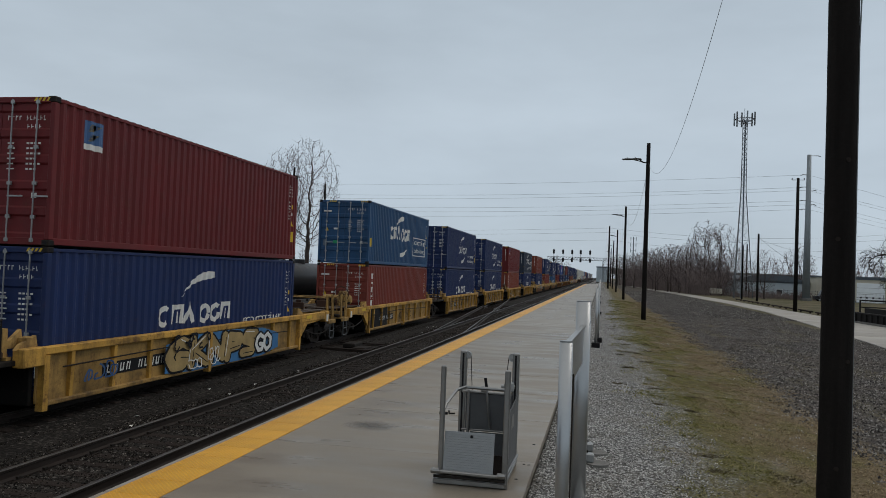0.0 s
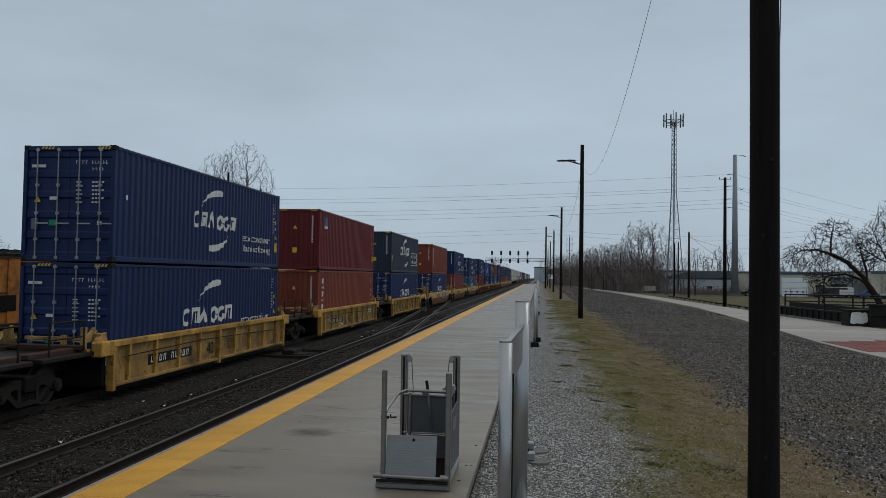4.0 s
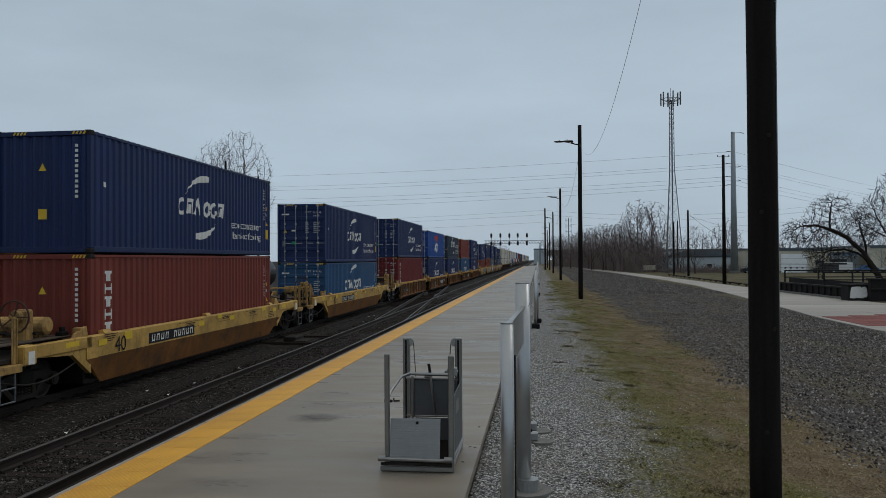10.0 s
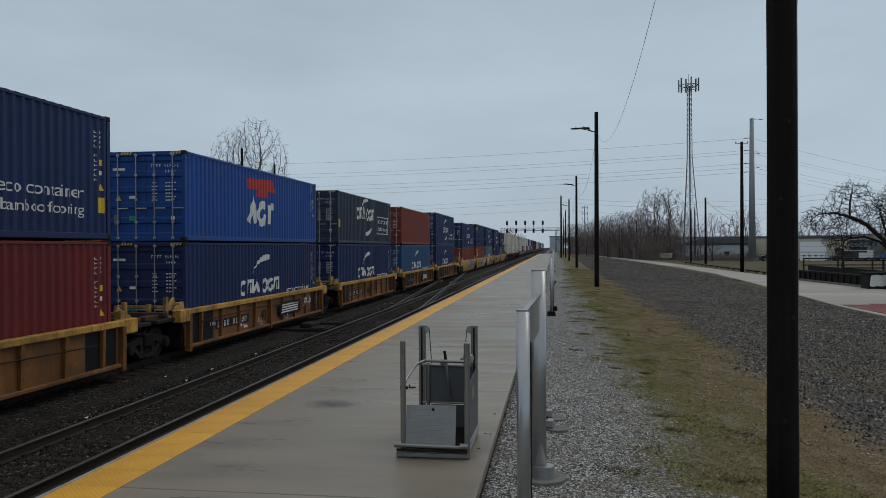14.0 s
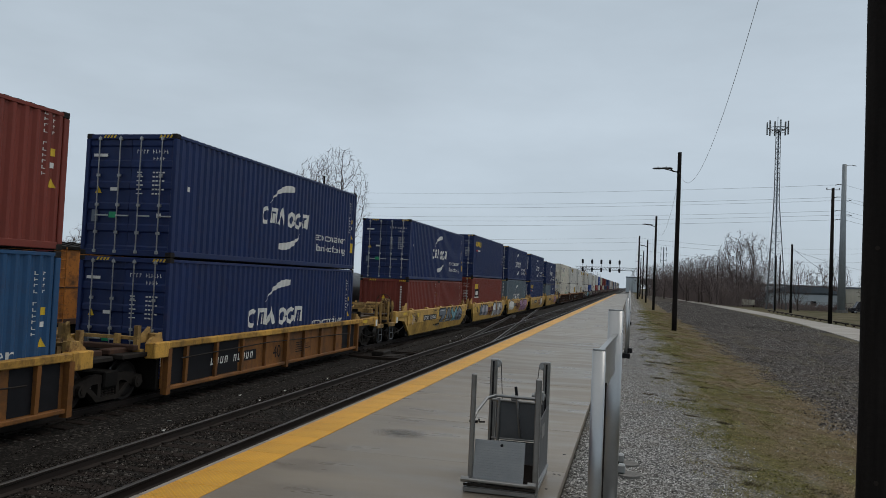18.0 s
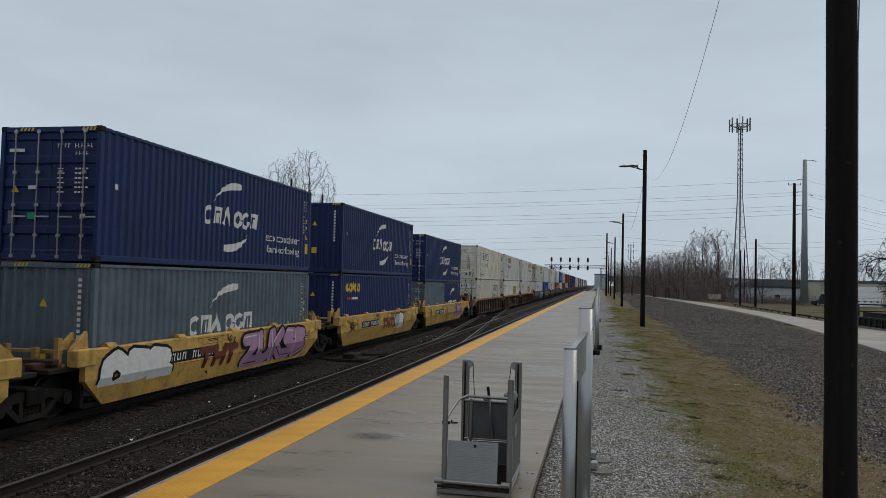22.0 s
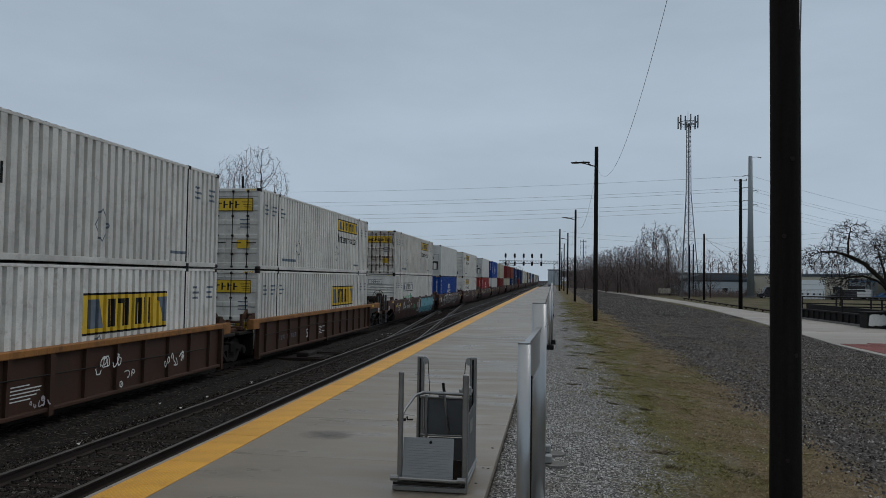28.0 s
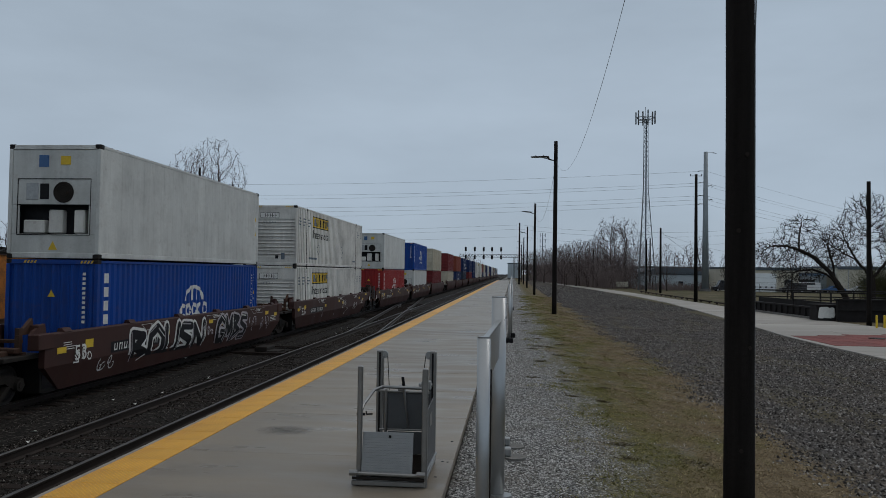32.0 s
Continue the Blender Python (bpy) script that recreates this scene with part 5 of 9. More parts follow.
def container(kind, L, H, colour, logo, doors, full=True):
    """kind: steel, domestic or reefer. The end that faces down the line has doors or is closed."""
    W = 2.59 if kind == "domestic" else 2.438
    ob = thing("shipping_container", CONTAINER_LABELS[colour], "shipping container", "containers on the train")
    mat = PAINT[colour]
    key = (kind, round(L, 2), round(H, 2), colour)
    for s in (1, -1):
        piece("side_panel", cached(("side", s) + key, lambda: side_mesh(L, W, H, kind, mat, s)), ob)
    piece("frame", cached(("frame",) + key, lambda: frame_mesh(L, W, H, mat, kind)), ob)
    piece("roof", cached(("roof",) + key, lambda: roof_mesh(L, W, H, mat)), ob)
    piece("floor", cached(("floor", round(L, 2), W), lambda: MB().box(-W / 2 + 0.06, W / 2 - 0.06, -L / 2 + 0.1, L / 2 - 0.1, 0.004, 0.15).mesh("floor", UNDER)), ob)
    piece("end_panel", cached(("end1",) + key, lambda: end_mesh(L, W, H, mat, kind, 1)), ob)
    if kind == "reefer":
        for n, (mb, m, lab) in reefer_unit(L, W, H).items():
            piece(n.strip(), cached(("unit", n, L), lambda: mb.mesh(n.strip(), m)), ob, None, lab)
    elif doors:
        for s in (-1, 1):
            d = piece("door", cached(("door", s) + key, lambda: door_mesh(L, W, H, mat, -1, s)), ob)
            if full:
                for x in (0.28, 0.84):
                    rod_m = PAINT["rust_brown"] if colour == "rusted_white" else DARK_STEEL if kind == "domestic" else ROD
                    piece("locking_rod", cached(("rod", kind, colour == "rusted_white", round(L, 2), round(H, 2)), lambda: rod_mesh(L, H, -1, rod_m)), d, (s * x, 0, 0), "galvanized locking rod" if kind == "steel" else "")
    else:
        piece("end_panel", cached(("end0",) + key, lambda: end_mesh(L, W, H, mat, kind, -1)), ob)
    if full:
        cm = cached("casting", casting_mesh)
        for sx in (-1, 1):
            for sy in (-1, 1):
                for z in (0.0, H - 0.118):
                    piece("corner_casting", cm, ob, pose(sx * (W / 2 - 0.08), sy * (L / 2 - 0.088), z, 0, 0, 0 if sx * sy < 0 else 0))
        if kind != "reefer":
            piece("end_marking", cached(("edec", kind, round(L, 2), round(H, 2), doors, colour in ("old_white", "rusted_white") and colour), lambda: end_decal(L, W, H, -1, doors, kind == "domestic", colour == "old_white", colour == "rusted_white")), ob, None, "white data lines and warning labels")["kind"] = "stuff"
    marks = cached(("decal", logo, kind, round(L, 2)), lambda: [(n, decal_mesh(s, L, W, kind, MARKS, n)) for n, s in split_marks(LOGOS[logo](L))])
    for n, me in marks:
        tagged(piece(n, me, ob), MARK_LABELS[n], kind="stuff" if n in ("serial_column", "stencil_print", "name_panel", "lettering", "second_line") else "")
    return ob


# ---------------------------------------------------------------- well cars
def truck(parent, y):
    """A two-axle truck under the car."""
    t = piece("truck", cached("bolster", lambda: MB().box(-1.15, 1.15, -0.22, 0.22, 0.02, 0.36, 0.03).mesh("truck", UNDER)), parent, (0, y, 0), "black cast steel truck")

    def frame_m(s):
        mb = MB()
        x0, x1 = sorted((s * 0.94, s * 1.09))
        mb.prism([(-1.16, 0.0), (-0.98, -0.05), (-0.78, -0.03), (-0.5, 0.12), (0.5, 0.12), (0.78, -0.03), (0.98, -0.05), (1.16, 0.0), (1.1, 0.17), (0.5, 0.30), (-0.5, 0.30), (-1.1, 0.17)], "x", x0, x1)
        mb.prism([(-0.70, 0.03), (-0.36, -0.25), (0.36, -0.25), (0.70, 0.03), (0.56, 0.06), (0.30, -0.16), (-0.30, -0.16), (-0.56, 0.06)], "x", x0, x1)
        for yy in (-0.29, 0.29):
            mb.box(x0, x1, yy - 0.05, yy + 0.05, -0.17, 0.13)
        for yy in (-0.89, 0.89):
            mb.tube([(s * 1.02, yy, 0.04), (s * 1.17, yy, 0.04)], 0.125, 12)
            mb.tube([(s * 1.17, yy, 0.04), (s * 1.19, yy, 0.04)], 0.07, 8)
        return mb.mesh("side_frame", TRUCKSTEEL)

    def spring_m(s):
        mb = MB()
        for yy in (-0.17, -0.06, 0.06, 0.17):
            for k in range(5):
                z = -0.155 + 0.052 * k
                mb.tube([(s * 1.04, yy, z), (s * 1.04, yy, z + 0.03)], 0.052, 8)
        return mb.mesh("spring", TRUCKSTEEL)

    def wheel_m():
        mb = MB()
        prof = [(0.0, 0.10), (0.07, 0.10), (0.07, 0.30), (0.05, 0.36), (0.065, 0.42), (-0.06, 0.425), (-0.075, 0.45), (-0.085, 0.45), (-0.09, 0.36), (-0.03, 0.30), (-0.05, 0.1), (0.0, 0.0)]
        n = 24
        vs = [(a, r * math.cos(2 * math.pi * k / n), r * math.sin(2 * math.pi * k / n)) for a, r in prof for k in range(n)]
        for bright in (0, 1):
            mb.cur = bright
            mb.add(vs, [(i * n + k, i * n + (k + 1) % n, (i + 1) * n + (k + 1) % n, (i + 1) * n + k) for i in range(len(prof) - 1) for k in range(n) if (i in (4, 5, 6)) == bool(bright)])
        return mb.mesh("wheel", [WHEEL, RAILHEAD])

    for s in (-1, 1):
        piece("side_frame", cached(("sf", s), lambda: frame_m(s)), t)
        piece("spring_nest", cached(("sn", s), lambda: spring_m(s)), t)
        for yy in (-0.89, 0.89):
            piece("wheel", cached("wheel", wheel_m), t, pose(s * 0.755, yy, 0.04, 0, 0, 0 if s > 0 else 180))
    for yy in (-0.89, 0.89):
        piece("axle", cached("axle", lambda: MB().tube([(-0.95, 0, 0.04), (0.95, 0, 0.04)], 0.075, 8).mesh("axle", UNDER)), t, (0, yy, 0))
    return t


FORMS = {  # sprayed strokes in a unit box
    "a": [[(0.05, 0.92), (0.9, 0.95), (0.12, 0.08), (0.97, 0.06)]], "b": [[(0.05, 0.0), (0.42, 1.0), (0.62, 1.0), (0.95, 0.0)], [(0.25, 0.33), (0.8, 0.33)]],
    "c": [[(0.1, 0.0), (0.18, 0.95), (0.8, 0.08), (0.92, 1.0)]], "d": [[(0.92, 0.82), (0.6, 1.0), (0.22, 0.78), (0.08, 0.42), (0.34, 0.05), (0.75, 0.05), (0.92, 0.36), (0.52, 0.42)]],
    "e": [[(0.15, 0.0), (0.18, 1.0)], [(0.85, 1.0), (0.25, 0.5), (0.9, 0.0)]], "f": [[(0.88, 0.9), (0.3, 0.95), (0.14, 0.68), (0.8, 0.42), (0.7, 0.08), (0.08, 0.08)]],
    "g": [[(0.5, 1.0), (0.15, 0.8), (0.1, 0.3), (0.4, 0.0), (0.85, 0.2), (0.9, 0.7), (0.5, 1.0)]], "h": [[(0.15, 0.02), (0.15, 0.95), (0.75, 0.85), (0.3, 0.55), (0.85, 0.3), (0.15, 0.05)]],
    "i": [[(0.1, 1.0), (0.15, 0.2), (0.5, 0.0), (0.85, 0.2), (0.9, 1.0)]], "j": [[(0.2, 1.0), (0.12, 0.06), (0.95, 0.12)]], "k": [[(0.0, 0.95), (1.0, 0.95)], [(0.45, 0.95), (0.4, 0.0)]],
    "l": [[(0.4, 0.0), (0.45, 0.95)], [(0.05, 0.95), (0.9, 0.95)]], "m": [[(0.15, 0.0), (0.2, 0.95)], [(0.2, 0.5), (0.8, 0.5)], [(0.8, 0.0), (0.85, 0.95)]],
    "n": [[(0.1, 0.0), (0.9, 1.0)], [(0.1, 1.0), (0.9, 0.0)]], "o": [[(0.18, 0.0), (0.18, 0.95), (0.8, 0.85), (0.75, 0.5), (0.2, 0.42)]], "p": [[(0.05, 0.0), (0.15, 1.0), (0.5, 0.35), (0.85, 1.0), (0.95, 0.0)]]}


def stroke(pts, w):
    """Quads and round joints of a thick line."""
    out = []
    for a, b in zip(pts, pts[1:]):
        dx, dz = b[0] - a[0], b[1] - a[1]
        n = math.hypot(dx, dz) or 1.0
        nx, nz = -dz / n * w / 2, dx / n * w / 2
        out.append([(a[0] - nx, a[1] - nz), (b[0] - nx, b[1] - nz), (b[0] + nx, b[1] + nz), (a[0] + nx, a[1] + nz)])
    for p in pts:
        out.append([(p[0] + w / 2 * math.cos(k * math.pi / 4), p[1] + w / 2 * math.sin(k * math.pi / 4)) for k in range(8)])
    return out


def letters(shapes, u0, u1, v0, v1, glyphs, fills, line, shine, w, rr):
    """A row of outlined sprayed shapes between u0 and u1."""
    step = (u1 - u0) / len(glyphs)
    plan = []
    for i, g in enumerate(glyphs):
        sl, jz = rr.uniform(-0.05, 0.16), rr.uniform(-0.05, 0.05)
        for path in FORMS[g]:
            plan.append((i, [(u0 + step * (i - 0.04 + 1.06 * a) + sl * (b - 0.5), v0 + w / 2 + (v1 - v0 - w) * (0.04 + 0.92 * b + jz)) for a, b in path]))
    if line is not None:
        for i, p in plan:
            shapes += [(q, line) for q in stroke(p, w + 0.15)]
    for i, p in plan:
        shapes += [(q, fills[i % len(fills)]) for q in stroke(p, w)]
    if shine is not None:
        for i, p in plan:
            shapes += [(q, shine) for q in stroke([(a - w * 0.32, b + w * 0.25) for a, b in p[:2]], 0.035)[:1]]
            if line is not None:
                shapes += [(q, line) for q in stroke([(a + w * 0.18, b - w * 0.1) for a, b in p[-2:]], 0.03)[:1]]


def scribble(shapes, u, v, n, size, mi, rr, w=0.03):
    """A thin hand-drawn tag: loops and zigzags that run into one another."""
    for k in range(n):
        a, turn, r = rr.uniform(0, 6.28), rr.choice((-1, 1)) * rr.uniform(0.5, 1.1), size * rr.uniform(0.14, 0.24)
        x, z = u + size * (0.55 * k + 0.3), v + size * rr.uniform(0.25, 0.6)
        pts = []
        for q in range(rr.randint(6, 11)):
            pts.append((x, z))
            a += turn + rr.gauss(0, 0.5)
            x, z = x + r * math.cos(a), min(v + size, max(v, z + 1.5 * r * math.sin(a)))
        shapes += [(p, mi) for p in stroke(pts, w)[:len(pts) - 1]]


def graffiti(kind, L):
    """Sprayed pieces; along the side from its near end, height from 0 to 1.2."""
    rr = random.Random(sum(ord(ch) for ch in kind))
    s = []
    if kind == "blue":
        letters(s, 6.0, 11.6, 0.0, 1.2, "abnd", (6, 6, 8, 6), 5, 0, 0.33, rr)
        letters(s, 4.95, 6.1, 0.0, 0.34, "jgfk", (6,), 5, None, 0.06, rr)
        scribble(s, 0.3, 0.5, 2, 0.5, 11, rr)
    elif kind == "mixed":
        letters(s, 2.4, 5.2, 0.0, 1.15, "gfgh", (6, 11), 5, None, 0.42, rr)
        letters(s, 5.2, 7.1, 0.15, 0.95, "lml", (10,), None, None, 0.2, rr)
        letters(s, 7.3, 11.4, 0.05, 1.2, "dieg", (0, 11), 5, 6, 0.36, rr)
    elif kind == "pink":
        letters(s, 0.4, 3.0, 0.0, 1.2, "goh", (0,), 5, None, 0.42, rr)
        letters(s, 4.4, 6.5, 0.25, 1.0, "lml", (10,), None, None, 0.2, rr)
        scribble(s, 5.9, 0.92, 3, 0.24, 5, rr)
        scribble(s, 4.2, 0.02, 7, 0.22, 5, rr)
        letters(s, 6.9, 11.6, 0.0, 1.22, "aiefh", (7,), 5, 0, 0.36, rr)
    elif kind == "pale":
        scribble(s, 0.9, 0.55, 4, 0.4, 5, rr, 0.035)
        letters(s, 6.0, 7.9, 0.3, 1.0, "lml", (10,), None, None, 0.17, rr)
        letters(s, 8.1, 9.9, 0.0, 1.15, "fh", (11, 0), 5, 7, 0.34, rr)
        scribble(s, 9.9, 0.2, 3, 0.3, 7, rr, 0.03)
    elif kind == "lines":
        letters(s, 5.6, 9.4, 0.0, 1.2, "pino", (7,), None, None, 0.04, rr)
        scribble(s, 5.6, 0.1, 5, 1.0, 5, rr, 0.04)
        letters(s, 9.4, 12.0, 0.0, 1.2, "ihg", (7,), 5, None, 0.34, rr)
    elif kind == "cyan":
        scribble(s, 1.2, 0.2, 3, 0.34, 0, rr)
        scribble(s, 2.6, 0.75, 4, 0.3, 0, rr)
        scribble(s, 6.0, 0.45, 7, 0.4, 2, rr, 0.05)
        letters(s, 8.2, 9.3, 0.2, 0.9, "eh", (5, 11), 11, None, 0.1, rr)
        letters(s, 9.6, 15.4, 0.0, 1.2, "fhacfep", (8,), 5, 11, 0.42, rr)
    elif kind == "outline":
        letters(s, 3.6, 8.6, 0.0, 1.15, "hgifc", (5,), 0, 11, 0.24, rr)
        letters(s, 9.6, 12.6, 0.1, 1.15, "dphf", (5,), 11, 0, 0.2, rr)
        for u in (0.8, 2.0, 8.5, 12.6, 14.0):
            scribble(s, u, rr.uniform(0.1, 0.6), 4, rr.uniform(0.3, 0.5), rr.choice((0, 11)), rr)
    elif kind == "white":
        letters(s, 6.8, 11.2, 0.0, 1.1, "pepc", (6, 11), 5, 0, 0.3, rr)
    elif kind == "full":
        shapes = [(4.2, 0.1, 1.0), (5.5, 0.0, 1.2), (7.5, 0.0, 1.2), (9.6, 0.0, 1.1), (10.8, 0.2, 0.8)]
        s += [([(a[0], a[1]), (b[0], b[1]), (b[0], b[2]), (a[0], a[2])], 12) for a, b in zip(shapes, shapes[1:])]
        letters(s, 4.3, 9.2, 0.0, 1.2, "decof", (9,), 5, 0, 0.34, rr)
        letters(s, 9.1, 10.2, 0.1, 0.95, "dg", (0,), 5, None, 0.16, rr)
        scribble(s, 1.2, 0.4, 4, 0.5, 3, rr, 0.05)
        scribble(s, 4.6, 0.75, 6, 0.5, 5, rr, 0.06)
        scribble(s, 5.0, 0.1, 6, 0.6, 0, rr, 0.035)
    else:
        for u in (1.0, 3.4, 5.2, 7.4, 9.6, 11.0, 13.0):
            if u < L - 2:
                scribble(s, u + rr.uniform(-0.4, 0.4), rr.uniform(0.05, 0.7), rr.randint(3, 6), rr.uniform(0.2, 0.45), rr.choice((0, 11, 0)), rr)
    return s


CAR_MARKS = [MARK_WHITE, MARK_YELLOW, MARK_GREEN, CARS["blue"], MARK_RED, MARK_BLACK, MARK_GREY, MARK_PINK, MARK_CYAN, MARK_TAN, MARK_RUST, MARK_LAVENDER, MARK_SKY]


def flat_decal(shapes, name="marking"):
    """Shapes given as ((y, z), material) on the plane x = 0, a hair apart in their order."""
    mb = MB()
    for k, (poly, mi) in enumerate(shapes):
        mb.cur = mi
        mb.add([(0.003 + 0.0002 * k, a, b) for a, b in poly], [tuple(range(len(poly)))])
    return mb.mesh(name, CAR_MARKS)


STYLE = {  # body paint, chord paint, chord top, side foot
    "ribbed_yellow": ("car_ochre", "chord_yellow", 0.88, -0.24), "ribbed_tan": ("car_tan", "chord_yellow", 0.87, -0.24), "smooth_yellow": ("car_yellow", "car_yellow", 1.0, -0.22), "low_yellow": ("car_yellow", "car_yellow", 0.88, -0.26),
    "ribbed_brown": ("rust_brown", "chord_orange", 1.06, -0.26), "smooth_brown": ("brown", "brown", 1.10, -0.22)}
CAR_LABELS = {"ribbed_yellow": "dirty yellow ribbed-side container well car", "ribbed_tan": "tan and yellow ribbed-side container well car", "smooth_yellow": "yellow smooth-side container well car with sprayed graffiti", "low_yellow": "low dirty yellow smooth-side container well car",
              "ribbed_brown": "rusty brown ribbed-side container well car with orange chord", "smooth_brown": "dark brown smooth-side container well car with sprayed graffiti"}


def end_platform(ob, sg, h, D, zt, warm, chord, number, style):
    """Brake platform over a coupled truck: side stubs, steps, uprights, beams, treads, hoses."""
    rd = random.Random(number * 2 + sg)
    key = (sg, round(h, 2), round(D, 2), round(zt, 2), warm.name, chord.name)
    Y = lambda d: sg * (h + d)

    def put(name, make, label="", at=None, extra=()):
        return piece(name, cached(("ep", name) + key + tuple(extra), make), ob, at, label)

    brown = "brown" in style
    for s in (-1, 1):
        X = lambda a, b: sorted((s * a, s * b))
        put("side_stub", lambda: MB().box(*X(1.27, 1.43), *sorted((Y(0.0), Y(D - 1.5))), zt - 0.27, zt, 0.015).mesh("side_stub", chord), "painted side stub over the truck", None, (s,))
        put("stub_web", lambda: MB().prism([(Y(0.0), 0.02), (Y(0.0), zt - 0.27), (Y(D - 1.5), zt - 0.27), (Y(D - 1.5), 0.62), (Y(0.7), 0.52)], "x", *X(1.28, 1.40)).mesh("stub_web", chord if "smooth" in style or "low" in style else DARK_STEEL), "", None, (s, style[:4]))
        put("end_cap", lambda: MB().box(*X(1.20, 1.455), *sorted((Y(D - 1.62), Y(D - 1.22))), 0.50, zt + 0.02, 0.025).mesh("end_cap", chord), "painted end block", None, (s,))
        put("step_plate", lambda: MB().box(*X(0.82, 1.43), *sorted((Y(D - 1.22), Y(D - 0.42))), 0.50, 0.56, 0.01).box(*X(1.36, 1.435), *sorted((Y(D - 1.2), Y(D - 0.42))), 0.40, 0.54, 0.01).mesh("step_plate", warm), "yellow step plate" if not brown else "", None, (s,))
        for q, d in enumerate((D - 1.12, D - 0.55)):
            put("upright", lambda: MB().box(-0.03, 0.03, -0.045, 0.045, 0, 0.98, 0.008).mesh("upright", warm), "", (s * 1.3, Y(d), 0.52), ("post",))
            put("grab_loop", lambda: MB().tube([(0, 0, 0.05), (0, 0, 0.92), (0, sg * 0.15, 0.92), (0, sg * 0.15, 0.05)], 0.014, 6).mesh("grab_loop", warm if not brown else LATTICE), "", (s * 1.335, Y(d) - sg * 0.05, 0.54), ("loop",))

        def stirrup():
            mb = MB()
            for d in (D - 1.0, D - 0.58):
                mb.tube([(s * 1.41, Y(d), 0.52), (s * 1.41, Y(d), -0.16)], 0.018, 6)
            for z in (-0.15, 0.12):
                mb.tube([(s * 1.41, Y(D - 1.0), z), (s * 1.41, Y(D - 0.58), z)], 0.02, 6)
            return mb.mesh("stirrup_step", LATTICE)

        put("stirrup_step", stirrup, "grey hanging stirrup step", None, (s,))
    put("tag_plate", lambda: MB().box(1.456, 1.462, *sorted((Y(D - 1.54), Y(D - 1.34))), 0.52, 0.78).mesh("tag_plate", MARK_WHITE), "small white tag plate")
    put("reflector", lambda: MB().box(1.426, 1.431, *sorted((Y(0.5), Y(1.0))), zt - 0.17, zt - 0.06).mesh("reflector", MARK_YELLOW), "yellow reflector strip")
    for d, z in ((0.25, 0.86), (0.95, 0.82), (D - 0.75, 0.80)):
        part("cross_beam", MB().box(-1.2, 1.2, *sorted((Y(d), Y(d + 0.16))), z - 0.14, z, 0.015), PAINT["rust_brown"] if d < 1 else warm, ob)
    for x in (-0.98, -0.55, 0.0, 0.42, 0.84):
        piece("tread_plate", cached(("ep", "tread") + key, lambda: MB().box(-0.15, 0.15, *sorted((Y(0.1), Y(D - 0.45))), 0.0, 0.03, 0.006).mesh("tread_plate", TREAD)), ob, (x, 0, 0.88), "rusty deck tread plate")
    part("end_handrail", MB().tube([(-1.2, Y(D - 0.62), 0.7), (-1.2, Y(D - 0.62), 1.36), (1.1, Y(D - 0.62), 1.36), (1.1, Y(D - 0.62), 0.7)], 0.022, 6), warm if not brown else DARK_STEEL, ob, "bent pipe handrail")
    part("brake_linkage", MB().tube([(-0.9, Y(0.5), 1.02), (0.2, Y(0.9), 0.98), (0.9, Y(1.2), 1.05)], 0.035, 6).tube([(0.2, Y(0.9), 0.9), (0.2, Y(0.9), 1.2)], 0.06, 8), DARK_STEEL, ob)
    for q in range(5):
        mat = rd.choice((PAINT["rust_brown"], UNDER, DARK_STEEL, warm))
        w, e, z = rd.uniform(0.08, 0.3), rd.uniform(0.05, 0.16), rd.uniform(0.1, 0.4)
        fit = MB().box(-w, w, -e, e, 0, z, 0.02).box(-w * 0.4, w * 0.5, -e * 0.5, e * 0.6, z, z + 0.10, 0.01)
        if q % 2:
            fit.tube([(-w * 1.4, 0, z * 0.6), (w * 1.4, 0, z * 0.6)], 0.05, 8)
        part("deck_fitting", fit, mat, ob, "", False, (rd.uniform(-0.8, 0.9), Y(0.3 + q * (D - 1.0) / 5), 0.86))
    hose = [(1.34, Y(0.5 + f * (D - 0.9)), 0.34 - 0.26 * math.sin(math.pi * f)) for f in [k / 8 for k in range(9)]]
    part("air_hose", MB().tube(hose, 0.02, 6), DARK_STEEL, ob, "sagging air hose")


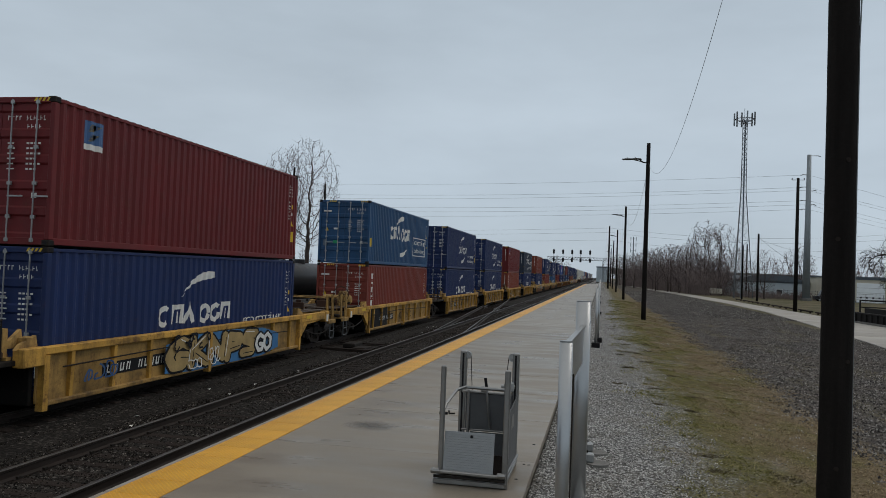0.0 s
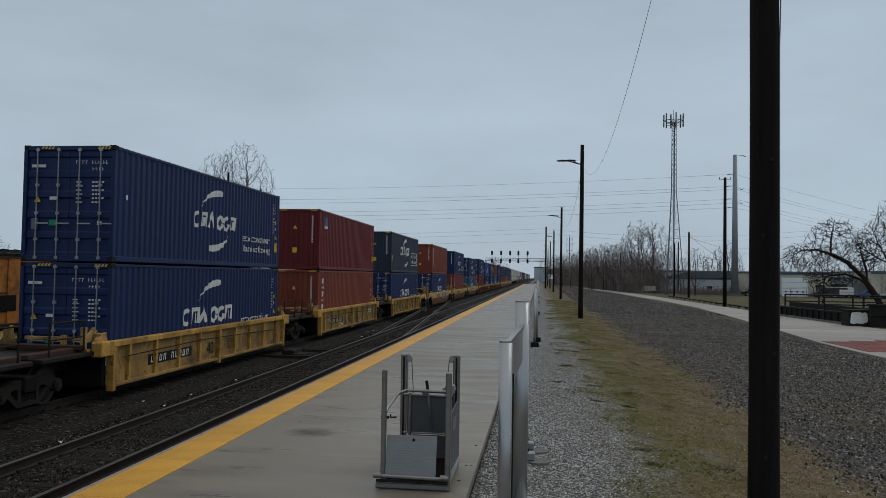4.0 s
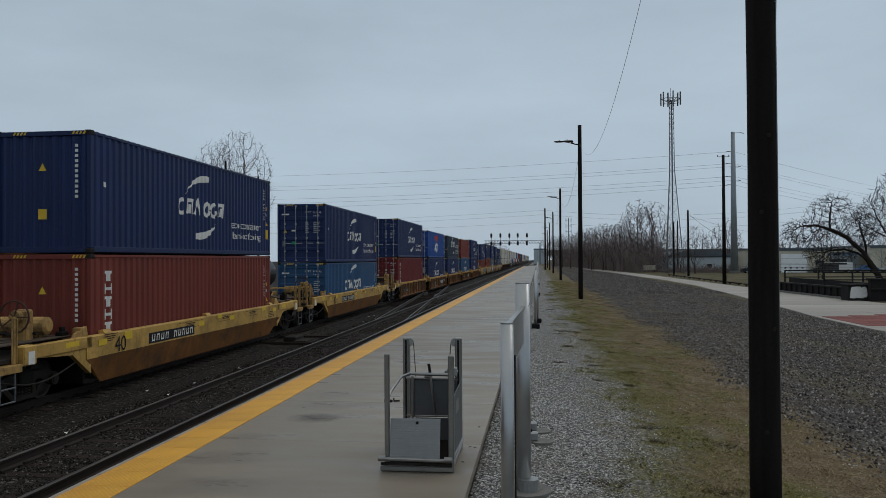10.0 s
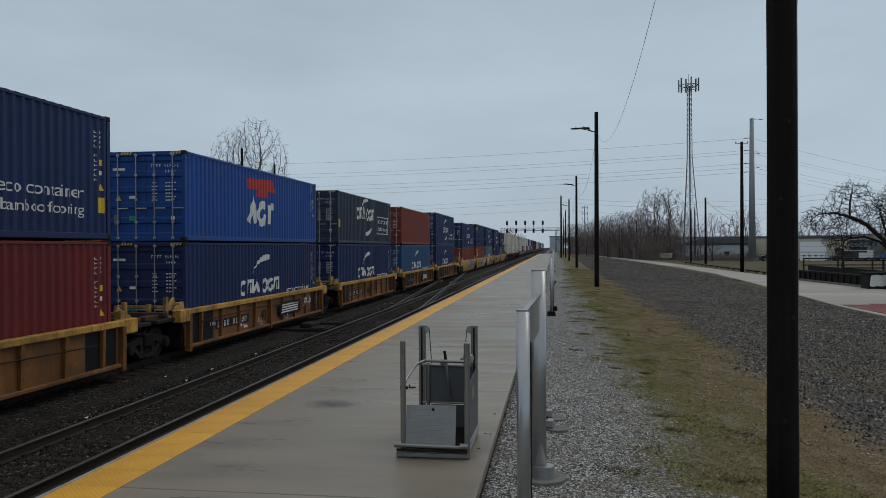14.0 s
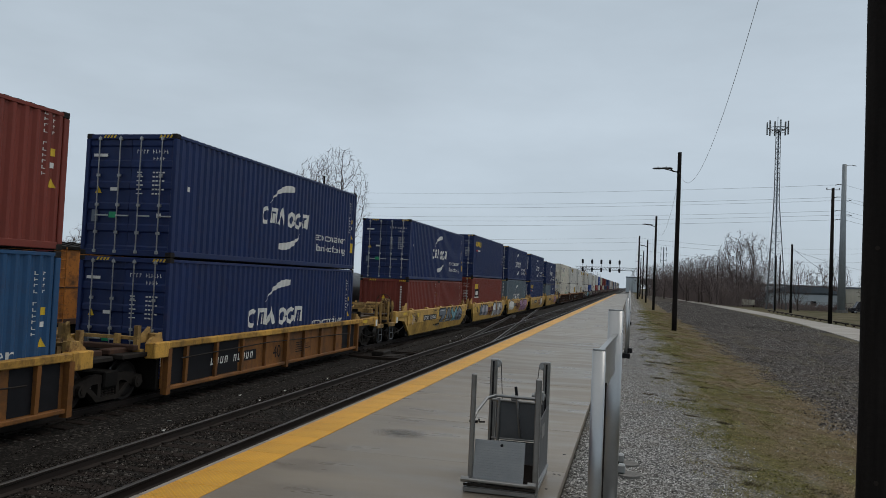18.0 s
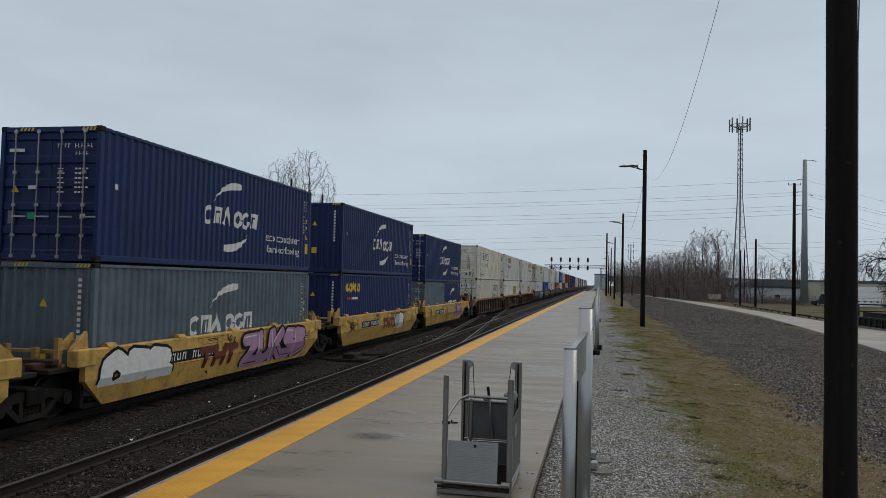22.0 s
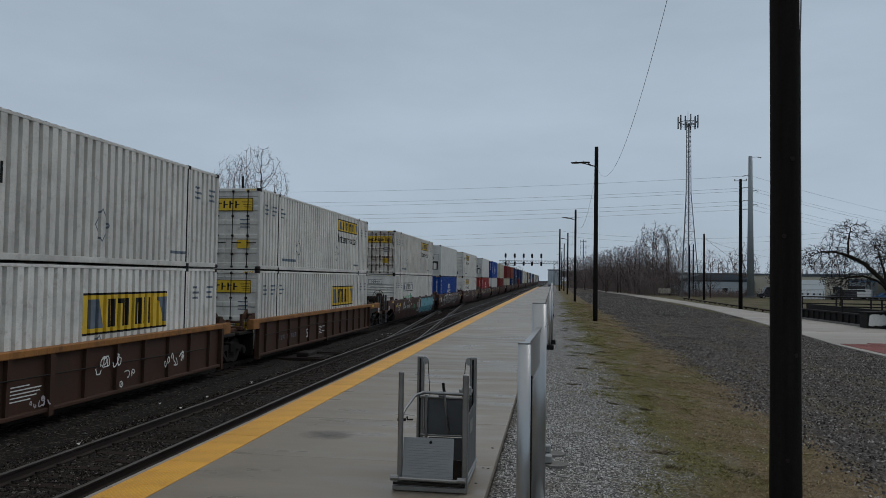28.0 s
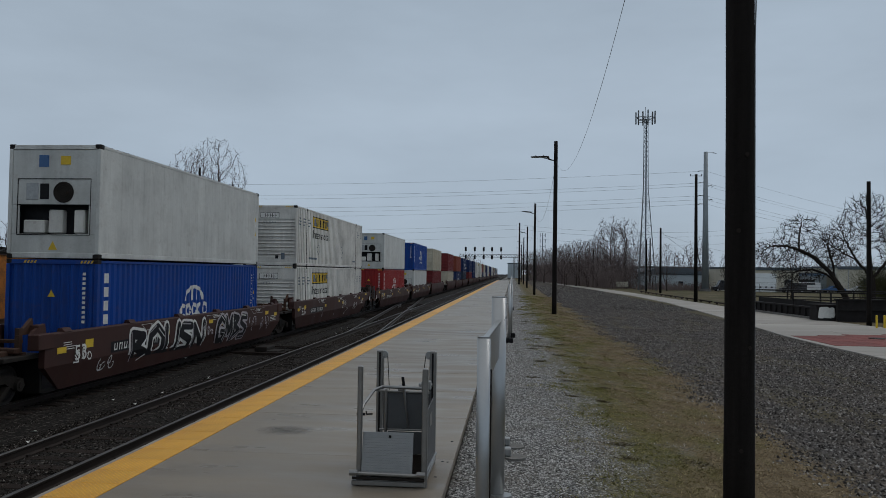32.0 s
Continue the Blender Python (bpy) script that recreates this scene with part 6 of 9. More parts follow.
def well_car(style, L, front, rear, front_coupled, rear_coupled, number, spray, full=True):
    """L: well length; front and rear: how far the unit reaches from the well's middle."""
    body, chord, zt, zb = STYLE[style]
    ob = thing("well_car", CAR_LABELS[style], "well car", "well cars of the train")
    bm_, cm_ = PAINT[body], PAINT[chord]
    h = L / 2
    ribbed = style.startswith("ribbed")

    def side(s):
        mb = MB()
        if ribbed:
            mb.box(*sorted((s * 1.30, s * 1.335)), -h, h, zb + 0.06, zt - 0.14)
            mb.box(*sorted((s * 1.28, s * 1.43)), -h + 0.1, h - 0.1, zb, zb + 0.09, 0.015)
        else:
            prof = [(1.43, zt - 0.03), (1.41, zt), (1.29, zt), (1.29, 0.30), (1.13, zb), (1.21, zb), (1.43, 0.36)]
            a, c = h + 0.2, h - 0.6
            outer = [(a, zt), (a, 0.36), (c, zb)]
            vs = []
            for sg in (-1, 1):
                vs += [(s * 1.43, sg * a, zt - 0.03), (s * 1.40, sg * a, zt), (s * 1.29, sg * a, zt), (s * 1.29, sg * a, 0.36), (s * 1.22, sg * c, zb), (s * 1.27, sg * c, zb), (s * 1.43, sg * a, 0.36)]
            n = 7
            # Low cars: the inward-sloping lower face takes the browner, darker tan.
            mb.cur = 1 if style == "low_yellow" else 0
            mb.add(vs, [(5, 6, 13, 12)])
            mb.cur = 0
            mb.add(vs, [(i, (i + 1) % n, n + (i + 1) % n, n + i) for i in range(n) if i != 5] + [(0, 1, 2, 3, 6), (7, 8, 9, 10, 13), (3, 4, 5, 6), (10, 11, 12, 13)])
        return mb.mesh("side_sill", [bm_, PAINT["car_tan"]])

    def chord_m(s):
        return MB().box(*sorted((s * 1.27, s * 1.45)), -h - 0.45, h + 0.45, zt - 0.15, zt, 0.018).mesh("top_chord", cm_)

    def rib_m():
        return MB().prism([(1.335, zb + 0.05), (1.41, zb + 0.05), (1.435, zt - 0.15), (1.335, zt - 0.15)], "y", -0.05, 0.05).mesh("rib", cm_ if style == "ribbed_yellow" else bm_)

    def post_m():
        return MB().prism([(1.30, zb - 0.08), (1.46, zb - 0.08), (1.47, zt - 0.15), (1.30, zt - 0.15)], "y", -0.07, 0.07).mesh("end_post", cm_ if style == "ribbed_yellow" else bm_)

    k = (style, round(L, 2))
    for s in (-1, 1):
        piece("side_sill", cached(("sill", s) + k, lambda: side(s)), ob)
        if ribbed:
            piece("top_chord", cached(("chord", s) + k, lambda: chord_m(s)), ob, None, "yellow top chord" if style != "ribbed_brown" else "orange-tan top chord")
    if ribbed:
        n = 9 if L < 14 else 13
        for i in range(n):
            y = -h + 0.9 + i * (L - 1.8) / (n - 1)
            piece("rib", cached(("rib",) + k, rib_m), ob, (0, y, 0))
        part("brake_rod", MB().tube([(1.44, -h + 0.6, 0.46), (1.44, -h * 0.2, 0.52), (1.44, h - 1.2, 0.40)], 0.016, 5), DARK_STEEL, ob, "thin brake rod along the side")
        for y in (-h + 0.12, 0.0, h - 0.12):
            piece("end_post", cached(("post",) + k, post_m), ob, (0, y, 0))
    else:
        nb = 3 if style == "low_yellow" else 5 if L < 14 else 6
        for i in range(nb):
            y = -h + 0.7 + i * (L - 1.4) / (nb - 1)
            piece("guide", cached(("guide", zt, body), lambda: MB().prism([(1.24, zt), (1.43, zt), (1.36, zt + 0.08), (1.26, zt + 0.08)], "y", -0.16, 0.16).mesh("guide", bm_)), ob, (0, y, 0), "container guide lug")
    piece("well_floor", cached(("floor",) + k, lambda: MB().box(-1.25, 1.25, -h, h, -0.24, -0.14, 0.01).mesh("well_floor", UNDER)), ob)
    for sg, reach, coupled in ((-1, front, front_coupled), (1, rear, rear_coupled)):
        dk = (style, round(L, 2), round(reach, 2), coupled)

        def deck():
            a, b = sorted((sg * (h + 0.05), sg * (reach - 0.35 if coupled else reach - 0.15)))
            mb = MB().box(-1.28, 1.28, a, b, 0.58, 0.68, 0.015)
            mb.box(-0.35, 0.35, a, b, 0.2, 0.58, 0.02)
            return mb.mesh("end_deck", DARK_STEEL)

        piece("end_deck", cached(("deck", sg) + dk, deck), ob, None, "dark steel end deck")
        piece("bulkhead", cached(("bulk", sg) + k, lambda: MB().box(-1.28, 1.28, *sorted((sg * (h + 0.02), sg * (h + 0.12))), -0.2, 0.58, 0.01).mesh("bulkhead", UNDER)), ob)
        for s in (-1, 1):
            def guide():
                mb = MB()
                y0 = sg * (h - 0.05)
                mb.prism([(y0, zt - 0.02), (y0 + sg * 0.55, zt - 0.02), (y0 + sg * 0.45, zt + 0.08), (y0 + sg * 0.06, zt + (0.36 if style == "smooth_yellow" else 0.22))], "x", *sorted((s * 1.22, s * 1.30)))
                mb.box(*sorted((s * 1.1, s * 1.3)), *sorted((y0 + sg * 0.08, y0 + sg * 0.3)), zt - 0.3, zt + 0.2, 0.01)
                return mb.mesh("corner_guide", PAINT["deck_yellow"] if "yellow" in style or "tan" in style else bm_)

            piece("corner_guide", cached(("cg", s, sg) + k, guide), ob, None, "upright corner guide")
        if full:
            def rails(s):
                mb = MB()
                y0, y1 = sg * (h + 0.75), sg * (reach - 0.5)
                x = s * 1.18
                mb.tube([(x, y0, 0.68), (x, y0, 1.42), (x, y1, 1.42), (x, y1, 0.68)], 0.024, 6)
                mb.tube([(x, y0, 1.05), (x, y1, 1.05)], 0.02, 6)
                return mb.mesh("handrail", DARK_STEEL)

            for s in (-1, 1):
                if abs(reach - h) > 1.6 and not coupled:
                    piece("handrail", cached(("rails", sg, s) + dk, lambda: rails(s)), ob, None, "bent pipe handrail")
            if not coupled:
                stand_paint = PAINT["deck_yellow"] if "brown" not in style else PAINT["rust_brown"]
                y = sg * (h + 0.55)
                for x, z in ((1.05, 1.25), (0.55, 1.05), (-0.9, 1.2)):
                    piece("deck_stand", cached(("stand", z, stand_paint.name), lambda: MB().prism([(-0.14, 0.0), (0.14, 0.0), (0.14, 0.08), (0.05, 0.08), (0.05, z - 0.66), (-0.05, z - 0.66), (-0.05, 0.08), (-0.14, 0.08)], "y", -0.06, 0.06).mesh("deck_stand", stand_paint)), ob, (x, y, 0.66), "short upright deck stand")
                piece("stand_rail", cached(("standrail", stand_paint.name), lambda: MB().box(-0.78, 0.78, -0.04, 0.04, -0.04, 0.04, 0.01).mesh("stand_rail", stand_paint)), ob, (0.28, y - sg * 0.11, 0.96))
        warm = PAINT["deck_yellow"] if "brown" not in style else PAINT["rust_brown"]
        D = reach - h
        if full and coupled and D > 1.2:
            end_platform(ob, sg, h, D, zt, warm, cm_, number, style)
        elif full:
            for s in (-1, 1):
                piece("corner_block", cached(("cblock", sg, s) + k, lambda: MB().box(*sorted((s * 1.20, s * 1.462)), *sorted((sg * (h - 0.1), sg * (h + 0.48))), zt - 0.34, zt + 0.012, 0.02).mesh("corner_block", cm_)), ob, None, "painted end block of the side")
                piece("corner_bracket", cached(("cbrac", sg, s) + k, lambda: MB().prism([(sg * (h + 0.1), zt), (sg * (h + 0.62), zt), (sg * (h + 0.5), zt + 0.10), (sg * (h + 0.16), zt + 0.34)], "x", *sorted((s * 1.02, s * 1.10))).mesh("corner_bracket", warm)), ob)
                piece("connector_beam", cached(("cbeam", sg, s) + dk, lambda: MB().box(*sorted((s * 0.72, s * 0.98)), *sorted((sg * (h + 0.3), sg * (reach - 0.1))), 0.66, 0.78, 0.02).mesh("connector_beam", PAINT["rust_brown"])), ob)
            piece("cross_beam", cached(("xbeam", sg) + k, lambda: MB().box(-1.15, 1.15, *sorted((sg * (h + 0.62), sg * (h + 0.8))), 0.72, 0.84, 0.02).mesh("cross_beam", PAINT["rust_brown"])), ob)
        if coupled:
            truck(ob, sg * (reach - 1.75))
            piece("coupler", cached(("cpl", sg, round(reach, 2)), lambda: MB().box(-0.14, 0.14, *sorted((sg * (reach - 0.6), sg * (reach + 0.02))), 0.28, 0.5, 0.03).box(-0.3, 0.3, *sorted((sg * (reach - 0.45), sg * (reach - 0.3))), 0.1, 0.58, 0.02).mesh("coupler", UNDER)), ob)
    if not front_coupled:
        truck(ob, -front)
    if full and front_coupled:
        bw = MB()
        c = Vector((0.62, -(h + 1.55), 1.42))
        for a in range(5):
            an = 2 * math.pi * a / 5
            bw.tube([c, c + Vector((0.34 * math.cos(an), 0, 0.34 * math.sin(an)))], 0.014, 5)
        bw.tube([c + Vector((0.34 * math.cos(2 * math.pi * i / 18), 0, 0.34 * math.sin(2 * math.pi * i / 18))) for i in range(19)], 0.02, 6, False)
        bw.tube([c, c + Vector((0, 0.3, 0))], 0.04, 6)
        part("brake_wheel", bw, PAINT["rust_brown"], ob, "round hand brake wheel")
        part("brake_stand", MB().box(0.46, 0.78, -(h + 1.42), -(h + 1.12), 0.86, 1.56, 0.04).tube([(0.62, -(h + 1.55), 1.42), (0.62, -(h + 1.40), 1.42)], 0.13, 12), PAINT["deck_yellow"] if "yellow" in style or "tan" in style else DARK_STEEL, ob)
        part("air_tank", MB().tube([(-0.55, -(h + 0.62), 1.16), (-0.5, -(h + 0.62), 1.16), (0.75, -(h + 0.62), 1.16), (0.8, -(h + 0.62), 1.16)], [0.12, 0.2, 0.2, 0.12], 14).box(-0.4, -0.3, -(h + 0.7), -(h + 0.55), 0.86, 1.0).box(0.5, 0.6, -(h + 0.7), -(h + 0.55), 0.86, 1.0), PAINT["deck_yellow"] if "yellow" in style else DARK_STEEL, ob, "round brake air reservoir")
    if full:
        xs = 1.338 if ribbed else 1.432
        sh = []
        z = 0.22 if ribbed else 0.55
        if ribbed:
            y0 = -h + 1.95
            sh.append(rect(y0, y0 + 2.6, z - 0.13, z + 0.15, 5))
            for i in range(10):
                if i != 4:
                    sh += [rect(y0 + 0.15 + 0.23 * i, y0 + 0.19 + 0.23 * i, z - 0.08, z + 0.10, 0, 0.03), rect(y0 + 0.25 + 0.23 * i, y0 + 0.29 + 0.23 * i, z - 0.08, z + 0.10, 0, 0.03), rect(y0 + 0.19 + 0.23 * i, y0 + 0.25 + 0.23 * i, z + (0.06 if i % 2 else -0.08), z + (0.10 if i % 2 else -0.04), 0)]
        else:
            y0 = -h + 2.6
            sh.append(rect(y0, y0 + 2.7, z - 0.14, z + 0.14, 5))
            for i in range(10):
                if i != 4:
                    sh += [rect(y0 + 0.15 + 0.25 * i, y0 + 0.19 + 0.25 * i, z - 0.09, z + 0.09, 0, 0.03), rect(y0 + 0.27 + 0.25 * i, y0 + 0.31 + 0.25 * i, z - 0.09, z + 0.09, 0, 0.03), rect(y0 + 0.19 + 0.25 * i, y0 + 0.27 + 0.25 * i, z + (0.05 if i % 2 else -0.09), z + (0.09 if i % 2 else -0.05), 0)]
            sh += [rect(-h + 1.4, -h + 1.75, z + 0.1, z + 0.3, 1), rect(h - 1.8, h - 1.4, z + 0.18, z + 0.32, 1), rect(0.6, 0.95, z + 0.2, z + 0.32, 1)]
        if number == 2:
            piece("black_bay", flat_decal([rect(-h + 0.25, -h + 3.4, zb + 0.1, zt - 0.17, 5)], "black_bay"), ob, (xs - 0.002, 0, 0), "black painted end bay")
        if style == "ribbed_tan":
            for a, b in ((-h + 0.22, -h + (3.5 if number in (13, 14) else 1.8)), (h - 1.5, h - 0.28)):
                piece("black_bay", flat_decal([rect(a, b, zb + 0.1, zt - 0.17, 5)], "black_bay"), ob, (xs - 0.002, 0, 0), "black painted end bay")
            mark = [rect(0.9, 3.3, 0.0, 0.52, 5)] if number in (11, 13) else []
            for k in range(4 if mark else 0):
                mark.append(rect(1.1 + 0.03 * k, 2.95 + 0.03 * k, 0.10 + 0.09 * k, 0.15 + 0.09 * k, 0, 0.02))
            if mark:
                piece("owner_mark", flat_decal(mark, "owner_mark"), ob, (xs + 0.09, 0, 0.02), "black panel with plain white mark")
        if style == "ribbed_brown":
            sh = [(p, 6) for p, _ in sh]
        else:
            piece("number_panel", cached(("num", style, round(L, 2)), lambda: flat_decal([(sh[0][0], 5)], "number_panel")), ob, (xs, 0, 0), "black number panel")
        tagged(piece("stencil_print", cached(("chars", style, round(L, 2)), lambda: flat_decal(sh[1:], "stencil_print")), ob, (xs + 0.001, 0, 0)), "white character bars and yellow labels", kind="stuff")
        num = "53" if L > 14 else "40"
        piece("size_mark", cached(("size", num, ribbed, style), lambda: flat_decal([(p, 0 if "brown" in style else 5) for p, _ in text_polys(num, 0, 0, 0.36, 0.5)], "size_mark")), ob,
              (xs + 0.006, -h + (0.95 if not ribbed else 5.6), 0.02 if ribbed else 0.4), "stencilled size number")
        if front_coupled is False:
            piece("unit_mark", cached("unit_mark", lambda: flat_decal([(p, 0) for p, _ in text_polys("125-T", 0, 0, 0.24, 0.8)], "unit_mark")), ob, (1.29, -h - 0.02, 0.3), "white stencilled unit mark")
        if spray:
            gz, gh = (zb + 0.04, (zt - zb - 0.2) / 1.2) if ribbed else (0.0 + zb, (zt - zb - 0.04) / 1.2)

            def lay(p):
                """Low parts follow the foot of the side, which turns in."""
                return [(a - h, b * gh) for a, b in p]

            gm = flat_decal([(lay(p), mi) for p, mi in graffiti(spray, L)], "graffiti")
            if not ribbed:
                bg = bmesh.new()
                bg.from_mesh(gm)
                bmesh.ops.bisect_plane(bg, geom=bg.verts[:] + bg.edges[:] + bg.faces[:], plane_co=(0, 0, 0.36 - gz), plane_no=(0, 0, 1), dist=1e-5)
                for v in bg.verts:
                    if v.co.z < 0.36 - gz:
                        v.co.x -= (0.36 - gz - v.co.z) * 0.22 / (0.36 - zb)
                bg.to_mesh(gm)
                bg.free()
            piece("graffiti", gm, ob, (xs + (0.105 if ribbed else 0.006), 0, gz), "sprayed graffiti")["kind"] = "stuff"
        small_print = []
        rn = random.Random(number)
        for k in range(5):
            small_print.append(rect(-h + (2.7 if not ribbed else 7.2), -h + (2.7 if not ribbed else 7.2) + rn.uniform(0.5, 1.2), (0.28 if not ribbed else 0.34) - 0.07 * k, (0.305 if not ribbed else 0.365) - 0.07 * k, 0 if "brown" in style else 5))
        if not ribbed:
            small_print = [q for q in small_print if min(p[1] for p in q[0]) > 0.37]
            ink = 0 if "brown" in style else 5
            for k in range(4):
                small_print.append(rect(h - 1.1, h - 1.1 + rn.uniform(0.4, 0.8), 0.62 - 0.06 * k, 0.642 - 0.06 * k, ink))
                small_print.append(rect(-h + 0.5, -h + 0.5 + rn.uniform(0.3, 0.6), 0.84 - 0.05 * k, 0.857 - 0.05 * k, ink))
            for u in (-h + 4.2, 0.4, h - 3.6):
                small_print += [rect(u, u + 1.7, zt - 0.085, zt - 0.075, ink), ([(u, zt - 0.085), (u + 0.012, zt - 0.085), (u + 0.312, zt - 0.245), (u + 0.3, zt - 0.245)], ink),
                          rect(u + 0.3, u + 1.4, zt - 0.25, zt - 0.24, ink), rect(u + 0.55, u + 1.15, zt - 0.14, zt - 0.115, ink), rect(u + 0.6, u + 1.1, zt - 0.18, zt - 0.16, ink)]
            small_print += [rect(-h + 0.2, h - 0.1, 0.362, 0.37, ink)] if "brown" not in style else []
            for u in (-h + 0.25, -h + 5.6, 1.6, h - 0.6):
                small_print.append(rect(u, u + 0.36, 0.62, 0.76, 1))
        tagged(piece("stencil_print", flat_decal(small_print, "stencil_print"), ob, (xs + 0.001, 0, 0)), "fine stencilled data lines", kind="stuff")
    return ob


MOVERS = []
# near end of each box at 0 s, upper box, lower boxes, car style, coupled ends, graffiti
# box: kind, length, height, colour, markings, doors face down the line
S40, S53 = 12.192, 16.154
HC, STD = 2.896, 2.591


def std(colour, logo, doors, H=HC, kind="steel", L=S40):
    return (kind, L, H, colour, logo, doors)


def dom(logo, doors, colour="white"):
    return ("domestic", S53, HC, colour, logo, doors)


TRAIN = [
    (-7.9, std("navy", "new", 1), [std("navy", "lower", 1)], "ribbed_yellow", 0, 0, ""),
    (12.96, std("maroon", "badge", 1), [std("navy", "lower", 1)], "ribbed_yellow", 0, 1, "full"),
    (33.73, std("steel_blue", "boxed", 1), [std("brick", "column", 1)], "ribbed_yellow", 1, 0, ""),
    (51.98, std("navy", "new", 1), [std("navy", "lower", 1)], "ribbed_yellow", 0, 0, ""),
    (69.78, std("navy", "new", 1), [std("navy", "lower", 1)], "ribbed_yellow", 0, 0, ""),
    (87.75, std("maroon", "badge", 0), [std("orange_red", "column", 0)], "ribbed_yellow", 0, 0, "tags"),
    (105.98, std("old_blue", "boxed", 0), [std("navy", "lower", 1)], "ribbed_yellow", 0, 1, ""),
    (127.2, std("orange_red", "column", 0), [std("navy", "lower", 1)], "low_yellow", 1, 1, "white"),
    (147.17, std("navy", "new", 0), [std("brick", "column", 0)], "low_yellow", 1, 1, ""),
    (167.25, std("navy", "new", 1), [std("steel_blue", "lower", 1, STD)], "low_yellow", 1, 1, ""),
    (187.22, std("navy", "new", 1), [std("maroon", "column", 1)], "ribbed_tan", 1, 0, ""),
    (203.14, std("bright_blue", "big", 1, STD), [std("navy", "lower", 1)], "ribbed_tan", 0, 0, "tags"),
    (218.83, std("old_blue", "boxed", 1, STD), [std("navy", "lower", 1)], "ribbed_tan", 0, 0, ""),
    (234.69, std("brick", "plain", 1, STD), [std("steel_blue", "lower", 1)], "ribbed_tan", 0, 0, ""),
    (250.39, std("navy", "new", 1), [std("navy", "lower", 1)], "ribbed_tan", 0, 1, ""),
    (270.17, std("navy", "new", 1), [std("brick", "plain", 0, STD, "steel", 6.058), std("brick", "plain", 0, STD, "steel", 6.058)], "smooth_yellow", 1, 0, "blue"),
    (285.72, std("navy", "yellow", 1), [std("brick", "label", 1)], "smooth_yellow", 0, 0, "mixed"),
    (300.94, std("navy", "new", 1), [std("grey_blue", "lower", 0)], "smooth_yellow", 0, 0, "pink"),
    (316.71, std("navy", "new", 0), [std("navy", "yellow", 0)], "smooth_yellow", 0, 0, "pale"),
    (332.28, std("navy", "new", 1), [std("grey_blue", "plain", 1, STD, "steel", 6.058), std("navy", "small", 0, STD, "steel", 6.058)], "smooth_yellow", 0, 1, "lines"),
    (352.23, dom("dom_c", 0, "old_white"), [dom("dom_e", 1, "old_white")], "ribbed_brown", 1, 0, ""),
    (371.60, dom("dom_d", 1), [dom("dom_b", 1)], "ribbed_brown", 0, 0, "tags"),
    (391.17, dom("dom_a", 1), [dom("dom_b", 1)], "ribbed_brown", 0, 1, ""),
    (415.0, dom("dom_a", 1, "rusted_white"), [dom("dom_c", 0)], "smooth_brown", 1, 0, "cyan"),
    (434.70, std("reefer_white", "plain", 0, HC, "reefer"), [std("royal_blue", "arch", 0)], "smooth_brown", 0, 0, "outline"),
    (454.2, dom("dom_d", 0), [dom("dom_d", 0)], "smooth_brown", 0, 1, "tags"),
    (478.0, std("reefer_white", "plain", 0, HC, "reefer"), [std("red", "arch", 0)], "smooth_brown", 1, 0, ""),
    (497.4, std("royal_blue", "arch", 0), [std("reefer_white", "plain", 0, HC, "reefer")], "smooth_brown", 0, 0, ""),
    (516.8, std("cream", "plain", 1), [std("maroon", "plain", 1)], "smooth_brown", 0, 1, ""),
    (540.6, std("maroon", "plain", 1), [std("cream", "plain", 1)], "smooth_brown", 1, 0, ""),
    (560.0, std("orange_red", "plain", 1), [std("navy", "lower", 1)], "smooth_brown", 0, 0, ""),
    (579.4, std("navy", "new", 1), [std("old_blue", "plain", 1)], "smooth_brown", 0, 1, ""),
]
TAIL = [("navy", "maroon"), ("navy", "navy"), ("white", "white"), ("white", "white"), ("brick", "navy"), ("cream", "white"), ("navy", "navy"), ("white", "white")]


def build_train():
    rows = list(TRAIN)
    s = 603.2
    for i in range(18):
        a, b = TAIL[i % len(TAIL)]
        up = dom("dom_a", 0) if a == "white" else std(a, "plain", 1)
        lo = [dom("dom_b", 1) if b == "white" else std(b, "plain", 1)]
        rows.append((s, up, lo, "smooth_brown", 1 if i % 3 == 0 else 0, 1 if i % 3 == 2 else 0, ""))
        s += 23.8 if i % 3 == 2 else 19.4
    wide = [53 if r[3].endswith("brown") else 40 for r in rows]
    mids = [r[0] + (S53 if w == 53 else S40) / 2 for r, w in zip(rows, wide)]
    for i, (s, up, los, style, fc, rc, spray) in enumerate(rows):
        full = -20 < s < 500
        mid = mids[i]
        L = 12.75 if wide[i] == 40 else 16.7
        front = (mid - (mids[i - 1] + (L - (12.75 if wide[i - 1] == 40 else 16.7)) * 0 if i else mid - 18.25)) / 2
        if i:
            ga, gb = mids[i - 1] + (6.375 if wide[i - 1] == 40 else 8.35), mid - L / 2
            front = mid - (ga + gb) / 2
        else:
            front = 9.1
        if i + 1 < len(rows):
            ga, gb = mid + L / 2, mids[i + 1] - (6.375 if wide[i + 1] == 40 else 8.35)
            rear = (ga + gb) / 2 - mid
        else:
            rear = 10.0
        car = well_car(style, L, front, rear, bool(fc), bool(rc), i, spray, full)
        MOVERS.append((car, mid, 0.0))
        floor = -0.125
        tall = max(b[2] for b in los)
        if len(los) == 1:
            c = container(*los[0], full)
            MOVERS.append((c, mid, floor))
        else:
            for k, b in enumerate(los):
                c = container(*b, full)
                MOVERS.append((c, mid + (-3.066 if k == 0 else 3.066), floor))
        c = container(*up, full)
        MOVERS.append((c, mid, floor + tall + 0.014))


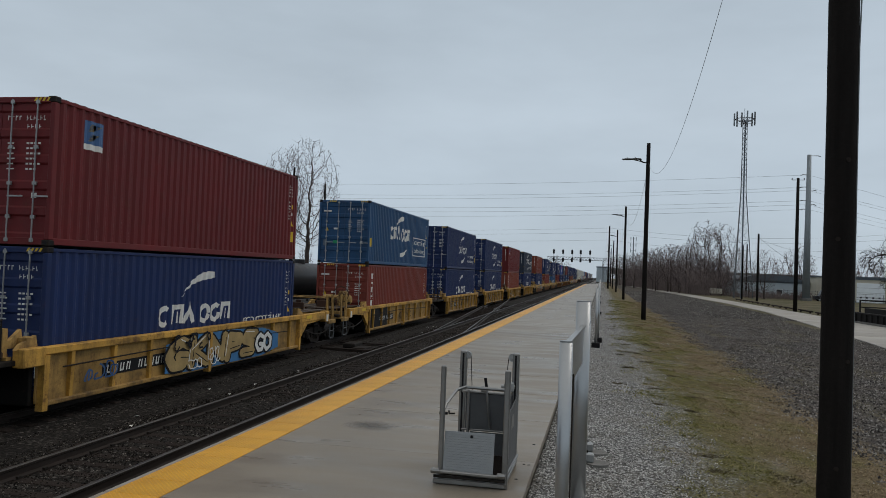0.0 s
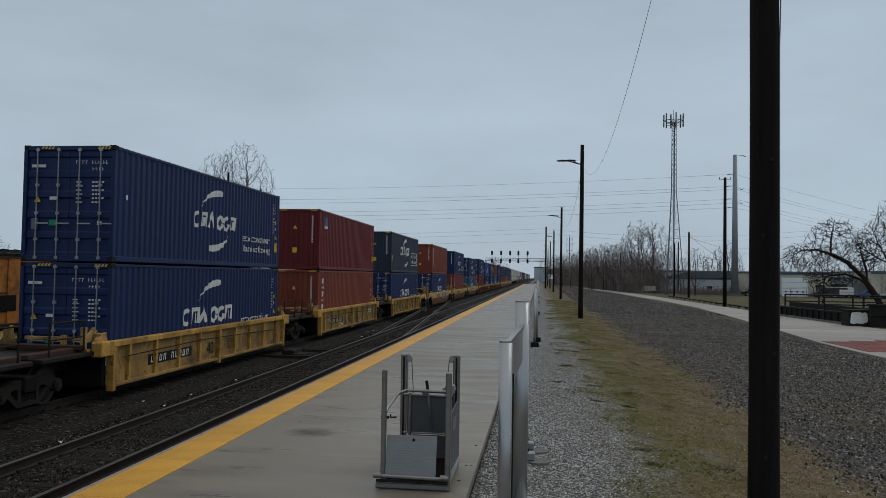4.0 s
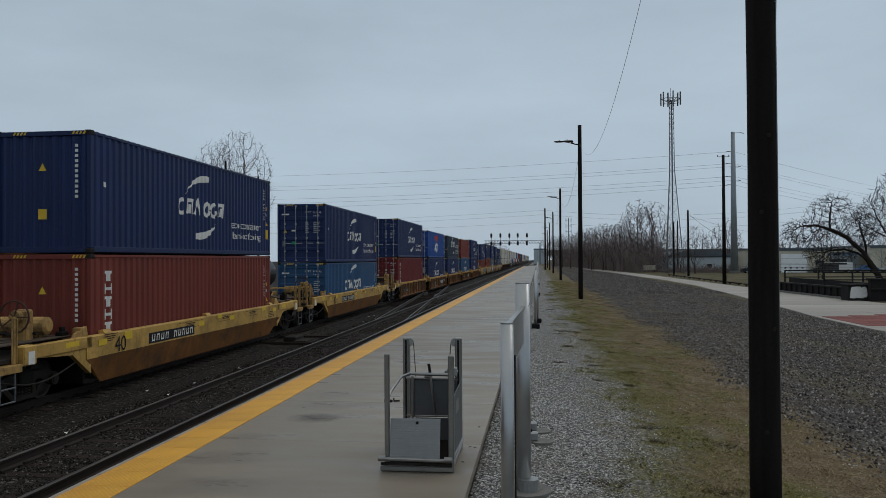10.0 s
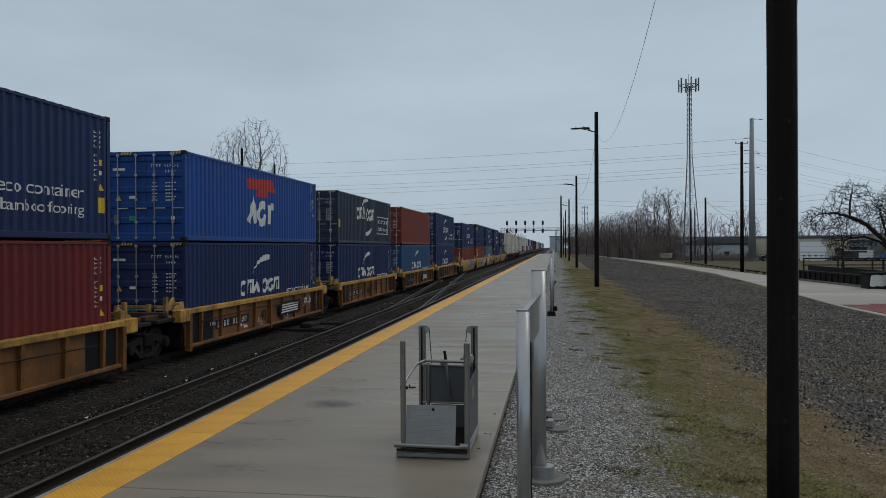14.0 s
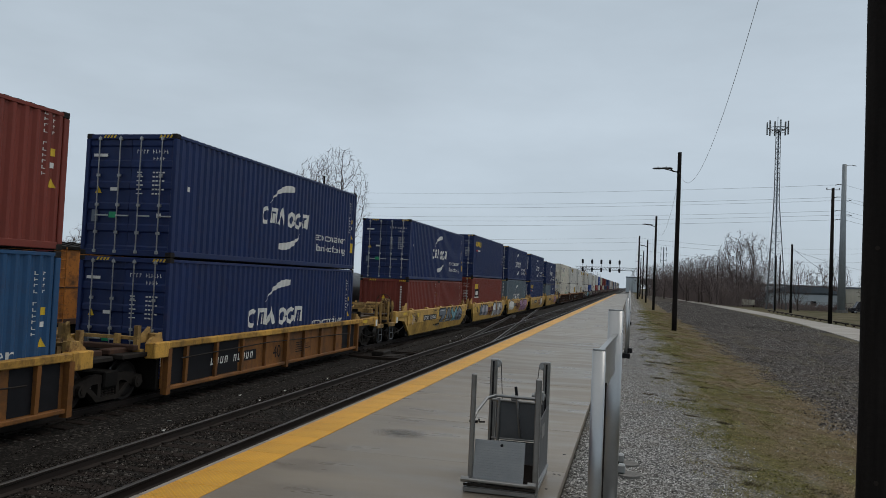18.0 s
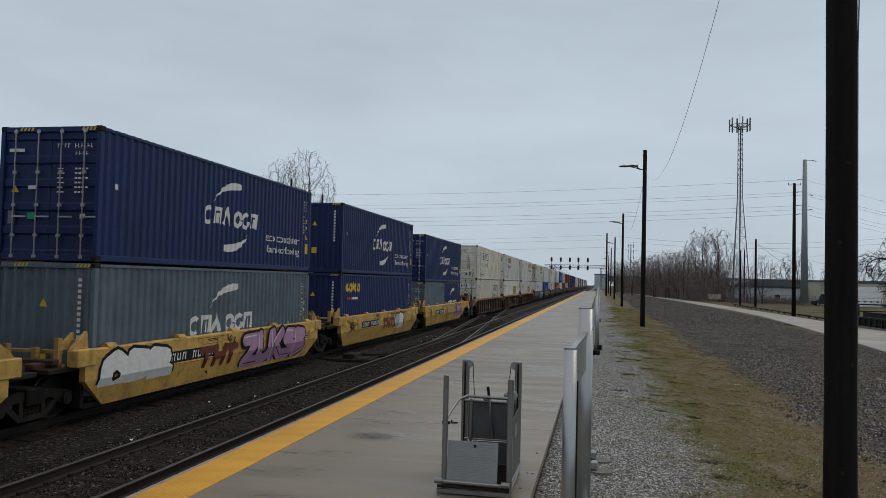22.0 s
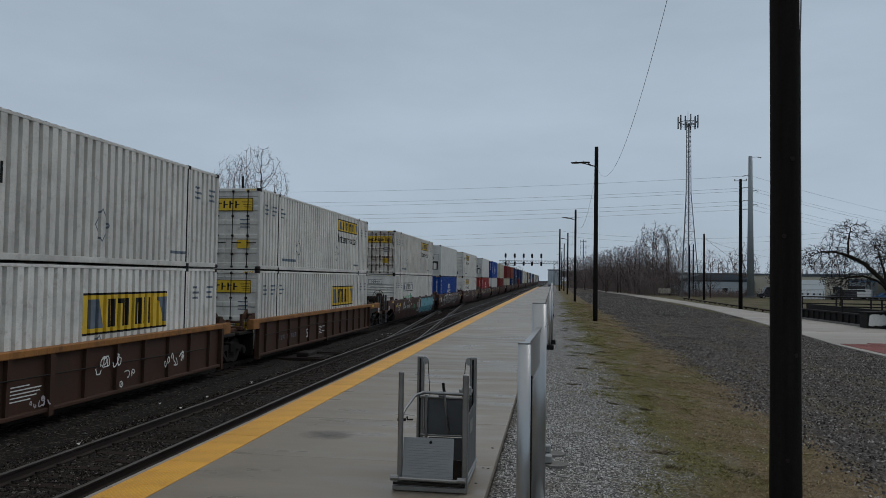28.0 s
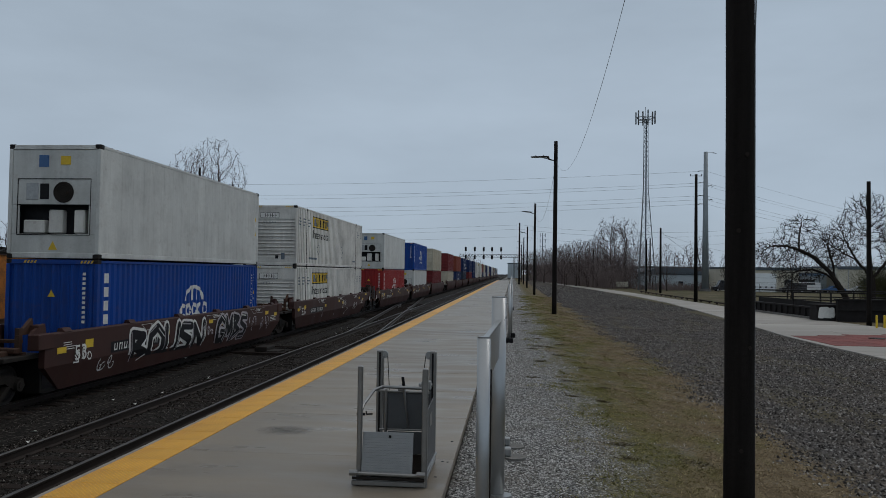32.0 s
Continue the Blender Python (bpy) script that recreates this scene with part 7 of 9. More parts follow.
# how far the train has come, second by second
RUN = [(0, 0.0), (2, 25.97), (4, 51.97), (6, 78.02), (8, 104.14), (10, 130.27), (12, 156.36), (14, 182.44), (16, 208.5), (18, 234.54), (20, 260.53),
       (22, 286.5), (24, 312.48), (26, 338.61), (28, 365.04), (30, 391.59), (32, 418.09)]


def motions():
    """Every car and every box rolls towards the camera along the second track."""
    for ob, y, z in MOVERS:
        walk(ob, [(t, pose(X_TRAIN, y - run, z)) for t, run in RUN])

# ---------------------------------------------------------------- on the platform
def build_lift():
    """Hand-cranked boarding lift: four posts, two masts with pulleys, hinged ramp, side and back panels."""
    ob = thing("boarding_lift", "folded aluminium wheelchair boarding lift parked on the platform", "wheelchair lift", at=(-1.88, 9.32, 0))
    w, d = 0.83, 1.2

    def bar(pts, r, n=8):
        return MB().tube(pts, r, n)

    part("front_post", MB().box(-0.03, 0.03, -0.03, 0.03, 0.0, 1.435, 0.012), ALU, ob, at=(0.052, 0, 0))
    part("front_post", MB().box(-0.035, 0.035, -0.035, 0.035, 0.0, 1.42, 0.012), ALU, ob, at=(w + 0.012, 0, 0))
    for x in (0.09, w - 0.02):
        m = part("mast", MB().box(-0.045, 0.045, -0.05, 0.05, 0.0, 1.51, 0.012), ALU, ob, "upright lifting mast", at=(x, d, 0))
        s = 1 if x < 0.4 else -1
        part("pulley", MB().tube([(s * 0.05, -0.03, 1.45), (s * 0.05, 0.02, 1.45)], 0.055, 16).tube([(s * 0.05, -0.045, 1.45), (s * 0.05, 0.035, 1.45)], 0.02, 8), ROD, m, "round cable pulley")
        part("cable", MB().tube([(s * 0.10, -0.02, 1.45), (s * 0.14, -0.06, 0.95)], 0.006, 5), DARK_STEEL, m)
        part("mast_channel", MB().box(-0.012, 0.012, -0.056, -0.05, 0.05, 1.48), MARK_BLACK, m)
    part("base_frame", MB().box(-0.03, w + 0.03, -0.05, 0.03, 0.01, 0.075, 0.01).box(-0.03, 0.03, 0.03, d, 0.03, 0.09, 0.01).box(w - 0.03, w + 0.03, 0.03, d, 0.03, 0.09, 0.01).box(-0.03, w + 0.03, d - 0.04, d + 0.04, 0.03, 0.09, 0.01), ALU, ob)
    part("deck", MB().box(0.03, w - 0.03, 0.08, d - 0.08, 0.09, 0.13, 0.008), TIE, ob, "worn brown deck")
    part("front_bar", bar([(-0.02, -0.06, 0.16), (w + 0.02, -0.06, 0.15)], 0.024), ALU, ob)
    part("front_bar", bar([(-0.02, -0.05, 0.10), (w + 0.02, -0.05, 0.10)], 0.018), DARK_STEEL, ob)
    for x in (0.0, w - 0.02):
        part("hinge_collar", bar([(x - 0.05, -0.06, 0.165), (x + 0.05, -0.06, 0.165)], 0.036, 10), ALU, ob)
    ramp = MB()
    z0, z1, y0, y1, x0, x1 = 0.17, 0.63, -0.035, 0.06, 0.085, 0.70
    ramp.prism([(y0, z0), (y0 + 0.02, z0), (y1 + 0.02, z1), (y1, z1)], "x", x0, x1)
    rp = part("ramp_plate", ramp, ALU, ob, "tread-plate ramp folded upright")
    tread = MB()
    for j in range(15):
        for i in range(24):
            u, v = x0 + 0.02 + 0.0245 * i + (0.012 if j % 2 else 0), 0.02 + 0.029 * j
            f = v / (z1 - z0)
            yy, zz = y0 + (y1 - y0) * f - 0.003, z0 + v
            a = 0.009 if (i + j) % 2 else -0.009
            tread.add([(u - 0.01, yy, zz - a * 0.6), (u + 0.01, yy, zz + a * 0.6), (u + 0.006, yy - 0.002, zz + 0.005), (u - 0.006, yy - 0.002, zz + 0.004)], [(0, 1, 2, 3)])
    tagged(part("tread", tread, GALV, rp, "raised tread bars"), kind="stuff")
    part("ramp_knob", MB().tube([(0.42, 0.035, 0.585), (0.42, 0.055, 0.59)], 0.017, 10), MARK_BLACK, rp, at=(0, -0.022, 0))
    part("handrail", bar([(0.05, 0.0, 0.86), (0.07, 0.12, 0.95), (0.12, 0.55, 1.06), (0.2, 0.8, 1.07), (w - 0.06, 0.8, 1.06), (w - 0.01, 0.35, 1.05), (w, 0.02, 1.05)], 0.022), ALU, ob, "bent tubular guard rail")
    part("cross_rail", bar([(0.1, d - 0.1, 0.97), (w - 0.05, d - 0.1, 0.96)], 0.02), ALU, ob)
    part("back_panel", MB().box(0.15, w - 0.04, d - 0.09, d - 0.07, 0.46, 0.96, 0.006), LIFTGREY, ob, "dark grey back panel")
    part("lower_panel", MB().box(0.22, w - 0.04, d - 0.09, d - 0.075, 0.13, 0.43, 0.006), LIFTGREY, ob, "dark lower back panel")
    part("back_panel_rail", MB().box(0.1, w - 0.03, d - 0.10, d - 0.06, 0.44, 0.465, 0.006), ALU, ob)
    part("inner_post", MB().box(0.17, 0.21, d - 0.12, d - 0.08, 0.1, 1.0, 0.008), ALU, ob)
    part("side_panel", MB().prism([(0.05, 0.12), (d, 0.08), (d, 0.93), (0.05, 0.86)], "x", w + 0.005, w + 0.02), LIFTGREY, ob, "grey side panel")
    part("side_label", MB().box(w + 0.02, w + 0.023, 0.45, 0.75, 0.62, 0.78), ALU, ob, "worn pale label")
    part("brace", bar([(w + 0.02, 0.05, 0.16), (w + 0.03, d, 0.14)], 0.018), ALU, ob)
    part("lever", bar([(0.50, d - 0.14, 0.50), (0.44, d - 0.16, 1.02)], 0.017), ALU, ob)
    part("lever_grip", bar([(0.44, d - 0.16, 1.03), (0.42, d - 0.16, 1.17)], 0.02), BLACKRUB, ob, "black rubber grip")
    part("crank", bar([(0.07, 0.75, 0.72), (0.0, 0.72, 0.72), (0.0, 0.70, 0.76)], 0.012), DARK_STEEL, ob)
    part("crank_grip", bar([(-0.02, 0.72, 0.72), (-0.13, 0.72, 0.72)], 0.018), BLACKRUB, ob)
    part("winch", MB().box(w - 0.16, w - 0.03, d - 0.14, d - 0.02, 1.0, 1.12, 0.012).tube([(w - 0.20, d - 0.08, 1.06), (w - 0.02, d - 0.08, 1.06)], 0.03, 8), ROD, ob)
    part("latch", MB().box(0.36, 0.46, d - 0.17, d - 0.12, 0.98, 1.06, 0.01), ALU, ob)
    for x in (0.03, w - 0.03):
        part("caster", MB().tube([(x - 0.02, d + 0.05, 0.045), (x + 0.02, d + 0.05, 0.045)], 0.045, 12), BLACKRUB, ob)


def oval(cx, cy, hx, hy, n=14):
    return [(cx + hx * math.cos(2 * math.pi * k / n), cy + hy * math.sin(2 * math.pi * k / n)) for k in range(n)]


def build_sign(y0, y1, x0, x1, z0, z1, detail=True, panel=0.42):
    """A station sign seen from its edge: two round-edged posts with a plate between, on bolted discs."""
    ob = thing("station_sign", "grey steel station sign on two tall posts in gravel", "sign", "signs beside the platform", at=(x1, y1, -0.14))
    hx0 = 0.056 if detail else 0.04
    hx1 = 0.085 if detail else 0.05
    for dx, dy, hx, hy, z in ((x0 - x1, y0 - y1, hx0, 0.05, z0), (0, 0, hx1, 0.07, z1)):
        p = part("post", MB().tube([(dx, dy, 0), (dx, dy, z + 0.14)], max(hx, hy), 28), GREYPOST, ob, smooth=False, at=Matrix.Translation((dx, dy, 0)) @ Matrix.Diagonal((hx / max(hx, hy), hy / max(hx, hy), 1, 1)) @ Matrix.Translation((-dx, -dy, 0)))
        p.data.polygons.foreach_set("use_smooth", [len(q.vertices) == 4 for q in p.data.polygons])
        part("post_cap", MB().prism(oval(dx, dy, hx * 0.97, hy * 0.97), "z", z + 0.14, z + 0.155), GALV, p)
        if detail:
            for zz in (1.3, 1.86):
                part("bolt", MB().tube([(dx, dy - hy + 0.004, zz), (dx, dy - hy - 0.003, zz)], 0.010, 8), DARK_STEEL, p)
    part("top_bar", MB().prism([(x0 - x1 - 0.02, y0 - y1), (x0 - x1 + 0.03, y0 - y1), (0.03, -0.06), (-0.02, -0.06)], "z", z0 + 0.115, z0 + 0.14), GALV, ob)
    part("sign_plate", MB().prism([(x0 - x1 - 0.004, y0 - y1 + 0.04), (x0 - x1 + 0.012, y0 - y1 + 0.04), (0.012, -0.06), (-0.004, -0.06)], "z", z0 + 0.14 - panel, z0 + 0.118), GREYPOST, ob, "thin grey sign plate")
    for dx, dy in ((0, 0), (x0 - x1, y0 - y1)):
        if detail:
            part("base_disc", MB().prism(oval(dx + 0.02, dy, 0.3, 0.3, 24), "z", -0.02, 0.035), FOOTING, ob, "flat concrete base disc")
            part("base_collar", MB().prism(oval(dx + 0.05, dy - 0.04, 0.12, 0.12, 16), "z", 0.03, 0.17), GALV, ob, "pale base collar")
        else:
            part("base_block", MB().box(dx - 0.16, dx + 0.16, dy - 0.16, dy + 0.16, -0.05, 0.18, 0.02), BLACKRUB, ob, "black base block")
    if detail:
        part("cable", MB().tube([(x0 - x1 + 0.05, y0 - y1 + 0.5, -0.02), (x0 - x1 + 0.05, y0 - y1 + 0.5, 1.85)], 0.008, 5), DARK_STEEL, ob)


def build_footings():
    for x, y in ((-0.07, 12.3), (-0.05, 11.6)):
        ob = thing("footing", "small bolted concrete footing with pale stub in gravel", "footing", "footings in the gravel", at=(x, y, -0.15))
        part("disc", MB().prism(oval(0.10, 0, 0.17, 0.17, 20), "z", -0.02, 0.03), FOOTING, ob)
        part("stub", MB().box(-0.10, 0.05, -0.06, 0.06, 0.03, 0.16, 0.02), GALV, ob, "pale galvanized stub")
        part("bolt", MB().tube([(-0.05, 0, 0.16), (-0.05, 0, 0.2)], 0.014, 6), DARK_STEEL, ob)


def build_wood_pole(x, y, z0, z1, r0, r1, lamp, name="utility_pole", label="", group=""):
    ob = thing(name, label, "street lamp" if lamp else "utility pole", group, at=(x, y, z0))
    rr = random.Random(int(y))
    n = 12
    pts = [(0.012 * math.sin(3 * k / n + y) * (k / n), 0, (z1 - z0) * k / n) for k in range(n + 1)]
    part("pole", MB().tube(pts, [r0 + (r1 - r0) * k / n + rr.uniform(-0.003, 0.003) for k in range(n + 1)], 18), WOODPOLE, ob, smooth=True)
    if lamp:
        h = z1 - z0
        for k, (dx, dy, dz) in enumerate(((-1.55, 0.5, -1.05), (-1.05, -0.75, -1.22))):
            a = part("lamp_arm", MB().tube([(0, 0, h - 1.40), (-0.35, 0.1 * dy, h - 1.33), (-0.62, 0.5 * dy, h - 1.2), (dx + 0.55, dy, h + dz - 0.03)], 0.035, 8), DARK_STEEL, ob)
            head = MB()
            sec = [(0.55, 0.05, 0.05), (0.35, 0.11, 0.065), (0.0, 0.17, 0.055), (-0.22, 0.13, 0.03)]
            vs, fs = [], []
            for u, wd, hg in sec:
                for q in range(8):
                    an = 2 * math.pi * q / 8
                    vs.append((dx + u, dy + wd * math.cos(an), h + dz + hg * math.sin(an)))
            for i in range(len(sec) - 1):
                fs += [(i * 8 + q, i * 8 + (q + 1) % 8, (i + 1) * 8 + (q + 1) % 8, (i + 1) * 8 + q) for q in range(8)]
            fs += [tuple(range(8))[::-1], tuple(range(24, 32))]
            head.add(vs, fs)
            hd = part("lamp_head", head, DARK_STEEL, ob, "flat dark lamp head")
            part("lens", MB().box(dx - 0.15, dx + 0.3, dy - 0.1, dy + 0.1, h + dz - 0.062, h + dz - 0.05, 0.005), ROD, hd)
            part("photocell", MB().tube([(dx + 0.15, dy, h + dz + 0.05), (dx + 0.15, dy, h + dz + 0.12)], 0.035, 8), ROD, hd)
    return ob


def build_near_pole():
    ob = build_wood_pole(2.24, 8.0, -0.32, 10.9, 0.150, 0.122, False, "utility_pole", "thick dark creosoted utility pole beside the platform")
    part("ground_wire", MB().tube([(0.135, -0.05, 0.4), (0.133, -0.05, 3.0), (0.128, -0.06, 5.2), (0.16, -0.09, 7.0), (0.12, 0, 10.9)], 0.007, 5), WIRE, ob)
    for z, a in ((2.2, -1.1), (3.35, -1.9), (4.1, -1.35), (1.2, -1.7)):
        c, s = math.cos(a), math.sin(a)
        part("knot", MB().tube([(0.13 * c, 0.13 * s, z), (0.148 * c, 0.148 * s, z)], 0.022, 8), BARK_DARK, ob)


def strand(mb, a, b, sag, r, n=14):
    a, b = Vector(a), Vector(b)
    mb.tube([a.lerp(b, k / n) - Vector((0, 0, sag * 4 * (k / n) * (1 - k / n))) for k in range(n + 1)], r, 4, False)


def wire(a, b, sag, r, label="thin dark overhead wire", n=14):
    mb = MB()
    strand(mb, a, b, sag, r, n)
    ob = tagged(new("overhead_wire", mb.mesh("overhead_wire", WIRE)), label, "wire", "overhead wires")
    return ob


def build_wires():
    wire((3.0, 55.5, 10.7), (2.24, 8.0, 10.5), 3.05, 0.006, "thin slack service wire between poles", 30)
    for a, b in ((55.5, 105), (105, 157), (157, 205)):
        wire((3.05, a, 10.6), (3.05, b, 10.6), 2.4, 0.010, "thin slack service wire between poles", 20)
    for za, zb in ((23.9, 27.6), (21.5, 24.4), (20.9, 23.2), (18.9, 20.6), (18.1, 19.3), (17.2, 17.9)):
        wire((38.9, 160.5, za), (-130, 223, zb + 0.8), 1.6, 0.02)
        wire((38.9, 160.5, za), (172, 292, za - 4.6), 2.4, 0.02)
    for z in (14.9, 13.8, 11.9):
        wire((1.8, 197, z), (-160, 240, z - 0.5), 1.2, 0.018)
        wire((1.8, 197, z), (60, 180, z - 1), 1.6, 0.018)
    wire((25.9, 138, 10.2), (38.9, 160, 5.6), 0.5, 0.03)
    wire((25.9, 138, 9.9), (60, 170, 6.5), 1.2, 0.018)


def build_steel_poles():
    ob = thing("transmission_pole", "tall tapered grey steel transmission pole", "power pole", at=(38.9, 160.5, -0.6))
    part("shaft", MB().tube([(0, 0, 0), (0, 0, 14), (0, 0, 28.4)], [0.74, 0.54, 0.38], 14), POLE_STEEL, ob, smooth=True)
    part("base_collar", MB().tube([(0, 0, 0), (0, 0, 0.6)], 1.15, 14), FOOTING, ob)
    for k, (z, s) in enumerate(((28.2, 1.7), (24.5, -1.2), (22.1, -1.3), (21.5, 1.2), (19.5, -1.3), (18.7, 1.2), (17.8, -1.2))):
        a = part("insulator_arm", MB().tube([(0, 0, z), (s, 0.1, z + 0.08)], [0.07, 0.04], 6), ROD, ob)
        part("insulator", MB().tube([(s * 0.75, 0.1, z + 0.06), (s * 1.25, 0.14, z - 0.1)], 0.07, 6), LATTICE, a)
    ob = thing("transmission_pole", "dark tall wooden pole with pale insulators", "power pole", at=(21.9, 95.0, -0.6))
    part("shaft", MB().tube([(0, 0, 0), (0, 0, 15.4)], [0.24, 0.16], 12), WOODPOLE, ob, smooth=True)
    for z in (15.2,):
        a = part("insulator_arm", MB().tube([(-0.7, 0, z), (0.7, 0, z)], 0.04, 6), ROD, ob)
        for x in (-0.65, 0.65):
            part("insulator", MB().tube([(x, 0, z), (x, 0, z + 0.22)], 0.06, 6), LATTICE, a)
    build_wood_pole(25.9, 138.5, -0.55, 10.9, 0.21, 0.15, False, "utility_pole", "dark wooden utility pole beyond the path", "poles beyond the path")
    build_wood_pole(23.1, 52.6, -0.5, 8.9, 0.16, 0.12, False, "utility_pole", "dark wooden pole at the edge of the apron", "poles beyond the path")
    build_wood_pole(25.4, 150.0, -0.55, 9.4, 0.16, 0.13, False, "utility_pole", "dark wooden utility pole beyond the path", "poles beyond the path")
    build_wood_pole(31.0, 178.0, -0.55, 11.0, 0.18, 0.13, False, "utility_pole", "dark wooden utility pole beyond the path", "poles beyond the path")
    build_wood_pole(19.6, 190.0, -0.55, 8.6, 0.16, 0.13, False, "utility_pole", "dark wooden utility pole beyond the path", "poles beyond the path")
    build_wood_pole(1.78, 197.0, -0.5, 15.4, 0.24, 0.18, False, "utility_pole", "tall dark utility pole beside the platform end")
    for x, y, h in ((-34.0, 81.2, 13.6), (-32.3, 86.6, 12.4), (-70.4, 121, 9.4), (-78, 128, 8.0)):
        ob = build_wood_pole(x, y, -0.75, h, 0.16, 0.12, False, "utility_pole", "wooden utility pole behind the siding", "poles behind the siding")
        if x < -60:
            part("crossarm", MB().box(-1.1, 1.1, -0.06, 0.06, h + 0.1, h + 0.24, 0.01), WOODPOLE, ob)
            part("transformer", MB().tube([(0.45, -0.1, h - 1.9), (0.45, -0.1, h - 0.9)], 0.26, 10), LATTICE, ob)


def build_cell_tower():
    H = 36.6
    ob = thing("cell_tower", "three-legged steel lattice mobile phone mast", "cell tower", at=(26.75, 160.0, -0.6))

    def legs(z):
        r = 2.35 - 1.72 * min(1.0, z / 21.0) - 0.10 * max(0.0, (z - 21) / 15)
        return [Vector((r * math.cos(a), r * math.sin(a), z)) for a in (1.9, 1.9 + 2.094, 1.9 + 4.189)]

    for k in range(3):
        part("leg", MB().tube([legs(z)[k] for z in (0, 7, 14, 21, 28, H - 1.2)], [0.11, 0.10, 0.09, 0.08, 0.065, 0.06], 6), LATTICE, ob)
    z, br = 0.0, MB()
    while z < H - 2:
        st = max(1.0, 2.6 * (1 - z / 40))
        a, b = legs(z), legs(min(z + st, H - 1.2))
        for k in range(3):
            br.tube([a[k], b[(k + 1) % 3]], 0.022, 4, False)
            br.tube([a[(k + 1) % 3], b[k]], 0.022, 4, False)
            br.tube([b[k], b[(k + 1) % 3]], 0.022, 4, False)
        z += st
    tagged(part("bracing", br, LATTICE, ob, "crossed lattice braces"), kind="stuff")
    part("cable_run", MB().tube([(0.25, 0.2, 0), (0.2, 0.15, H - 1.5)], 0.14, 6), MARK_GREY, ob)
    ring = MB().tube([(1.75 * math.cos(a), 1.75 * math.sin(a), H - 1.3) for a in [2 * math.pi * k / 12 for k in range(13)]], 0.07, 5, False)
    ring.tube([(1.5 * math.cos(a), 1.5 * math.sin(a), H - 2.0) for a in [2 * math.pi * k / 12 for k in range(13)]], 0.05, 5, False)
    for k in range(6):
        a = math.pi * k / 3
        ring.tube([(0, 0, H - 2.2), (1.75 * math.cos(a), 1.75 * math.sin(a), H - 1.3)], 0.05, 5)
    part("antenna_ring", ring, LATTICE, ob)
    for k in range(12):
        a = 2 * math.pi * k / 12 + 0.1
        x, y = 1.95 * math.cos(a), 1.95 * math.sin(a)
        part("antenna", MB().box(x - 0.13, x + 0.13, y - 0.1, y + 0.1, H - 2.5, H - 0.35 + 0.35 * (k % 2), 0.02), LATTICE if k % 3 else POLE_STEEL, ob)
    part("lightning_rod", MB().tube([(0, 0, H - 2), (0, 0, H + 0.9)], 0.04, 5), LATTICE, ob)


def build_far_mast():
    ob = thing("cell_mast", "slim distant mobile phone mast with stacked antennas", "cell tower", at=(15.5, 400, -0.6))
    part("shaft", MB().tube([(0, 0, 0), (0, 0, 24)], [0.42, 0.24], 8), POLE_STEEL, ob)
    for z in (23.0, 20.0, 17.2):
        part("antenna_frame", MB().tube([(-1.3, 0, z), (1.3, 0, z)], 0.08, 5).tube([(0, -1.3, z), (0, 1.3, z)], 0.08, 5), LATTICE, ob)
        for k in range(4):
            a = 1.57 * k
            part("antenna", MB().box(1.3 * math.cos(a) - 0.17, 1.3 * math.cos(a) + 0.17, 1.3 * math.sin(a) - 0.15, 1.3 * math.sin(a) + 0.15, z - 0.9, z + 0.9, 0.03), POLE_STEEL, ob)


def build_gantry():
    y = 392.0
    ob = thing("signal_bridge", "steel lattice signal bridge with dark signal heads over the tracks", "signal gantry", at=(0, y, -0.7))
    for x in (-26.5, 0.9):
        part("leg", MB().box(x - 0.35, x - 0.15, -0.5, -0.3, 0, 11.4).box(x + 0.15, x + 0.35, -0.5, -0.3, 0, 11.4).box(x - 0.3, x + 0.3, -0.45, -0.35, 11, 11.4), LATTICE, ob)
    part("chord", MB().box(-27, 3.0, -0.6, -0.4, 11.2, 11.45).box(-27, 3.0, -0.6, -0.4, 12.6, 12.8), LATTICE, ob)
    br = MB()
    for k in range(20):
        x = -27 + 1.5 * k
        br.tube([(x, -0.5, 11.3), (x + 0.75, -0.5, 12.7)], 0.07, 4, False).tube([(x + 0.75, -0.5, 12.7), (x + 1.5, -0.5, 11.3)], 0.07, 4, False)
    part("lattice", br, LATTICE, ob)
    for x in (-23.5, -18.9, -14.4, -10.2, -5.6):
        s = part("signal_mast", MB().tube([(x, -0.6, 10.5), (x, -0.6, 16.6)], 0.1, 5), LATTICE, ob)
        for z in (11.2, 15.2):
            part("signal_head", MB().box(x - 0.5, x + 0.5, -1.2, -0.8, z - 1.0, z + 1.1, 0.25).tube([(x, -1.5, z), (x, -0.8, z)], 0.35, 10), MARK_BLACK, s, "black signal head")


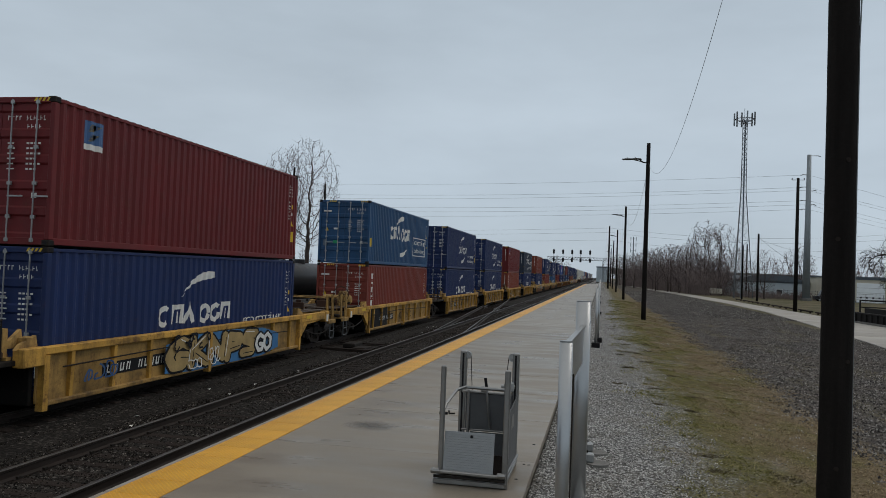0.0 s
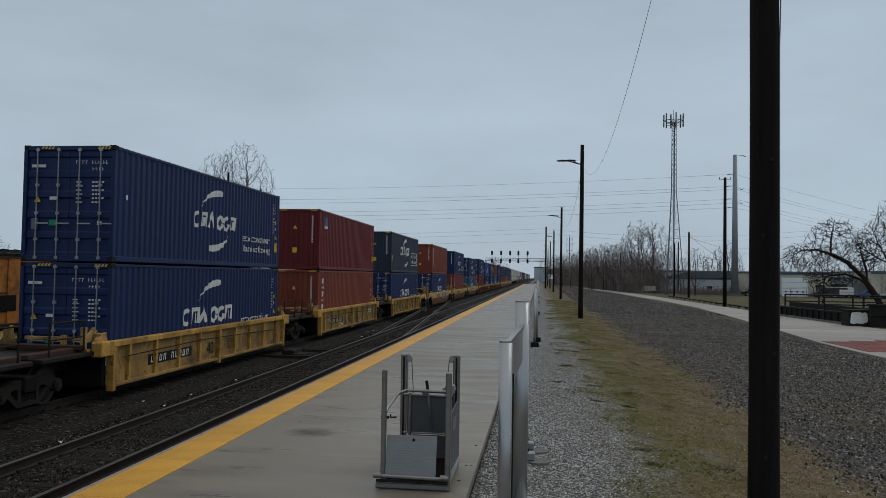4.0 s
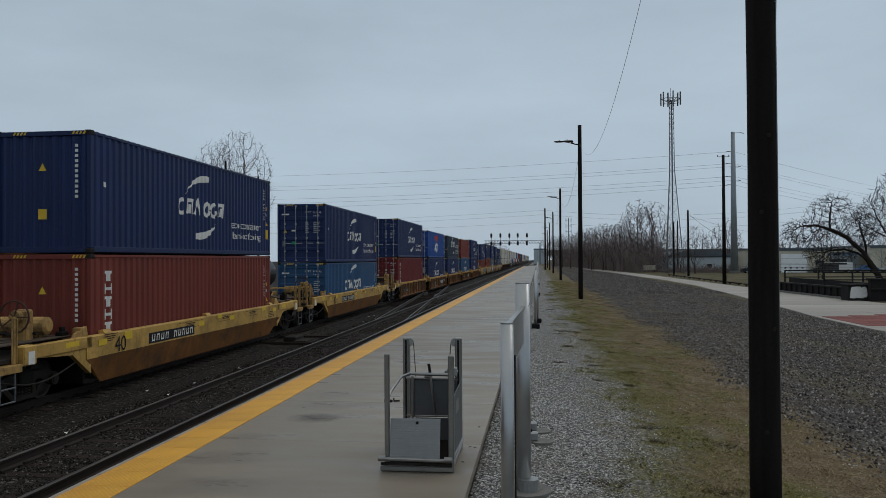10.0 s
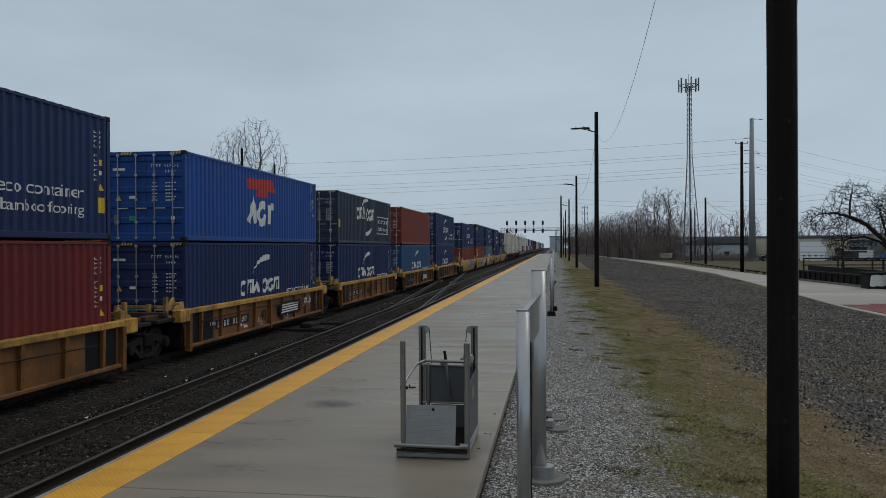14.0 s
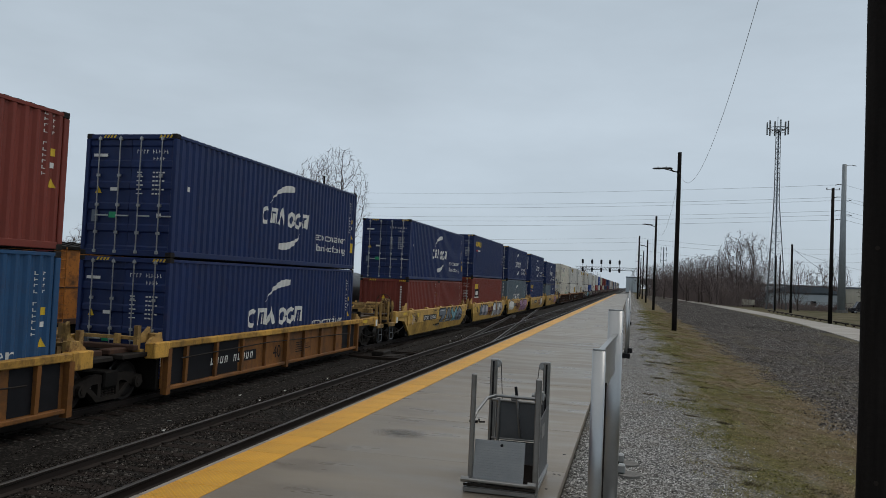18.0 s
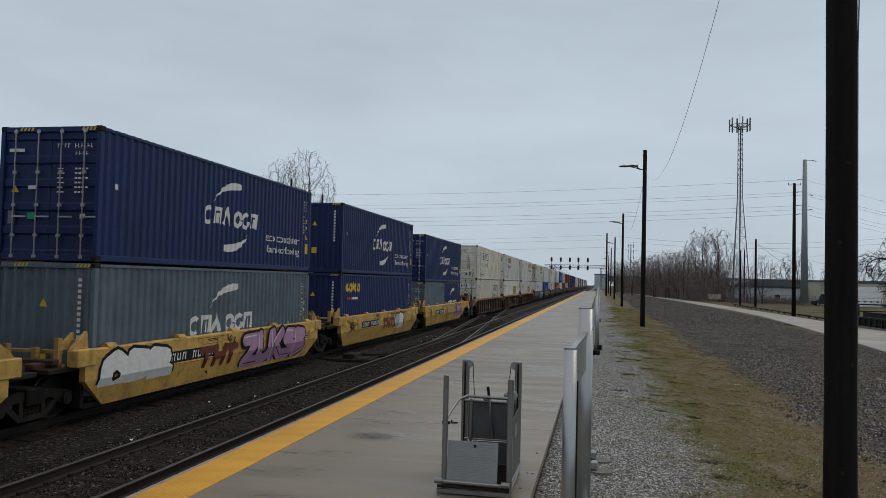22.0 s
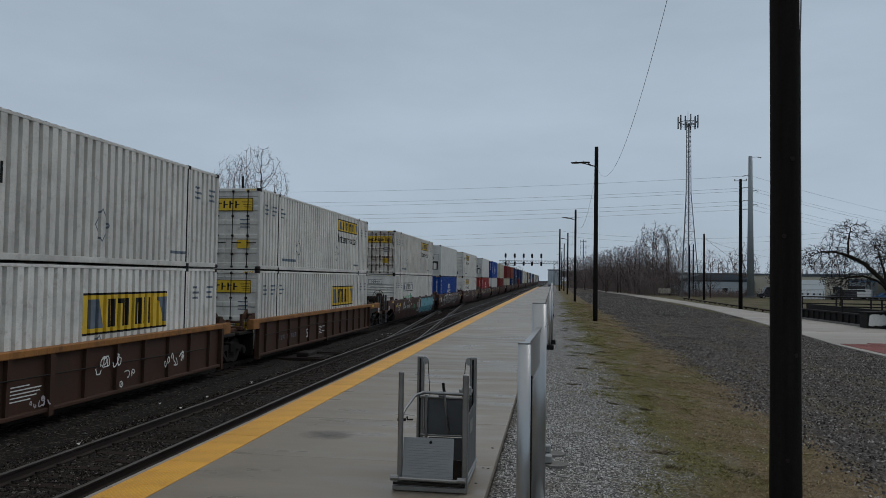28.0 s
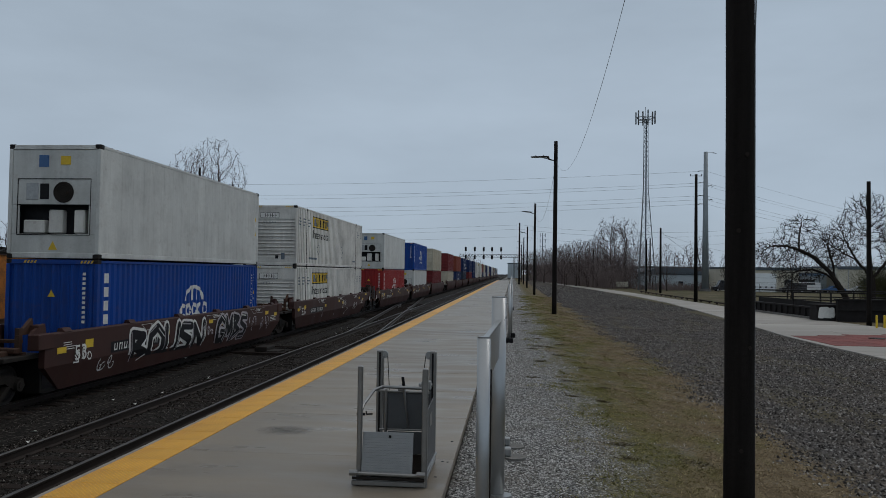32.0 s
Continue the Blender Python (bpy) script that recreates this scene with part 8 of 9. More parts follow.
# ---------------------------------------------------------------- behind the train
def box_car(ya, yb, emblem):
    """An old sheet-sided car with a dark roof and a ribbed maroon end."""
    x0, x1, zr = X_YARD - 1.52, X_YARD + 1.52, YARD_Z
    g = thing("box_car", "rusty orange sheet-sided freight car on the siding", "freight car", "orange freight cars on the siding")
    org = PAINT["boxcar_orange"]
    z0, z1 = zr + 1.02, zr + 4.55
    part("body", MB().box(x0, x1, ya, yb, z0, z1, 0.02), org, g)
    n = 5
    for k in range(n + 1):
        y = ya + 0.05 + k * (yb - ya - 0.1) / n
        part("seam", MB().box(x1, x1 + 0.018, y - 0.05, y + 0.05, z0 + 0.05, z1 - 0.05), org, g)
    part("mid_seam", MB().box(x1, x1 + 0.022, ya, yb, z0 + 1.62, z0 + 1.70), PAINT["rust_brown"], g, "rusted middle seam")
    part("side_sill", MB().box(x1 - 0.08, x1 + 0.05, ya, yb, z0 - 0.12, z0 + 0.16, 0.02), PAINT["rust_brown"], g, "rusted side sill")
    part("eaves", MB().box(x0 - 0.03, x1 + 0.06, ya - 0.05, yb + 0.05, z1 - 0.06, z1 + 0.1, 0.02), UNDER, g, "dark eaves rail")
    roof = MB().prism([(x0, z1 + 0.1), (x1 + 0.04, z1 + 0.1), (X_YARD, z1 + 0.32)], "y", ya, yb)
    for k in range(14):
        y = ya + 0.3 + k * (yb - ya - 0.6) / 13
        roof.prism([(x0, z1 + 0.13), (x1 + 0.04, z1 + 0.13), (X_YARD, z1 + 0.38)], "y", y - 0.05, y + 0.05)
    part("roof", roof, UNDER, g, "dark ribbed roof")
    end = MB()
    for k in range(9):
        z = z0 + 0.25 + k * (z1 - z0 - 0.5) / 8
        end.prism([(ya - 0.09, z), (ya, z - 0.13), (ya, z + 0.13)], "x", x0 + 0.08, x1 - 0.08)
    end.box(x0 + 0.04, x1 - 0.04, ya - 0.015, ya - 0.002, z0, z1 - 0.06)
    part("ribbed_end", end, PAINT["maroon"], g, "dark maroon ribbed end")
    ym = (ya + yb) / 2
    part("door", MB().box(x1 + 0.01, x1 + 0.05, ym - 1.3, ym + 1.2, z0 + 0.1, z1 - 0.1, 0.01), org, g)
    for z in (z0 + 0.08, z1 - 0.12):
        part("door_track", MB().box(x1 + 0.02, x1 + 0.09, ym - 2.8, ym + 1.4, z, z + 0.07), PAINT["rust_brown"], g)
    if emblem:
        part("hatch", MB().box(x1 + 0.02, x1 + 0.075, 35.0, 36.2, z0 + 0.75, z0 + 1.55, 0.02), UNDER, g, "dark square hatch")
        part("patch", MB().prism([(38.9, z0 + 1.95), (39.5, z0 + 1.8), (40.3, z0 + 1.95), (40.4, z0 + 2.6), (39.9, z0 + 2.9), (39.0, z0 + 2.75), (38.8, z0 + 2.3)], "x", x1 + 0.02, x1 + 0.03), PAINT["red"], g, "faded dark red patch")
    else:
        part("emblem", MB().prism([(yb - 4.4, z0 + 2.1), (yb - 3.1, z0 + 2.1), (yb - 2.7, z0 + 2.7), (yb - 3.1, z0 + 3.0), (yb - 4.3, z0 + 3.0)], "x", x1 + 0.02, x1 + 0.03), PAINT["red"], g, "faded dark red shield")
    for ly in (yb - 0.75, ya + 0.25):
        lad = MB()
        for dy in (0, 0.46):
            lad.tube([(x1 + 0.09, ly + dy, z0 - 0.5), (x1 + 0.09, ly + dy, z1 + 0.05)], 0.026, 6)
        for k in range(10):
            lad.tube([(x1 + 0.09, ly, z0 - 0.4 + 0.42 * k), (x1 + 0.09, ly + 0.46, z0 - 0.4 + 0.42 * k)], 0.022, 6)
        part("ladder", lad, org, g)
    part("underframe", MB().box(x0 + 0.5, x1 - 0.5, ya - 0.3, yb + 0.3, zr + 0.6, z0 - 0.02, 0.02), UNDER, g)
    for y in (ya + 2.0, yb - 2.0):
        truck(g, y).location = (X_YARD, y, zr + 0.42)


def build_yard_cars():
    x0, x1, zr = X_YARD - 1.5, X_YARD + 1.5, YARD_Z
    box_car(16.6, 29.4, False)
    box_car(30.8, 42.9, True)
    h = thing("hopper_car", "pale blue covered hopper car with open end frame on the siding", "freight car")
    ya, yb = 44.3, 61.2
    pale = PAINT["hopper_pale"]
    part("body", MB().prism([(x0 + 0.1, zr + 2.2), (X_YARD - 0.6, zr + 0.9), (X_YARD + 0.6, zr + 0.9), (x1 - 0.05, zr + 2.2), (x1 - 0.05, zr + 4.3), (X_YARD, zr + 4.65), (x0 + 0.1, zr + 4.3)], "y", ya + 2.6, yb - 0.7), pale, h)
    part("slope_sheet", MB().prism([(ya + 0.9, zr + 4.4), (ya + 1.0, zr + 4.4), (ya + 2.7, zr + 1.6), (ya + 2.6, zr + 1.6)], "x", x0 + 0.15, x1 - 0.15), PAINT["tank_black"], h, "dark slope sheet")
    part("side_gusset", MB().prism([(ya + 1.2, zr + 4.4), (ya + 2.7, zr + 4.4), (ya + 2.7, zr + 1.6), (ya + 2.5, zr + 1.6)], "x", x1 - 0.1, x1 - 0.05), pale, h)
    part("roof_edge", MB().box(x0, x1 + 0.02, ya + 0.1, yb - 0.1, zr + 4.35, zr + 4.5, 0.02), pale, h)
    part("running_board", MB().box(X_YARD - 0.4, X_YARD + 0.4, ya, yb, zr + 4.72, zr + 4.8), DARK_STEEL, h)
    for y in (ya + 0.15, ya + 1.0):
        part("corner_post", MB().box(x1 - 0.16, x1 - 0.02, y, y + 0.12, zr + 1.1, zr + 4.36, 0.01), ROD, h)
    part("end_rail", MB().tube([(x1 - 0.09, ya + 0.2, zr + 2.6), (x1 - 0.09, ya + 2.3, zr + 2.6)], 0.03, 6), ROD, h)
    part("end_rail", MB().tube([(x1 - 0.09, ya + 1.7, zr + 1.2), (x1 - 0.09, ya + 1.7, zr + 2.6)], 0.03, 6), ROD, h)
    part("sill", MB().box(x1 - 0.3, x1, ya, yb, zr + 1.0, zr + 1.2, 0.02), UNDER, h)
    for k in range(7):
        y = ya + 2.9 + k * (yb - ya - 3.9) / 6
        part("side_rib", MB().box(x1 - 0.05, x1 + 0.02, y - 0.05, y + 0.05, zr + 2.2, zr + 4.35, 0.01), pale, h)
    for y in (ya + 1.9, yb - 1.9):
        truck(h, y).location = (X_YARD, y, zr + 0.42)
    k = thing("tank_car", "black railway tank car on the siding", "freight car")
    ya, yb = 61.9, 76.5
    part("tank", MB().tube([(X_YARD, ya + 0.4, zr + 2.65), (X_YARD, ya + 0.6, zr + 2.65), (X_YARD, ya + 1.0, zr + 2.65), (X_YARD, yb - 1.0, zr + 2.65), (X_YARD, yb - 0.6, zr + 2.65), (X_YARD, yb - 0.4, zr + 2.65)], [0.9, 1.25, 1.5, 1.5, 1.25, 0.9], 28), PAINT["tank_black"], k, smooth=True)
    part("sill", MB().box(X_YARD - 0.5, X_YARD + 0.5, ya, yb, zr + 0.8, zr + 1.2, 0.03), UNDER, k)
    part("dome", MB().tube([(X_YARD, 68.5, zr + 4.05), (X_YARD, 68.5, zr + 4.5)], 0.5, 14), PAINT["tank_black"], k)
    part("walkway", MB().box(x1 - 0.25, x1 + 0.02, ya, yb, zr + 1.1, zr + 1.16, 0.01), UNDER, k)
    for y in (ya + 2.0, yb - 2.0):
        truck(k, y).location = (X_YARD, y, zr + 0.42)


# ---------------------------------------------------------------- beyond the path
def build_underpass():
    """Dark steel parapets of an old underpass, with a paint-smeared pier, and rails behind it."""
    ob = thing("parapet_wall", "dark ribbed steel parapet wall beside the path", "wall", at=(0, 0, 0))
    n = 15
    a, b = Vector((22.25, 59.2)), Vector((21.3, 76.0))
    d = (b - a).normalized()
    nrm = Vector((-d.y, d.x))
    if nrm.x > 0:
        nrm = -nrm

    def slab(u0, u1, z0, z1, t0, t1):
        q = [a + d * u0 + nrm * t0, a + d * u1 + nrm * t0, a + d * u1 + nrm * t1, a + d * u0 + nrm * t1]
        return MB().prism([tuple(p) for p in q], "z", z0, z1)

    Lw = (b - a).length
    part("web", slab(0, Lw, -0.5, 0.32, -0.1, 0.0), WALLDARK, ob)
    part("cap", slab(-0.1, Lw, 0.30, 0.42, -0.18, 0.14), WALLDARK, ob)
    part("kerb", slab(0, Lw, -0.52, -0.33, 0.0, 0.3), FOOTING, ob, "worn grey kerb")
    for k in range(n):
        part("stiffener", slab(0.4 + k * Lw / n, 0.5 + k * Lw / n, -0.34, 0.3, 0.0, 0.13), WALLDARK, ob)
    pier = thing("pier", "dark concrete pier smeared with white paint", "pier", at=(22.3, 57.9, -0.5))
    part("block", MB().box(-0.65, 0.75, -0.5, 0.9, 0, 1.10, 0.03), WALLDARK, pier)
    part("cap", MB().box(-0.75, 0.85, -0.6, 1.0, 1.08, 1.18, 0.02), WALLDARK, pier)
    rr = random.Random(5)
    blob = [(-0.58, 0.24), (-0.5, 0.92)] + [(-0.4 + 0.1 * k, 0.98 + rr.uniform(-0.05, 0.05)) for k in range(9)] + [(0.55, 0.9), (0.6, 0.42)]
    blob += [(0.5 - 0.11 * k, 0.22 + rr.uniform(-0.05, 0.06)) for k in range(10)]
    part("paint_smear", MB().prism(blob, "y", -0.512, -0.502), MARK_WHITE, pier, "white paint smear")
    w2 = thing("parapet_wall", "dark plain retaining wall along the underpass", "wall")
    part("wall", MB().prism([(22.9, 56.9), (40, 56.0), (40, 56.4), (22.9, 57.3)], "z", -0.5, 1.0), WALLDARK, w2)
    part("cap", MB().prism([(22.8, 56.8), (40, 55.9), (40, 56.5), (22.8, 57.4)], "z", 1.0, 1.1), WALLDARK, w2)
    part("ledge", MB().prism([(22.9, 56.75), (40, 55.85), (40, 56.0), (22.9, 56.9)], "z", 0.3, 0.4), WALLDARK, w2)
    back = thing("parapet_wall", "dark steel parapet wall beside the path", "wall")
    part("wall", MB().prism([(25.2, 62), (24.6, 80), (24.9, 80), (25.5, 62)], "z", -0.5, 0.6), WALLDARK, back)
    for y0, y1, xa, xb, z in ((66, 66, 23.0, 60.0, -0.5), (76, 76, 23.0, 58.0, -0.5)):
        f = thing("railing", "dark pipe railing behind the underpass", "railing", "railings behind the underpass", at=(0, 0, 0))
        part("top_rail", MB().tube([(xa, y0, 1.35), (xb, y1, 1.35)], 0.06, 6), WALLDARK, f)
        part("mid_rail", MB().tube([(xa, y0, 0.75), (xb, y1, 0.75)], 0.05, 6), WALLDARK, f)
        x = xa
        while x < xb:
            part("post", MB().box(x - 0.06, x + 0.06, y0 - 0.06, y0 + 0.06, -0.6, 1.4), WALLDARK, f)
            x += 3.0
    for i, (x, y) in enumerate(((22.06, 50.13), (22.56, 50.2), (23.06, 50.25), (23.64, 50.3))):
        ob = thing("bollard", "yellow steel bollard on the concrete apron", "bollard", "yellow bollards", at=(x + 0.4, y, -0.5))
        part("tube", MB().tube([(0, 0, 0), (0, 0, 0.78)], 0.062, 12), BOLLARD, ob)
        part("cap", MB().tube([(0, 0, 0.78), (0, 0, 0.80), (0, 0, 0.815)], [0.062, 0.05, 0.02], 12), BOLLARD, ob)
    for k in range(9):
        y = 78 + 7.5 * k
        f = thing("kerb_rail", "low weathered timber rail along the path", "rail", "low rails along the path", at=(22.4 + 0.06 * k, y, -0.52))
        part("rail", MB().box(-0.09, 0.09, -3.0, 3.0, 0.14, 0.28, 0.02), TIE, f)
        for dy in (-2.0, 2.0):
            part("post", MB().box(-0.08, 0.08, dy - 0.08, dy + 0.08, 0, 0.16, 0.01), TIE, f)


def warehouse(name, label, x0, x1, y0, y1, z1, wall, roof, doors=(), windows=(), gable=0.0):
    ob = thing(name, label, "building", at=(0, 0, 0))
    part("wall", MB().box(x0, x1, y0, y1, -0.6, z1), wall, ob)
    part("eaves", MB().box(x0 - 0.1, x1 + 0.1, y0 - 0.16, y0 - 0.01, z1 - 0.35, z1 - 0.01, 0.02), ROOFGREY, ob, "dark metal eaves trim")
    part("plinth", MB().box(x0 - 0.05, x1 + 0.05, y0 - 0.07, y0 - 0.005, -0.6, -0.1), FOOTING, ob, "stained concrete plinth")
    for k in range(int((x1 - x0) / 4)):
        xx = x0 + 2 + 4 * k
        if not any(a - 0.3 < xx < b + 0.3 for a, b, *_ in list(doors) + list(windows)):
            part("downpipe" if k % 3 == 0 else "panel_joint", MB().box(xx, xx + (0.14 if k % 3 == 0 else 0.05), y0 - (0.14 if k % 3 == 0 else 0.03), y0 - 0.005, -0.5, z1 - 0.36), ROD if k % 3 == 0 else ROOFGREY, ob)
    if gable:
        part("roof", MB().prism([(x0 - 0.3, z1), (x1 + 0.3, z1), (x1 - 0.28 * (x1 - x0), z1 + gable), (x0 + 0.28 * (x1 - x0), z1 + gable)], "y", y0 - 0.4, y1), roof, ob)
    else:
        part("roof", MB().box(x0 - 0.2, x1 + 0.2, y0 - 0.2, y1 + 0.2, z1, z1 + 0.25), roof, ob)
    for xa, xb, zt in doors:
        d = part("garage_door", MB().box(xa, xb, y0 - 0.08, y0 + 0.02, -0.55, zt, 0.02), DOORWHITE, ob, "white sectional door")
        for k in range(4):
            z = -0.5 + (zt + 0.5) * k / 4
            part("seam", MB().box(xa, xb, y0 - 0.09, y0 - 0.082, z, z + 0.05), ROD, d)
        for k in range(4):
            xx = xa + (xb - xa) * (0.12 + 0.22 * k)
            part("pane", MB().box(xx, xx + 0.35, y0 - 0.1, y0 - 0.084, 0.35, 0.65), GLASSY, d)
    for xa, xb, za, zb in windows:
        w = part("window", MB().box(xa, xb, y0 - 0.06, y0 + 0.02, za, zb), GLASSY, ob, "dark window")
        part("window_frame", MB().box(xa - 0.08, xb + 0.08, y0 - 0.08, y0 - 0.062, za - 0.1, za).box(xa - 0.08, xb + 0.08, y0 - 0.08, y0 - 0.062, zb, zb + 0.08), DOORWHITE, w)
    return ob


def van(x, y, body, label, length=4.8, high=1.9, turn=90):
    ob = thing("parked_vehicle", label, "vehicle", "parked vehicles", at=pose(x, y, -0.55, 0, 0, turn))
    h = length / 2
    if high > 1.7:
        prof = [(-h, 0.35), (h, 0.35), (h, 0.95), (h - 0.9, 1.1), (h - 1.5, high), (-h + 0.1, high), (-h, high - 0.2)]
    else:
        prof = [(-h, 0.35), (h, 0.35), (h, 0.75), (h - 1.2, 0.9), (h - 1.9, high), (-h + 1.0, high), (-h + 0.3, 0.95), (-h, 0.9)]
    part("body", MB().prism(prof, "x", -0.85, 0.85), body, ob)
    part("window", MB().prism([(-h + 1.1, high - 0.5), (h - 1.75, high - 0.5), (h - 1.95, high - 0.12), (-h + 1.2, high - 0.12)], "x", -0.87, -0.852), GLASSY, ob)
    part("window", MB().prism([(-h + 1.1, high - 0.5), (h - 1.75, high - 0.5), (h - 1.95, high - 0.12), (-h + 1.2, high - 0.12)], "x", 0.852, 0.87), GLASSY, ob)
    for s in (-1, 1):
        for yy in (-h + 0.9, h - 0.9):
            w = part("wheel", MB().tube([(s * 0.68, yy, 0.33), (s * 0.88, yy, 0.33)], 0.33, 14), BLACKRUB, ob)
            part("rim", MB().tube([(s * 0.881, yy, 0.33), (s * 0.89, yy, 0.33)], 0.2, 10), ROD, w)


def build_buildings():
    warehouse("warehouse", "low pale beige warehouse with a white garage door", 45.5, 58.0, 163, 190, 4.3, WALLPALE, ROOFGREY, ((48.6, 53.6, 3.3),), ((55.2, 56.8, 0.4, 2.0),))
    warehouse("warehouse", "low pale warehouse wing with a small door", 68.5, 95.0, 170, 196, 4.75, WALLPALE, ROOFGREY, (), ((73.5, 74.6, -0.4, 2.4), (80, 82, 0.6, 2.0)))
    warehouse("warehouse", "long low grey warehouse behind parked vehicles", 57.5, 69.0, 176, 196, 3.4, WALLBLUE, ROOFGREY, (), ((60, 66, 0.2, 2.2),))
    warehouse("warehouse", "blue-grey metal shed with a dark roof", 29.5, 45.0, 184, 210, 3.1, WALLBLUE, ROOFGREY, (), ((38.5, 39.6, 0.2, 1.3),), 1.3)
    warehouse("warehouse", "distant pale flat-roofed building", 88, 150, 215, 240, 5.5, WALLPALE, ROOFGREY)
    warehouse("warehouse", "distant pale blue shed near the line", -2.5, 5.0, 438, 460, 8.2, WALLBLUE, ROOFGREY)
    br = thing("overpass", "distant grey road overpass across the line", "bridge")
    part("deck", MB().box(5.5, 120, 432, 442, 4.4, 7.6), LATTICE, br)
    for x in range(8, 118, 16):
        part("column", MB().box(x, x + 1.6, 435, 438, -0.6, 4.4), FOOTING, br)
    van(61.5, 168.5, VAN, "white van parked by the warehouse", 5.2, 2.1)
    van(66.5, 167.5, CARS["blue"], "blue car parked by the warehouse", 4.5, 1.5)
    van(56.0, 160.5, CARS["dark"], "dark van parked by the warehouse", 4.8, 2.0)
    van(43.0, 163.0, CARS["dark"], "dark box truck parked beyond the poles", 4.2, 2.3)
    van(71.0, 166.5, CARS["silver"], "silver car parked by the warehouse", 4.5, 1.5)
    can = thing("canopy", "blue awning over a yard beside the warehouse", "awning")
    part("roof", MB().prism([(60.5, 3.0), (70.0, 3.2), (70.0, 3.35), (60.5, 3.15)], "y", 171, 175), SHADEBLUE, can)
    for x in (60.8, 65.2, 69.7):
        part("post", MB().box(x - 0.08, x + 0.08, 171.1, 171.25, -0.6, 3.1), LATTICE, can)
    for xa, xb, y in ((26.5, 44.0, 172.0), (70.0, 100.0, 158.0), (44.0, 60.0, 152.0)):
        f = thing("fence", "grey wire fence on posts", "fence", "wire fences")
        x = xa
        while x <= xb:
            part("post", MB().tube([(x, y, -0.6), (x, y, 1.3)], 0.04, 5), LATTICE, f)
            x += 2.9
        for z in (-0.2, 0.25, 0.7, 1.25):
            part("wire", MB().tube([(xa, y, z), (xb, y, z)], 0.02, 4), LATTICE, f)
    b = thing("notice_board", "small pale notice board beside the path", "sign", at=(24.5, 176, -0.55))
    part("board", MB().box(-1.3, 1.3, -0.06, 0.06, 0.5, 1.6, 0.02), WALLPALE, b)
    for x in (-1.1, 1.1):
        part("post", MB().box(x - 0.07, x + 0.07, -0.05, 0.05, 0, 0.5), TIE, b)

